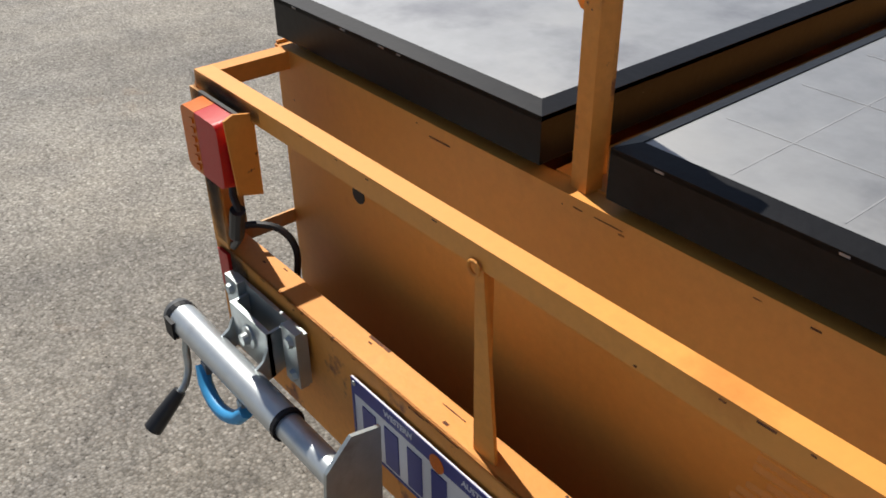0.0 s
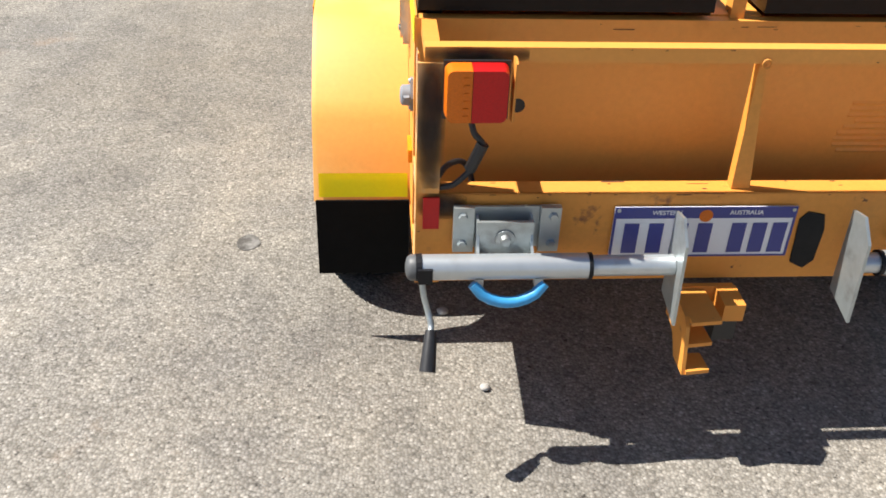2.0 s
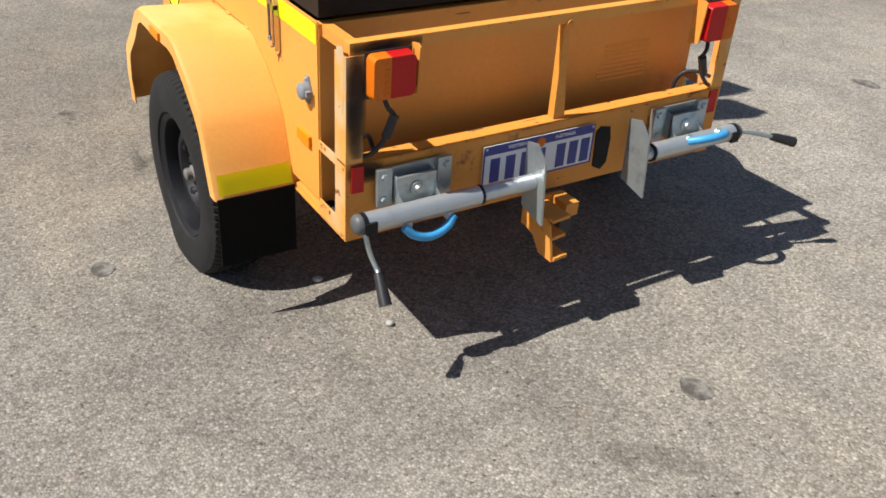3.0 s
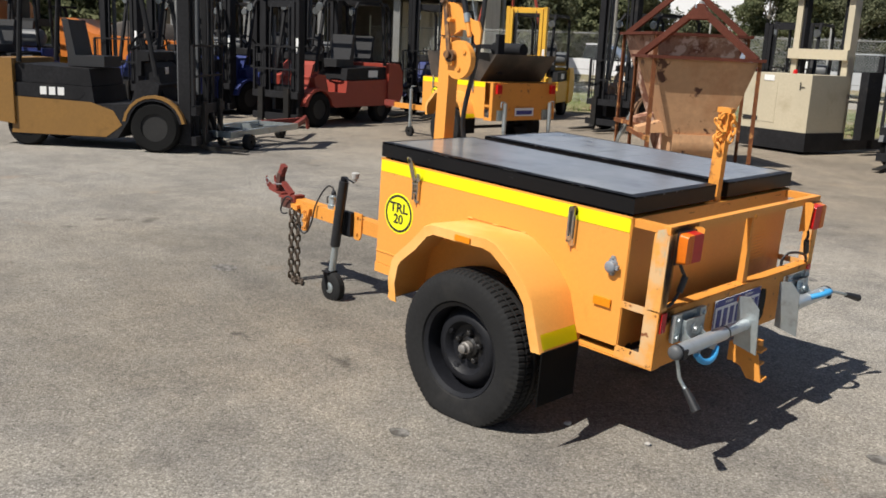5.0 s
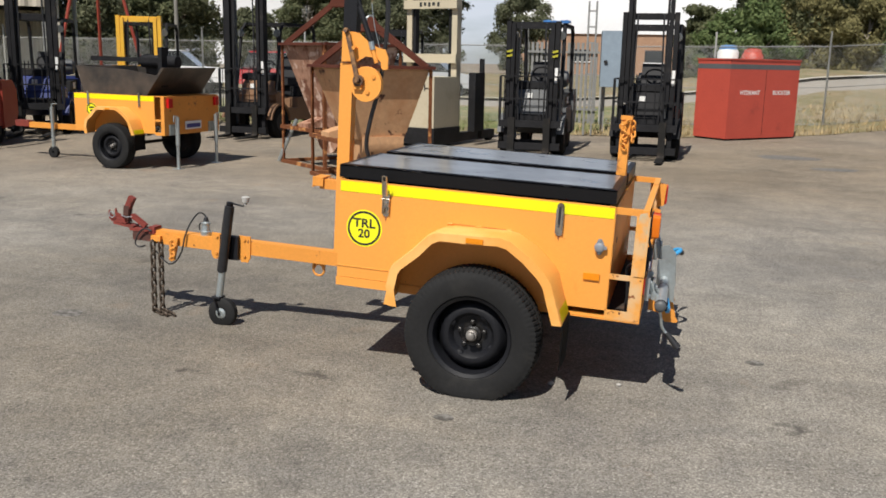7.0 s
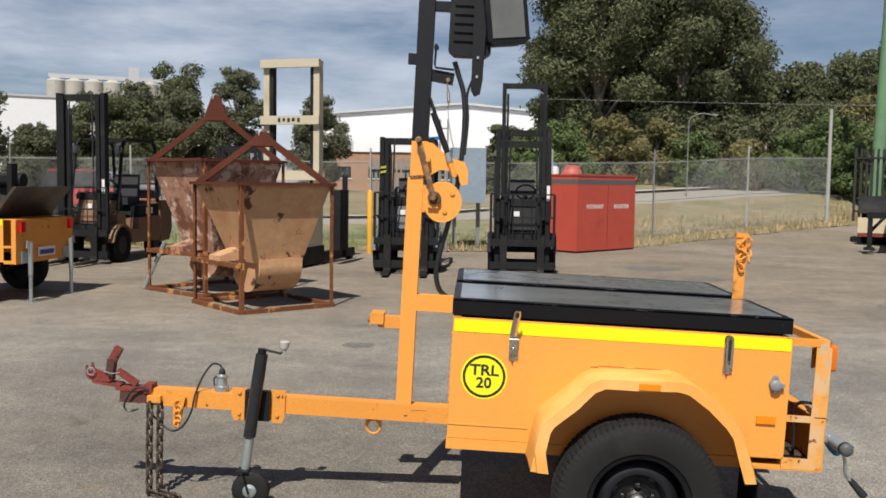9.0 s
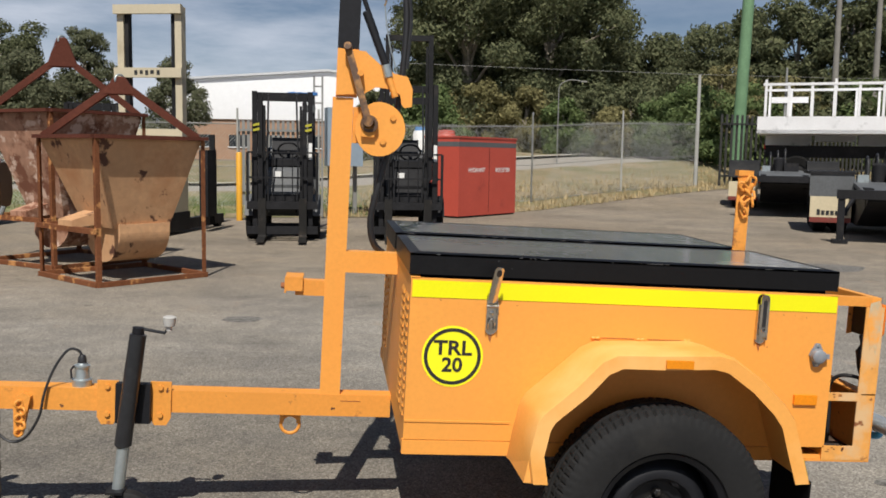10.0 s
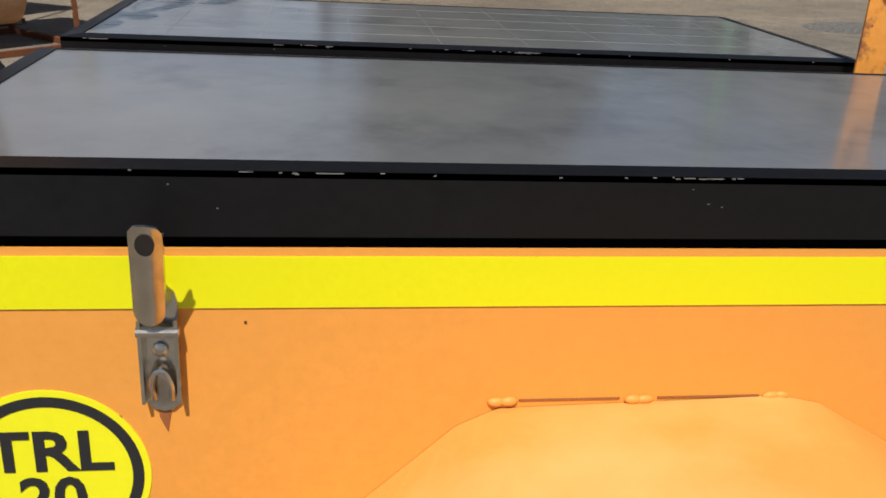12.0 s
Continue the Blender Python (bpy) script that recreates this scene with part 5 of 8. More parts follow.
part("lead", tube(bmesh.new(), flow([(2.50, V, 0.476), (2.515, V, 0.494), (2.545, V + 0.01, 0.495), (2.58, V + 0.03, 0.44), (2.605, V + 0.05, 0.36), (2.62, V + 0.055, 0.28), (2.66, V + 0.055, 0.21), (2.71, V + 0.05, 0.19), (2.765, V + 0.045, 0.225), (2.81, V + 0.05, 0.27)]), 0.0048, 8), BLACK_PLASTIC, plug, smooth=True)
part("tie_ring", tube(bmesh.new(), arc((1.80, V, 0.255), 0.032, 0, 360, 20)[:-1], 0.006, 8, closed=True), ORANGE_WORN, trailer)
part("tie_lug", boxes(((1.765, V - 0.01, 0.262), (1.778, V + 0.01, 0.298)), ((1.822, V - 0.01, 0.262), (1.835, V + 0.01, 0.298))), ORANGE_WORN, trailer)
part("data_mark", boxes(((1.56, V + 0.0352, 0.35), (1.63, V + 0.0356, 0.352)),), RED_OXIDE, trailer)

# coupling head
COUPLING_BROWN = surface("rust_brown_steel", (0.075, 0.030, 0.022), 0.7, grain=50, vary=0.3, bump=0.12, stain=(0.15, 0.035, 0.026), stain_at=(0.5, 0.62), stain_scale=14)
coupling = part("coupling", boxes(((2.815, V - 0.034, 0.302), (2.955, V + 0.034, 0.352))), COUPLING_BROWN, trailer, "rusty red coupling head with raised lever", bevel=0.004)
bm = bmesh.new()
beam(bm, (2.800, V, 0.366), (2.975, V, 0.362), 0.072, 0.016)
beam(bm, (2.955, V, 0.372), (3.085, V, 0.388), 0.066, 0.014)
part("coupling_plate", bm, RED_OXIDE, coupling, bevel=0.003)
part("coupling_tail", boxes(((2.806, V - 0.03, 0.352), (2.842, V + 0.044, 0.392))), RED_OXIDE, coupling, bevel=0.010)
for s in (1, -1):
    a, b = sorted((V + s * 0.026, V + s * 0.034))
    bm = bmesh.new()
    prism(bm, [(3.000, 0.390), (3.098, 0.396), (3.112, 0.412), (3.116, 0.455), (3.108, 0.462), (3.100, 0.436), (3.060, 0.420), (3.010, 0.418)], a, b)
    part("nose_cheek", bm, RED_OXIDE, coupling)
bm = bmesh.new()
beam(bm, (2.888, V, 0.382), (2.980, V, 0.438), 0.03, 0.024)
part("brace_arm", bm, RED_OXIDE, coupling, bevel=0.006)
bm = bmesh.new()
beam(bm, (3.015, V, 0.395), (3.006, V, 0.492), 0.040, 0.034, up=(1, 0, 0))
lever = part("coupling_lever", bm, COUPLING_BROWN, coupling, bevel=0.006)
bm = bmesh.new()
beam(bm, (3.006, V, 0.480), (2.976, V, 0.545), 0.030, 0.036, up=(1, 0, 0))
part("lever_grip", bm, RED_OXIDE, lever, "red lever grip", bevel=0.012)
part("lever_slot", rod((2.984, V + 0.0145, 0.515), (2.984, V + 0.020, 0.515), 0.010, 12), RED_OXIDE, lever)
part("pin_ring", tube(bmesh.new(), arc((3.085, V + 0.045, 0.437), 0.017, 0, 360, 16)[:-1], 0.003, 6, closed=True), GALV, coupling)
part("wire_clip", tube(bmesh.new(), [(3.03, V + 0.03, 0.436), (2.99, V + 0.045, 0.432), (2.96, V + 0.03, 0.435)], 0.003, 6), GALV, coupling)
part("cable_loop", tube(bmesh.new(), flow([(2.82, V + 0.05, 0.37), (2.86, V + 0.055, 0.38), (2.90, V + 0.055, 0.35), (2.925, V + 0.055, 0.29), (2.90, V + 0.055, 0.27), (2.86, V + 0.055, 0.28)]), 0.005, 8), BLACK_PLASTIC, coupling, smooth=True)
bm = bmesh.new()
prism(bm, [(2.648, 0.345), (2.672, 0.358), (2.694, 0.345), (2.702, 0.30), (2.700, 0.225), (2.688, 0.205), (2.674, 0.212), (2.664, 0.26), (2.655, 0.31)], V + 0.036, V + 0.056)
hook = part("chain_hook", bm, ORANGE_WORN, trailer, "orange safety hook with a bunched chain", bevel=0.005)
for k in range(5):
    ob = part("hook_link", tube(bmesh.new(), arc((0, 0, 0), 0.012, 0, 360, 12)[:-1], 0.0045, 6, closed=True), ORANGE_WORN, hook, smooth=True)
    ob.matrix_basis = pose(2.676 + 0.006 * (-1) ** k, V + 0.062, 0.225 + 0.024 * k, 0, 20 * k, 35 * (-1) ** k)
part("chain_lug", boxes(((2.76, V + 0.036, 0.315), (2.82, V + 0.06, 0.345))), ORANGE_WORN, trailer, bevel=0.003)
for x, y in ((2.806, V + 0.06), (2.764, V + 0.045)):
    chain([(x, y, 0.315), (x - 0.004, y, 0.10), (x - 0.01, y, -0.095), (x - 0.07, y + 0.02, -0.102), (x - 0.12, y + 0.05, -0.10)], trailer, 0.011, 0.046)


# ---- forklifts and other machines standing round the yard ----
MACHINE_BLACK = surface("machine_black", (0.020, 0.020, 0.022), 0.6, grain=30, vary=0.35, bump=0.04, stain=(0.045, 0.04, 0.036), stain_at=(0.58, 0.78), stain_scale=3, spec=0.15)
MACHINE_GREY = surface("machine_grey", (0.10, 0.105, 0.11), 0.55, grain=30, vary=0.2, bump=0.04)
TYRE_BLACK = surface("machine_tyre", (0.007, 0.007, 0.007), 0.85, grain=40, vary=0.3, bump=0.1, spec=0.2)
RIM_DARK = surface("dusty_dark_rim", (0.012, 0.0115, 0.011), 0.7, grain=30, vary=0.3, bump=0.05)
SEAT_VINYL = surface("seat_vinyl", (0.02, 0.02, 0.022), 0.6, grain=80, vary=0.2, bump=0.1)
STEEL_WORN = surface("worn_fork_steel", (0.07, 0.06, 0.052), 0.6, metal=0.3, grain=30, vary=0.3, bump=0.08, stain=(0.10, 0.06, 0.04), stain_scale=5)
FORK_STEEL = surface("dark_fork_steel", (0.018, 0.017, 0.016), 0.65, grain=30, vary=0.35, bump=0.08, spec=0.2, stain=(0.05, 0.04, 0.032), stain_at=(0.55, 0.75), stain_scale=5)
LABEL_WHITE = surface("label_white", (0.75, 0.75, 0.73), 0.5, grain=60, vary=0.05, bump=0.0)
LAMP_GLASS = surface("lamp_glass", (0.22, 0.23, 0.23), 0.15, metal=0.6, grain=60, vary=0.1, bump=0.02, coat=1.0)


def machine_wheel(parent, c, r, w, name="wheel"):
    t = part(name, lathe(bmesh.new(), [(-w / 2, r * 0.55), (-w / 2, r * 0.9), (-w * 0.36, r), (w * 0.36, r), (w / 2, r * 0.9), (w / 2, r * 0.55)], (0, 0, 0), n=28, closed=True), TYRE_BLACK, parent, smooth=True)
    t.matrix_basis = Matrix.Translation(c)
    part("rim", lathe(bmesh.new(), [(-w * 0.42, r * 0.56), (-w * 0.3, r * 0.4), (-w * 0.2, r * 0.2), (w * 0.2, r * 0.2), (w * 0.3, r * 0.4), (w * 0.42, r * 0.56)], (0, 0, 0), n=20), RIM_DARK, t, smooth=True)
    part("hub", lathe(bmesh.new(), [(-w * 0.34, 0.02), (-w * 0.34, r * 0.16), (w * 0.34, r * 0.16), (w * 0.34, 0.02)], (0, 0, 0), n=12, closed=True), MACHINE_BLACK, t)
    return t


def forklift(m, paint, label, mast_h=2.15, lift=0.0, width=1.10, length=1.95, guard_h=2.12, mast_paint=None, marks=None, forks=1.05, wheel_r=0.30, gas=True, hood=None, band=False, group="forklifts in the yard"):
    """A counterbalance forklift; its own x runs forward, with the front axle at 0."""
    mp = mast_paint or MACHINE_BLACK
    f = thing("forklift", m, label, "forklift", group)
    w = width / 2
    # chassis with a step-through floor and engine hood
    bm = bmesh.new()
    low = 0.14 if band else 0.30
    prism(bm, [(-length + 0.30, low), (-0.48, low), (-0.30, 0.42), (0.02, 0.62), (0.05, 0.80), (-0.05, 0.86), (-0.22, 0.84), (-0.30, 0.56), (-0.75, 0.54), (-0.78, 0.74), (-length + 0.35, 0.76)], -w * 0.80, w * 0.80)
    part("chassis", bm, MACHINE_BLACK if band else paint, f, bevel=0.02)
    bm = bmesh.new()
    prism(bm, [(-length + 0.36, 0.765), (-0.79, 0.745), (-0.82, 0.95), (-length + 0.36, 0.98)], -w * 0.74, w * 0.74)
    part("engine_hood", bm, hood or MACHINE_BLACK, f, bevel=0.025)
    if band:
        for s in (1, -1):
            a, b = sorted((s * w * 0.80, s * w * 0.806))
            bm = bmesh.new()
            prism(bm, [(-length + 0.30, 0.15), (-0.62, 0.15), (-0.42, 0.30), (-0.52, 0.47), (-0.80, 0.56), (-length + 0.36, 0.59)], a, b)
            part("side_panel", bm, paint, f, bevel=0.002)
            bm = bmesh.new()
            prism(bm, [(-length + 0.36, 0.60), (-0.95, 0.58), (-0.86, 0.66), (-0.98, 0.745), (-length + 0.36, 0.76)], a, b)
            strip_ = part("side_band", bm, MACHINE_BLACK, f)
            for k in range(3):
                a, b = sorted((s * w * 0.806, s * w * 0.81))
                part("maker_bar", boxes(((-1.42 + k * 0.11, a, 0.625), (-1.34 + k * 0.11, b, 0.72))), LABEL_WHITE, strip_)
    bm = bmesh.new()
    prism(bm, [(-length + 0.36, 0.26), (-length + 0.02, 0.30), (-length - 0.08, 0.50), (-length - 0.06, 0.88), (-length + 0.05, 1.04), (-length + 0.36, 1.04)], -w * 0.86, w * 0.86)
    part("counterweight", bm, paint, f, bevel=0.05)
    for s in (1, -1):
        bm = bmesh.new()
        pts = [(0.02 + (wheel_r + 0.06) * math.cos(a), wheel_r + (wheel_r + 0.06) * math.sin(a)) for a in [radians(k * 20 + 10) for k in range(9)]]
        prism(bm, pts + [(0.02 + (wheel_r + 0.02) * math.cos(a), wheel_r + (wheel_r + 0.02) * math.sin(a)) for a in [radians(170 - k * 20) for k in range(9)]], min(s * w * 0.62, s * w), max(s * w * 0.62, s * w))
        part("front_fender", bm, MACHINE_BLACK if band else paint, f)
        if band:
            bm = bmesh.new()
            ro = wheel_r + 0.085
            prism(bm, [(0.02 + ro * math.cos(a), wheel_r + ro * math.sin(a)) for a in [radians(k * 16 + 10) for k in range(11)]] + [(0.02 + (ro - 0.035) * math.cos(a), wheel_r + (ro - 0.035) * math.sin(a)) for a in [radians(170 - k * 16) for k in range(11)]], min(s * w * 0.90, s * w * 1.01), max(s * w * 0.90, s * w * 1.01))
            part("fender_edge", bm, paint, f)
        machine_wheel(f, (0.02, s * (w - 0.11), wheel_r), wheel_r, 0.20, "front_wheel")
        machine_wheel(f, (-length + 0.48, s * (w - 0.20), wheel_r * 0.8), wheel_r * 0.8, 0.16, "rear_wheel")
    # overhead guard
    for s in (1, -1):
        part("guard_leg", tube(bmesh.new(), [(0.02, s * w * 0.80, 0.90), (-0.18, s * w * 0.78, guard_h - 0.12), (-0.30, s * w * 0.76, guard_h)], 0.032, 8), MACHINE_BLACK, f, smooth=True)
        part("guard_leg", tube(bmesh.new(), [(-length + 0.42, s * w * 0.76, 1.0), (-length + 0.50, s * w * 0.76, guard_h - 0.10), (-length + 0.62, s * w * 0.76, guard_h)], 0.032, 8), MACHINE_BLACK, f, smooth=True)
        part("roof_rail", boxes(((-length + 0.60, s * w * 0.76 - 0.03, guard_h - 0.03), (-0.28, s * w * 0.76 + 0.03, guard_h + 0.03))), MACHINE_BLACK, f)
    for k in range(6):
        x = -length + 0.66 + k * (length - 1.0) / 5
        part("roof_bar", boxes(((x - 0.02, -w * 0.73, guard_h - 0.015), (x + 0.02, w * 0.73, guard_h + 0.02))), MACHINE_BLACK, f)
    # seat, dash, steering wheel, levers
    seat = part("seat", boxes(((-1.18, -0.24, 0.97), (-0.72, 0.24, 1.10))), SEAT_VINYL, f, bevel=0.04)
    bm = bmesh.new()
    prism(bm, [(-1.18, 1.08), (-1.08, 1.08), (-1.16, 1.52), (-1.24, 1.52)], -0.23, 0.23)
    part("seat_back", bm, SEAT_VINYL, seat, bevel=0.03)
    bm = bmesh.new()
    prism(bm, [(-0.26, 0.90), (-0.19, 0.90), (-0.185, 1.07), (-0.09, 1.08), (-0.10, 1.18), (-0.22, 1.20)], -w * 0.70, w * 0.70)
    part("dashboard", bm, MACHINE_BLACK, f, bevel=0.02)
    bm = bmesh.new()
    prism(bm, [(0.055, 0.50), (0.10, 0.56), (-0.03, 1.00), (-0.10, 1.06), (-0.18, 1.05), (-0.14, 0.54)], -w * 0.60, w * 0.60)
    part("front_cowl", bm, MACHINE_BLACK if band else paint, f, bevel=0.015)
    steer = part("steering_column", rod((-0.20, 0.06, 1.12), (-0.38, 0.06, 1.30), 0.03, 8), MACHINE_BLACK, f)
    ring = part("steering_wheel", tube(bmesh.new(), arc((0, 0, 0), 0.16, 0, 360, 20, "xy")[:-1], 0.015, 6, closed=True), MACHINE_BLACK, steer, smooth=True)
    ring.matrix_basis = pose(-0.39, 0.06, 1.31, 0, -48, 0)
    for k in range(3):
        part("lever", rod((-0.22, -0.16 - k * 0.07, 1.16), (-0.26, -0.16 - k * 0.07, 1.34), 0.010, 6), MACHINE_BLACK, f)
    if gas:
        part("gas_bottle", lathe(bmesh.new(), [(-0.36, 0.05), (-0.33, 0.14), (-0.28, 0.155), (0.28, 0.155), (0.33, 0.14), (0.37, 0.05)], (-length + 0.22, 0, 1.22), n=18), MACHINE_GREY, f, smooth=True)
    # mast: outer and inner rails, cross ties, cylinders, chains
    ow = w * 0.655
    for s in (1, -1):
        bm = bmesh.new()
        box(bm, (0.28, min(s * ow, s * (ow + 0.07)), 0.10), (0.42, max(s * ow, s * (ow + 0.07)), mast_h))
        part("outer_rail", bm, mp, f, bevel=0.006)
        bm = bmesh.new()
        box(bm, (0.31, min(s * (ow - 0.075), s * (ow - 0.012)), 0.16 + lift), (0.44, max(s * (ow - 0.075), s * (ow - 0.012)), mast_h - 0.04 + lift))
        part("inner_rail", bm, mp, f, bevel=0.006)
        part("lift_cylinder", rod((0.25, s * (ow - 0.08), 0.15), (0.25, s * (ow - 0.08), mast_h - 0.25), 0.035, 10), MACHINE_GREY, f)
        part("tilt_cylinder", rod((0.26, s * 0.24, 0.55), (-0.2, s * 0.24, 0.62), 0.035, 8), MACHINE_BLACK, f)
        part("lift_chain", boxes(((0.37, s * (ow - 0.10) - 0.018, 0.45), (0.378, s * (ow - 0.10) + 0.018, mast_h - 0.2 + lift))), MACHINE_BLACK, f)
        part("hose", tube(bmesh.new(), flow([(0.40, s * (ow - 0.16), 0.42), (0.41, s * (ow - 0.14), mast_h * 0.5), (0.40, s * (ow - 0.16), mast_h - 0.14), (0.34, s * (ow - 0.16), mast_h - 0.04)], 3), 0.014, 6), BLACK_PLASTIC, f, smooth=True)
    for z in (mast_h - 0.06, 0.62, 0.2):
        part("outer_tie", boxes(((0.27, -ow, z - 0.05), (0.31, ow, z + 0.05))), mp, f)
    part("inner_tie", boxes(((0.33, -ow + 0.07, mast_h - 0.12 + lift), (0.40, ow - 0.07, mast_h - 0.04 + lift))), mp, f)
    if lift > 0.3:
        part("inner_tie", boxes(((0.33, -ow + 0.07, mast_h * 0.55 + lift), (0.37, ow - 0.07, mast_h * 0.55 + lift + 0.10))), mp, f)
    if marks:
        for s in (1, -1):
            bm = bmesh.new()
            c = s * (ow + 0.01)
            for z in (0.47, 0.54):
                prism(bm, [(c - 0.045, mast_h - z), (c + 0.045, mast_h - z + 0.022), (c + 0.045, mast_h - z - 0.016), (c - 0.045, mast_h - z - 0.032)], 0.4425, 0.4445, axis="x")
            part("warning_mark", bm, marks, f, "yellow warning sticker")
    # plates riveted to the mast and tank
    part("data_plate", boxes(((0.4205, ow + 0.012, 1.18), (0.4225, ow + 0.062, 1.42))), LABEL_WHITE, f, "white data plate")
    part("data_plate", boxes(((-length + 0.60, w * 0.741, 0.80), (-length + 0.86, w * 0.744, 0.92))), LABEL_WHITE, f, "white data plate")
    # carriage, load backrest and forks
    for z in (0.16, 0.52):
        part("carriage_bar", boxes(((0.46, -w * 0.92, z - 0.055), (0.52, w * 0.92, z + 0.055))), mp, f, bevel=0.006)
    for s in (1, -1):
        part("carriage_side", boxes(((0.44, s * 0.30 - 0.035, 0.10), (0.48, s * 0.30 + 0.035, 0.62))), mp, f)
        part("backrest_post", boxes(((0.47, s * w * 0.90 - 0.02, 0.58), (0.50, s * w * 0.90 + 0.02, 1.28))), mp, f)
        bm = bmesh.new()
        prism(bm, [(0.52, 0.62), (0.56, 0.62), (0.565, 0.10), (0.60, 0.075), (0.56 + forks, 0.05), (0.56 + forks, 0.035), (0.56, 0.03), (0.52, 0.06)], s * 0.29 - 0.055, s * 0.29 + 0.055)
        part("fork", bm, FORK_STEEL, f, "worn dark steel fork")
    for z in (1.28, 0.92):
        part("backrest_bar", boxes(((0.475, -w * 0.90, z - 0.012), (0.495, w * 0.90, z + 0.012))), mp, f)
    for k in range(7):
        y = -w * 0.78 + k * w * 1.56 / 6
        part("backrest_rod", rod((0.485, y, 0.58), (0.485, y, 1.28), 0.008, 6), mp, f)
    # lamps and plates
    for s in (1, -1):
        part("headlamp", lathe(bmesh.new(), [(-0.05, 0.05), (0.0, 0.075), (0.012, 0.07)], (-0.10, s * w * 0.72, guard_h - 0.18), axis="x", n=14), LAMP_GLASS, f)
    part("maker_label", boxes(((0.002, -0.14, 0.92), (0.006, -0.04, 1.00))), LABEL_WHITE, f, "small white maker label")
    return f


def paint(name, colour):
    return surface(name, colour, 0.45, grain=30, vary=0.1, bump=0.03, stain=tuple(c * 0.45 for c in colour), stain_at=(0.60, 0.78), stain_scale=3)


MACHINE_RED = paint("machine_red", (0.30, 0.045, 0.028))
MACHINE_YELLOW = paint("machine_yellow", (0.24, 0.125, 0.03))
MACHINE_BLUE = paint("machine_blue", (0.022, 0.036, 0.15))
BRIGHT_YELLOW = paint("bright_yellow", (0.75, 0.42, 0.04))
MACHINE_ORANGE = paint("machine_orange", (0.68, 0.20, 0.03))

MARK_YELLOW = paint("dull_warning_yellow", (0.42, 0.38, 0.03))
forklift(pose(2.97, -9.95, 0, 0, 0, 91), MACHINE_GREY, "dark grey forklift with yellow stickers on its mast", 2.15, marks=MARK_YELLOW, forks=0.55)
forklift(pose(1.12, -10.0, 0, 0, 0, 88), MACHINE_BLACK, "black forklift with a tall mast and empty forks", 2.3, lift=0.75, forks=0.55)
forklift(pose(8.45, -10.7, 0, 0, 0, 84), paint("machine_brown", (0.20, 0.11, 0.06)), "brown and black forklift with a tall mast", 2.85, forks=0.6)
forklift(pose(11.47, -5.4, 0, 0, 0, 100), MACHINE_RED, "faded red forklift with a black mast", 2.02, forks=0.45, length=2.25, wheel_r=0.29, gas=False)
forklift(pose(9.43, -1.93, 0, 0, 0, -140), MACHINE_YELLOW, "dark ochre forklift with a black hood and side band", 2.6, forks=0.5, wheel_r=0.30, width=1.20, length=2.1, band=True, gas=False)
forklift(pose(13.6, -3.7, 0, 0, 0, 105), MACHINE_BLUE, "dark blue forklift in the back row", 2.6, forks=0.9)
forklift(pose(12.35, -9.5, 0, 0, 0, 118), MACHINE_BLUE, "blue forklift in the back row", 2.9, lift=0.5)
forklift(pose(11.2, -11.2, 0, 0, 0, 112), BRIGHT_YELLOW, "yellow forklift with a yellow mast", 2.25, mast_paint=BRIGHT_YELLOW)
forklift(pose(15.6, -5.6, 0, 0, 0, 112), MACHINE_GREY, "dark forklift with a tall black mast", 3.2, lift=0.6)
forklift(pose(6.6, -13.4, 0, 0, 0, 100), MACHINE_GREY, "dark grey forklift behind the hoppers", 2.1)
forklift(pose(15.4, -1.4, 0, 0, 0, 120), MACHINE_BLUE, "blue and black forklift in the back row", 3.0, lift=0.4)
forklift(pose(14.4, -7.2, 0, 0, 0, 110), MACHINE_BLACK, "black forklift with a tall mast", 3.3, lift=0.8)
forklift(pose(13.9, -5.7, 0, 0, 0, 100), MACHINE_BLUE, "blue forklift parked close behind the red one", 2.3, gas=False)
forklift(pose(17.4, -2.6, 0, 0, 0, 125), BRIGHT_YELLOW, "yellow forklift with a raised mast", 3.1, lift=0.5, gas=False)
forklift(pose(17.0, -7.6, 0, 0, 0, 108), MACHINE_BLUE, "dark blue forklift before the shed", 2.4, gas=False)
forklift(pose(12.6, -7.0, 0, 0, 0, 108), MACHINE_BLACK, "black forklift with a tall raised mast", 2.7, lift=0.9, gas=False)

# road roller behind the row
roller = thing("road_roller", pose(19.4, -4.2, 0, 0, 0, -140) @ Matrix.Diagonal((1.3, 1.3, 1.3, 1)), "orange road roller with a canopy on posts", "road roller")
bm = bmesh.new()
prism(bm, [(-2.1, 0.75), (-0.3, 0.75), (-0.2, 1.15), (-0.35, 1.50), (-1.9, 1.42), (-2.15, 1.2)], -0.75, 0.75)
part("engine_hood", bm, MACHINE_ORANGE, roller, bevel=0.06)
part("platform", boxes(((-0.3, -0.8, 0.70), (0.95, 0.8, 0.80))), MACHINE_BLACK, roller)
bm = bmesh.new()
prism(bm, [(0.95, 0.65), (2.9, 0.65), (2.9, 0.95), (1.5, 1.02), (0.95, 1.25)], -0.85, 0.85)
part("drum_frame", bm, MACHINE_ORANGE, roller, bevel=0.05)
part("drum", lathe(bmesh.new(), [(-0.72, 0.58), (-0.70, 0.62), (0.70, 0.62), (0.72, 0.58)], (2.0, 0, 0.62), n=32), STEEL_WORN, roller, smooth=True)
for s in (1, -1):
    machine_wheel(roller, (-1.3, s * 0.8, 0.60), 0.60, 0.42)
    for x in (-0.2, 0.9):
        part("canopy_post", rod((x, s * 0.72, 0.8), (x, s * 0.72, 2.55), 0.03, 8), MACHINE_BLACK, roller)
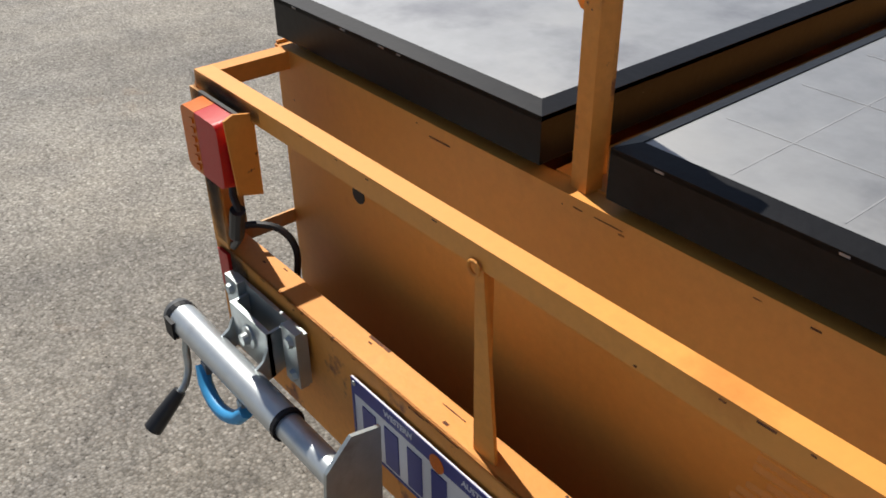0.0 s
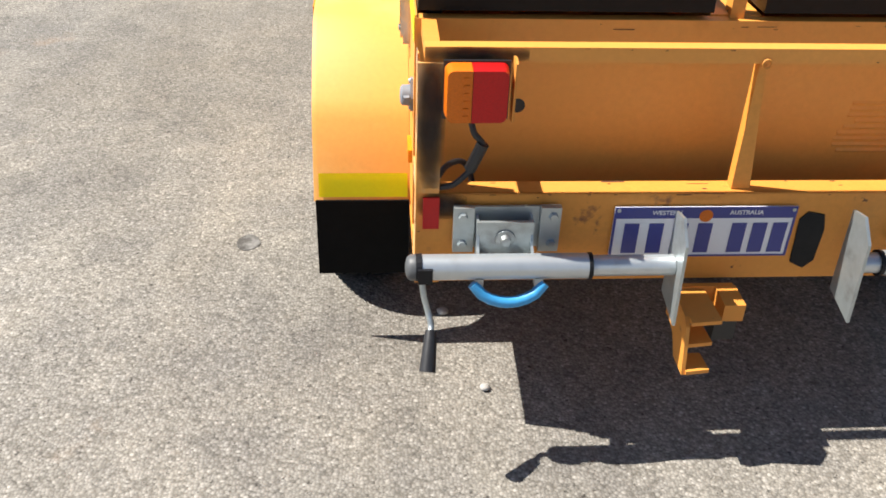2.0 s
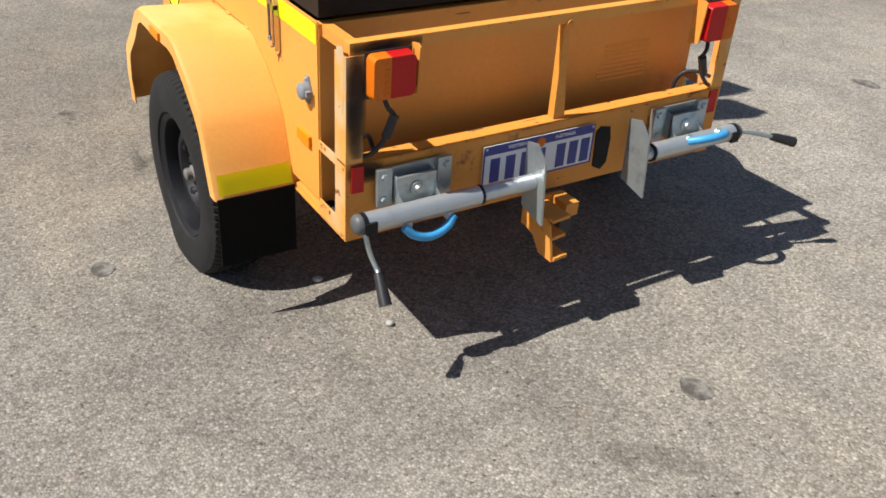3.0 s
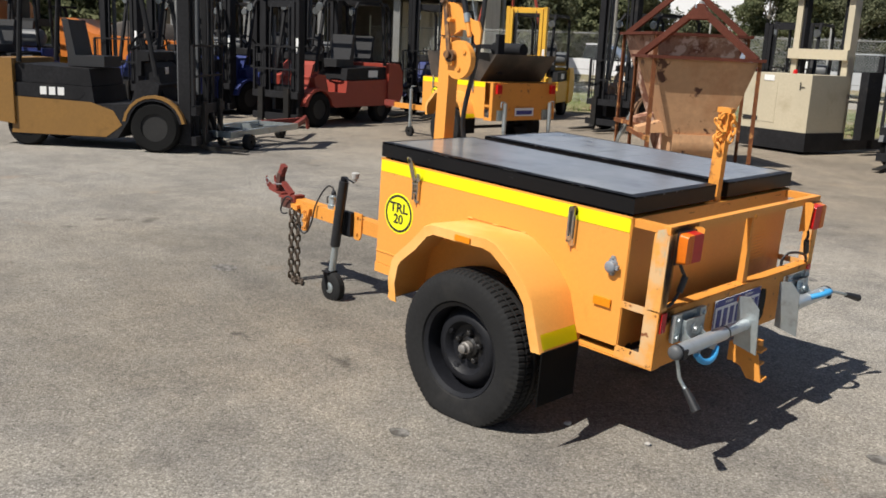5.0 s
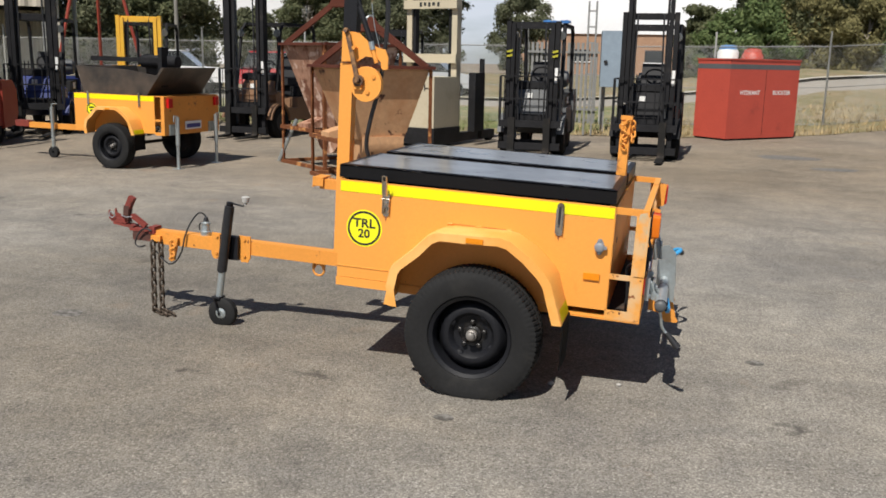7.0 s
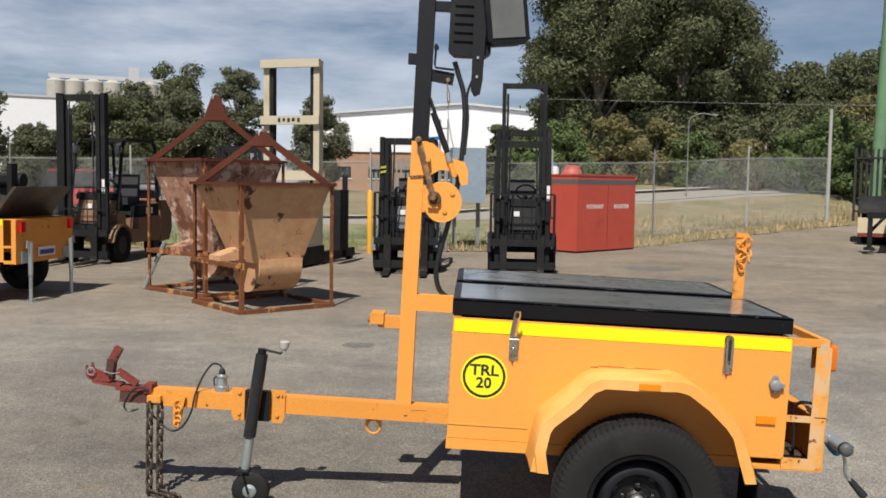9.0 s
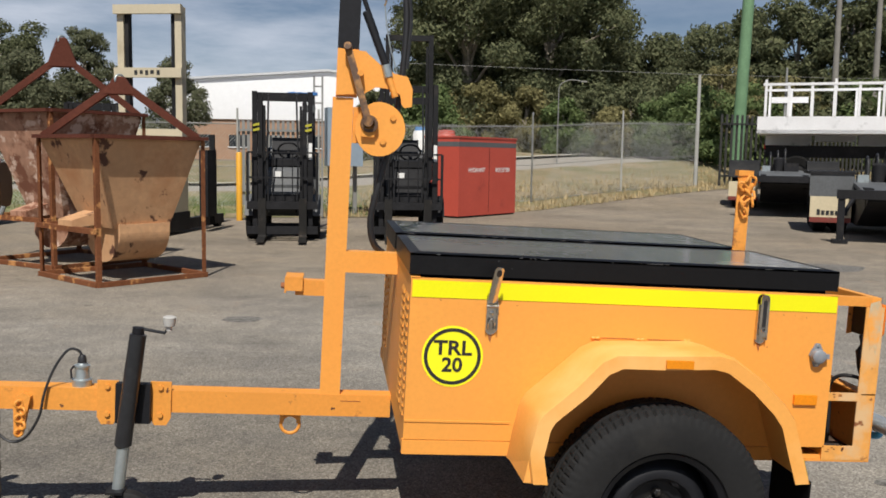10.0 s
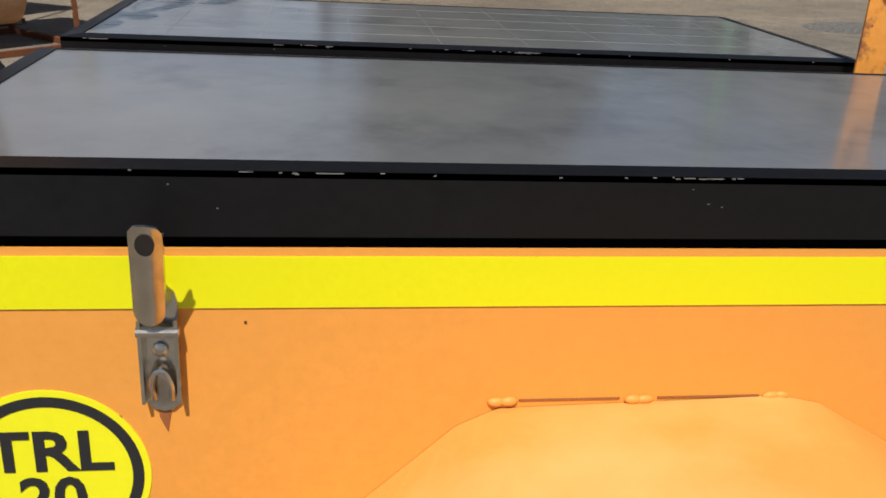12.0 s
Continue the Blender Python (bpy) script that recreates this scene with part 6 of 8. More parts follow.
part("canopy", boxes(((-0.5, -0.9, 2.55), (1.2, 0.9, 2.63))), MACHINE_BLACK, roller, bevel=0.02)
part("seat", boxes(((-0.15, -0.25, 1.1), (0.30, 0.25, 1.22))), SEAT_VINYL, roller, bevel=0.03)
part("seat_back", boxes(((-0.20, -0.25, 1.2), (-0.10, 0.25, 1.62))), SEAT_VINYL, roller, bevel=0.03)
part("steering_wheel", tube(bmesh.new(), arc((0.62, 0, 1.42), 0.19, 0, 360, 18, "xy")[:-1], 0.016, 6, closed=True), MACHINE_BLACK, roller, smooth=True)
part("steering_column", rod((0.78, 0, 0.8), (0.62, 0, 1.42), 0.03, 8), MACHINE_BLACK, roller)

# blue rag lying on a forklift's guard
rag = thing("rag", pose(2.70, -10.28, 2.15), "crumpled blue cloth lying on a forklift roof", "cloth")
bm = bmesh.new()
rows = [[bm.verts.new((-0.22 + 0.044 * i, -0.09 + 0.03 * j, 0.035 + 0.035 * noise.noise((i * 0.6, j * 0.7, 9.0)))) for i in range(11)] for j in range(7)]
low_rows = [[bm.verts.new((v.co.x, v.co.y, 0.0)) for v in r] for r in rows]
for grid in (rows, low_rows):
    for a, b in zip(grid, grid[1:]):
        for i in range(10):
            bm.faces.new((a[i], a[i + 1], b[i + 1], b[i]))
for r, q in ((rows[0], low_rows[0]), (rows[-1], low_rows[-1]), ([x[0] for x in rows], [x[0] for x in low_rows]), ([x[-1] for x in rows], [x[-1] for x in low_rows])):
    for i in range(len(r) - 1):
        bm.faces.new((r[i], r[i + 1], q[i + 1], q[i]))
part("cloth", bm, paint("rag_blue", (0.04, 0.16, 0.42)), rag, smooth=True)


# ---- second orange trailer, carrying a tipping bin ----
other = thing("trailer", pose(7.0, -5.95, 0.09, 0, -0.5, -4), "orange box trailer on lowered legs carrying a bin", "trailer")
part("side_wall", boxes(((0.17, HALF - 0.01, 0.38), (1.46, HALF, 0.87))), ORANGE, other)
part("side_wall", boxes(((0.17, -HALF, 0.38), (1.46, -HALF + 0.01, 0.87))), ORANGE, other)
part("front_wall", boxes(((1.45, -HALF + 0.01, 0.38), (1.46, HALF - 0.01, 0.87))), ORANGE, other)
part("rear_wall", boxes(((0.02, -HALF, 0.36), (0.03, HALF, 0.86))), ORANGE_WORN, other)
part("deck", boxes(((0.03, -HALF + 0.01, 0.86), (1.45, HALF - 0.01, 0.868))), ORANGE_WORN, other)
part("reflective_tape", boxes(((0.175, HALF + 0.0005, 0.80), (1.455, HALF + 0.002, 0.865))), TAPE, other)
part("sign", lathe(bmesh.new(), [(HALF, 0.085), (HALF + 0.0015, 0.085)], (1.18, 0, 0.66), n=32), STICKER, other, "round yellow sticker")
part("sign_ring", lathe(bmesh.new(), [(HALF + 0.0015, 0.080), (HALF + 0.0025, 0.080), (HALF + 0.0025, 0.066), (HALF + 0.0015, 0.066)], (1.18, 0, 0.66), n=32, closed=True), INK, other)
part("sign_mark", boxes(((1.14, HALF + 0.0015, 0.672), (1.22, HALF + 0.0022, 0.694)), ((1.155, HALF + 0.0015, 0.632), (1.205, HALF + 0.0022, 0.654))), INK, other)
for s in (1, -1):
    guard_panel("mudguard", s, other, tape=s > 0)
    road_wheel(other, (0.742, s * 0.742, 0.20), s, 0.012, r=0.302)
    a, b = sorted((s * HALF, s * (HALF - 0.012)))
    part("end_post", boxes(((0.03, a, 0.36), (0.075, b, 0.86))), ORANGE_WORN, other)
    part("end_rung", boxes(((0.075, a, 0.54), (0.17, b, 0.57))), ORANGE_WORN, other)
    part("end_sill", boxes(((0.075, a, 0.36), (0.17, b, 0.40))), ORANGE_WORN, other)
    a, b = sorted((s * 0.49, s * 0.58))
    part("tail_lamp", boxes(((-0.02, a, 0.72), (0.02, b, 0.84))), RED_LENS, other, bevel=0.006)
    leg = part("stabiliser_leg", rod((-0.05, s * 0.45, 0.60), (-0.05, s * 0.45, 0.22), 0.028, 12), GALV, other, "galvanised jack leg lowered to the ground")
    part("inner_leg", rod((-0.05, s * 0.45, 0.22), (-0.05, s * 0.45, -0.08), 0.022, 12), GALV, leg)
    part("foot_plate", boxes(((-0.11, s * 0.45 - 0.06, -0.090), (0.01, s * 0.45 + 0.06, -0.082))), GALV, leg)
    part("mount_plate", boxes(((0.0, s * 0.45 - 0.09, 0.36), (0.02, s * 0.45 + 0.09, 0.50))), GALV, leg)
    part("crank", tube(bmesh.new(), [(-0.05, s * 0.45, 0.61), (-0.05, s * 0.52, 0.62), (-0.05, s * 0.53, 0.54)], 0.008, 6), GALV, leg)
for x in (0.40, 1.22):
    part("latch", boxes(((x - 0.016, HALF, 0.72), (x + 0.016, HALF + 0.014, 0.90))), CHROME, other, bevel=0.003)
pl = part("number_plate", boxes(((0.0, -0.17, 0.42), (0.004, 0.20, 0.53))), PLATE_WHITE, other)
part("plate_bar", boxes(((-0.002, -0.14, 0.44), (0.0, 0.17, 0.495))), PLATE_BLUE, pl)
part("axle", boxes(((0.72, -0.70, 0.18), (0.765, 0.70, 0.22))), BLACK_STEEL, other)
part("drawbar", boxes(((1.46, -0.005, 0.30), (2.80, 0.065, 0.376))), ORANGE_WORN, other)
part("coupling", boxes(((2.80, -0.01, 0.31), (3.05, 0.07, 0.40))), RED_OXIDE, other, bevel=0.01)
jk = part("jockey_wheel", rod((2.31, 0.13, 0.62), (2.31, 0.13, 0.03), 0.026, 12), GALV, other)
part("caster_wheel", lathe(bmesh.new(), [(-0.025, 0.02), (-0.025, 0.08), (0.025, 0.08), (0.025, 0.02)], (2.31, 0.13, -0.028), n=20, closed=True), RUBBER, jk)
part("crank", tube(bmesh.new(), [(2.31, 0.13, 0.62), (2.31, 0.13, 0.66), (2.21, 0.13, 0.67)], 0.008, 6), GALV, jk)

BIN_STEEL = surface("black_bin_steel", (0.035, 0.03, 0.026), 0.5, grain=20, vary=0.35, bump=0.06, stain=(0.11, 0.08, 0.058), stain_at=(0.46, 0.70), stain_scale=1.6)
tip_bin = thing("tipping_bin", pose(7.0, -5.95, 0.09, 0, -0.5, -4), "black scuffed steel tipping bin lying on the trailer", "bin")
bm = bmesh.new()
prism(bm, [(1.42, 1.235), (1.30, 0.872), (0.30, 0.872), (0.02, 1.24), (0.06, 1.24), (0.33, 0.905), (1.27, 0.905), (1.38, 1.235)], -0.60, 0.60)
part("shell", bm, BIN_STEEL, tip_bin)
for s in (1, -1):
    bm = bmesh.new()
    prism(bm, [(1.42, 1.235), (1.30, 0.872), (0.30, 0.872), (0.10, 1.13), (0.60, 1.20)], min(s * 0.60, s * 0.61), max(s * 0.60, s * 0.61))
    part("side_plate", bm, BIN_STEEL, tip_bin)
part("roller", rod((0.62, -0.55, 1.30), (1.22, -0.55, 1.30), 0.09, 16), MACHINE_BLACK, tip_bin, smooth=True)
part("top_bar", boxes(((0.25, 0.30, 1.30), (1.38, 0.36, 1.36))), MACHINE_BLACK, tip_bin)
part("hinge_arm", boxes(((0.20, 0.28, 0.98), (0.26, 0.40, 1.50))), MACHINE_BLACK, tip_bin)

# ---- concrete kibbles: hoppers in pipe frames with a lifting bail ----
KIBBLE = surface("cement_stained_orange", (0.56, 0.32, 0.165), 0.75, grain=18, vary=0.16, bump=0.12, stain=(0.40, 0.18, 0.075), stain_at=(0.50, 0.75), stain_scale=2.5, speck=(0.09, 0.035, 0.02), speck_at=(0.595, 0.635), speck_scale=5)
KIBBLE_FRAME = surface("rusty_frame", (0.19, 0.07, 0.03), 0.85, spec=0.2, grain=40, vary=0.3, bump=0.12, stain=(0.48, 0.23, 0.085), stain_at=(0.55, 0.60), stain_scale=5)
RUST_RED = surface("rust_red_beam", (0.105, 0.032, 0.02), 0.85, spec=0.2, grain=40, vary=0.25, bump=0.1)
CAKED = surface("caked_concrete", (0.42, 0.23, 0.15), 0.95, grain=9, vary=0.3, bump=0.6, stain=(0.17, 0.065, 0.035), stain_at=(0.48, 0.56), stain_scale=4.5, speck=(0.60, 0.44, 0.35), speck_at=(0.54, 0.60), speck_scale=6)


def kibble(m, bail_h, label, worn, head=0.05, half=0.62, rim=1.40):
    k = thing("concrete_kibble", m, label, "hopper", "concrete kibbles")
    corners = [(half, half), (-half, half), (-half, -half), (half, -half)]
    for x, y in corners:
        sx, sy = (1 if x > 0 else -1), (1 if y > 0 else -1)
        bm = bmesh.new()
        prism(bm, [(x, y), (x - sx * 0.044, y), (x - sx * 0.044, y - sy * 0.008), (x - sx * 0.008, y - sy * 0.008), (x - sx * 0.008, y - sy * 0.044), (x, y - sy * 0.044)], 0.0, rim, axis="z")
        part("leg", bm, KIBBLE_FRAME, k)
    for (ax, ay), (bx, by) in zip(corners, corners[1:] + corners[:1]):
        bm = bmesh.new()
        beam(bm, (ax, ay, 0.025), (bx, by, 0.025), 0.045, 0.045)
        part("base_rail", bm, KIBBLE_FRAME, k, bevel=0.006)
        bm = bmesh.new()
        beam(bm, (ax, ay, rim), (bx, by, rim), 0.09, 0.035)
        part("rim_rail", bm, RUST_RED, k, bevel=0.005)
    for (ax, ay), (bx, by) in (((half, half), (-half, half)), ((-half, half), (-half, -half))):
        bm = bmesh.new()
        beam(bm, (ax, ay, 0.52), (bx, by, 0.52), 0.05, 0.05)
        part("mid_rail", bm, KIBBLE_FRAME, k, bevel=0.006)
    # hopper shell: square mouth, sides running down to a narrow offset throat
    top = [(half - 0.03, half - 0.03), (-half + 0.03, half - 0.03), (-half + 0.03, -half + 0.03), (half - 0.03, -half + 0.03)]
    low = [(0.32, 0.24), (-0.28, 0.24), (-0.28, -0.34), (0.32, -0.34)]
    bm = bmesh.new()
    rings = []
    for pts, z in ((top, rim - 0.02), (top, rim - 0.04), (low, 0.52), ([(x * 0.97, y * 0.97) for x, y in low], 0.52), ([(x * 0.985, y * 0.985) for x, y in top], rim - 0.04), ([(x * 0.985, y * 0.985) for x, y in top], rim - 0.02)):
        rings.append([bm.verts.new((x, y, z)) for x, y in pts])
    for a, b in zip(rings, rings[1:] + rings[:1]):
        for i in range(4):
            bm.faces.new((a[i], a[(i + 1) % 4], b[(i + 1) % 4], b[i]))
    part("hopper_shell", bm, worn, k, bevel=0.004)
    bm = bmesh.new()
    prism(bm, [(-0.38, 0.56)] + [(-0.04 - 0.34 * math.cos(a), 0.50 + 0.33 * math.sin(a)) for a in [radians(-5 - 5 * j) for j in range(30)]] + [(0.24, 0.52)], -0.24, 0.30, axis="x")
    part("discharge_gate", bm, worn, k)
    bm = bmesh.new()
    prism(bm, [(-0.20, 0.56), (-0.60, 0.53), (-0.60, 0.60), (-0.32, 0.68)], -0.14, 0.14)
    part("chute_lip", bm, worn, k, bevel=0.004)
    part("gate_lever", rod((0.30, 0.05, 0.42), (0.52, 0.30, 0.12), 0.022, 8), GALV, k)
    bm = bmesh.new()
    n = 9
    grid = [[bm.verts.new(((-0.43 + 0.86 * i / n) * half / 0.62, (-0.43 + 0.86 * j / n) * half / 0.62, rim - 0.15 - 0.25 * (1 - abs(i / n - 0.5) - abs(j / n - 0.5)) + 0.12 * noise.noise((i * 0.7, j * 0.7, 4.0)))) for i in range(n + 1)] for j in range(n + 1)]
    for j in range(n):
        for i in range(n):
            bm.faces.new((grid[j][i], grid[j][i + 1], grid[j + 1][i + 1], grid[j + 1][i]))
    part("caked_load", bm, CAKED, k, smooth=True)
    if rim > 1.5:
        part("skid_leg", rod((-half * 0.72, half * 0.80, 0.62), (-half * 1.06, half * 1.06, 0.02), 0.028, 8), GALV, k, "bent grey skid leg")
    # bail: two beams meeting over the mouth
    for s in (1, -1):
        bm = bmesh.new()
        beam(bm, (s * half * 0.92, -s * half * 0.92, rim), (0, 0, bail_h), 0.06, 0.07)
        part("bail_arm", bm, RUST_RED, k, bevel=0.006)
    bm = bmesh.new()
    prism(bm, [(-0.17, bail_h - 0.13), (0.17, bail_h - 0.13), (0.05, bail_h + head), (-0.05, bail_h + head)], -0.035, 0.035)
    bmesh.ops.rotate(bm, matrix=Matrix.Rotation(radians(-45), 3, "Z"), verts=bm.verts, cent=(0, 0, 0))
    part("bail_head", bm, RUST_RED, k, bevel=0.012)
    part("lifting_shackle", tube(bmesh.new(), arc((0, 0, bail_h + head - 0.03), 0.05, -20, 200, 10), 0.011, 8), GALV, k, smooth=True)
    return k


kibble(pose(4.33, -5.66, 0, 0, 0, 222), 1.95, "orange hopper caked with concrete in a rusty frame", KIBBLE, half=0.585)
kibble(pose(5.25, -6.98, 0, 0, 0, 232), 2.32, "rust-brown hopper caked with pink concrete", CAKED, 0.20, rim=1.68)

# ---- reach truck with beige body and tall mast ----
BEIGE = surface("beige_machine_paint", (0.50, 0.44, 0.32), 0.5, grain=25, vary=0.07, bump=0.03, stain=(0.36, 0.30, 0.2), stain_at=(0.58, 0.78), stain_scale=2.4)
reach = thing("reach_truck", pose(5.15, -10.95, 0, 0, 0, -15), "beige order-picking truck with a tall open mast", "forklift")
part("base_skirt", boxes(((-0.66, -0.10, 0.05), (0.66, 0.82, 0.34))), MACHINE_BLACK, reach, bevel=0.03)
part("power_unit", boxes(((-0.64, -0.08, 0.34), (0.64, 0.80, 1.22))), BEIGE, reach, bevel=0.10)
part("access_door", boxes(((-0.70 + 0.68, 0.80, 0.45), (0.52, 0.806, 1.08))), BEIGE, reach, bevel=0.01)
part("machine_number", boxes(((-0.46, 0.8085, 0.98), (-0.44, 0.81, 1.10)), ((-0.53, 0.8085, 1.02), (-0.44, 0.81, 1.035))), INK, reach)
part("data_label", boxes(((0.05, 0.8085, 1.10), (0.25, 0.81, 1.19))), LABEL_WHITE, reach)
part("maker_mark", boxes(((0.30, 0.8085, 0.46), (0.60, 0.81, 0.53))), INK, reach)
part("beacon", lathe(bmesh.new(), [(1.215, 0.035), (1.27, 0.032), (1.29, 0.015)], (0.0, 0.4, 0), axis="z", n=14), RED_LENS, reach)
for s in (1, -1):
    part("mast_upright", boxes(((s * 0.48 - 0.055, -0.30, 0.10), (s * 0.48 + 0.055, -0.14, 3.52))), BEIGE, reach, bevel=0.01)
    part("mast_channel", boxes(((s * 0.385 - 0.03, -0.28, 0.15), (s * 0.385 + 0.03, -0.16, 3.46))), MACHINE_BLACK, reach)
    part("outrigger", boxes(((s * 0.58 - 0.07, -1.5, 0.06), (s * 0.58 + 0.07, -0.1, 0.22))), MACHINE_BLACK, reach, bevel=0.02)
    part("load_wheel", lathe(bmesh.new(), [(-0.05, 0.02), (-0.05, 0.085), (0.05, 0.085), (0.05, 0.02)], (s * 0.58, -1.38, 0.085), axis="x", n=16, closed=True), RUBBER, reach)
for z0, z1 in ((3.40, 3.54), (2.42, 2.57), (1.46, 1.62)):
    part("mast_crossbar", boxes(((-0.56, -0.14, z0), (0.56, -0.06, z1))), BEIGE, reach, bevel=0.012)
for k, (x, w_) in enumerate(((0.20, 0.07), (0.11, 0.07), (0.02, 0.07), (-0.07, 0.08), (-0.17, 0.07))):
    part("maker_mark", boxes(((x - w_ / 2, -0.0595, 2.47 if k % 2 else 2.455), (x + w_ / 2 - 0.02, -0.058, 2.53))), INK, reach)
part("load_backrest", boxes(((-0.90, -0.55, 0.10), (-0.82, -0.50, 1.55))), MACHINE_BLACK, reach)
part("carriage", boxes(((-0.94, -0.50, 0.25), (-0.80, -0.14, 1.30))), MACHINE_BLACK, reach, bevel=0.01)

# ---- red hydrant booster cabinet ----
HYDRANT_RED = surface("hydrant_red", (0.46, 0.07, 0.045), 0.5, grain=20, vary=0.08, bump=0.03, stain=(0.32, 0.05, 0.035), stain_scale=2)
cab = thing("hydrant_cabinet", pose(-0.27, -14.42, 0, 0, 0, 225.5), "large red steel cabinet lettered HYDRANT BOOSTER", "cabinet")
part("body", boxes(((0.0, 0.0, 0.04), (2.10, 0.90, 1.64))), HYDRANT_RED, cab, bevel=0.012)
part("plinth", boxes(((0.03, 0.03, 0.0), (2.07, 0.87, 0.04))), MACHINE_BLACK, cab)
part("stripe", boxes(((0.0, -0.002, 1.46), (2.10, 0.0, 1.56))), MACHINE_GREY, cab, "faded grey stripe")
part("stripe", boxes(((-0.002, 0.0, 1.46), (0.0, 0.90, 1.56))), MACHINE_GREY, cab)
part("lid_edge", boxes(((-0.015, -0.015, 1.64), (2.115, 0.915, 1.67))), HYDRANT_RED, cab)
part("door_seam", boxes(((1.07, -0.003, 0.10), (1.08, -0.0005, 1.45))), MACHINE_BLACK, cab)
words("HYDRANT", 0.125, pose(0.62, -0.004, 0.98, 90, 0, 0), LABEL_WHITE, "lettering", cab)
words("BOOSTER", 0.125, pose(1.58, -0.004, 0.98, 90, 0, 0), LABEL_WHITE, "lettering", cab)
TANK_BLUE = paint("tank_blue", (0.06, 0.22, 0.50))
for x, y, mat, nm, h in ((-0.5, -24.7, LABEL_WHITE, "white water tank with a blue lid", 2.18), (-1.22, -24.5, HYDRANT_RED, "red water tank with rounded shoulders", 2.08)):
    g = ground_height(x, y)
    tank = thing("water_tank", pose(x, y, g), nm + " on the verge", "tank", "tanks on the verge")
    part("body", lathe(bmesh.new(), [(0.0, 0.30), (0.04, 0.32), (h - g - 0.22, 0.32), (h - g - 0.14, 0.27)], (0, 0, 0), axis="z", n=20), mat, tank, smooth=True)
    part("lid", lathe(bmesh.new(), [(h - g - 0.14, 0.27), (h - g - 0.03, 0.25), (h - g, 0.12)], (0, 0, 0), axis="z", n=18), TANK_BLUE if mat is LABEL_WHITE else mat, tank, smooth=True)

# ---- low dolly with a rusty hitch, in front of the red forklift ----
dolly = thing("tow_dolly", pose(9.6, -3.35, 0, 0, 0, -66), "grey steel tow dolly with a rusty drawbar", "dolly")
part("frame", boxes(((-1.2, -0.35, 0.16), (0.5, -0.27, 0.24))), GALV, dolly)
part("frame", boxes(((-1.2, 0.27, 0.16), (0.5, 0.35, 0.24))), GALV, dolly)
for x in (-1.18, -0.6, 0.0, 0.46):
    part("cross_member", boxes(((x, -0.27, 0.165), (x + 0.06, 0.27, 0.235))), GALV, dolly)
bm = bmesh.new()
beam(bm, (0.48, 0.30, 0.20), (1.25, 0.02, 0.22), 0.06, 0.07)
beam(bm, (0.48, -0.30, 0.20), (1.25, -0.02, 0.22), 0.06, 0.07)
part("drawbar", bm, RED_OXIDE, dolly)
part("hitch_hook", tube(bmesh.new(), [(1.22, 0, 0.22), (1.34, 0, 0.26), (1.40, 0, 0.20), (1.42, 0, 0.08)], 0.028, 8), RED_OXIDE, dolly, smooth=True)
for x, y in ((-0.9, 0.42), (-0.9, -0.42), (0.6, 0.0)):
    part("wheel", lathe(bmesh.new(), [(-0.04, 0.02), (-0.04, 0.10), (0.04, 0.10), (0.04, 0.02)], (x, y, 0.10), n=18, closed=True), RUBBER, dolly)

# oil spots soaked into the asphalt
OIL = surface("oil_spot", (0.10, 0.092, 0.082), 0.8, grain=70, vary=0.3, bump=0.1, stain=(0.22, 0.21, 0.195), stain_at=(0.42, 0.60), stain_scale=26, spec=0.2)
for k, (x, y, rx, ry) in enumerate(((1.32, 1.69, 0.045, 0.034), (0.0, 0.5, 0.05, 0.038), (1.35, -2.06, 0.075, 0.05), (3.82, 0.86, 0.09, 0.07), (-1.19, -11.2, 0.50, 0.42), (-1.75, -9.5, 0.34, 0.25), (2.89, -3.2, 0.16, 0.12), (-3.6, -6.44, 0.55, 0.40))):
    spot = thing("oil_stain", pose(x, y, 0), "dark dried oil spot soaked into the asphalt", "stain", "oil spots")
    bm = bmesh.new()
    ring = [(1 + 0.28 * noise.noise((2.2 * math.cos(a), 2.2 * math.sin(a), k * 3.1)), a) for a in [j * math.tau / 30 for j in range(30)]]
    ring = [((ring[j - 1][0] + ring[j][0] + ring[(j + 1) % 30][0]) / 3, ring[j][1]) for j in range(30)]
    prism(bm, [(rx * q * math.cos(a), ry * q * math.sin(a)) for q, a in ring], 0.0008, 0.0022, axis="z")
    part("oil_film", bm, OIL, spot)

# loose stones lying by the trailer
STONE = surface("grey_stone", (0.40, 0.385, 0.36), 0.9, grain=80, vary=0.2, bump=0.1)
for x, y, r in ((0.64, 1.06, 0.013), (0.95, 1.14, 0.016)):
    pebble = thing("stone", pose(x, y, 0), "small grey loose stone on the asphalt", "stone", "loose stones")
    bm = bmesh.new()
    bmesh.ops.create_icosphere(bm, subdivisions=2, radius=r)
    for v in bm.verts:
        v.co *= 1 + 0.25 * noise.noise(v.co * 60)
        v.co.z = v.co.z * 0.6 + r * 0.5
    part("stone_body", bm, STONE, pebble, smooth=True)

# ---- fences, poles and street ----
PIPE = surface("dull_galvanised_pipe", (0.27, 0.27, 0.26), 0.6, metal=0.4, grain=30, vary=0.15, bump=0.03)
POST_GREY = surface("pale_fence_post", (0.40, 0.40, 0.38), 0.7, metal=0.2, grain=30, vary=0.15, bump=0.03)
WIRE = surface("fence_wire", (0.50, 0.51, 0.49), 0.6, metal=0.3, vary=0.1, bump=0.0)


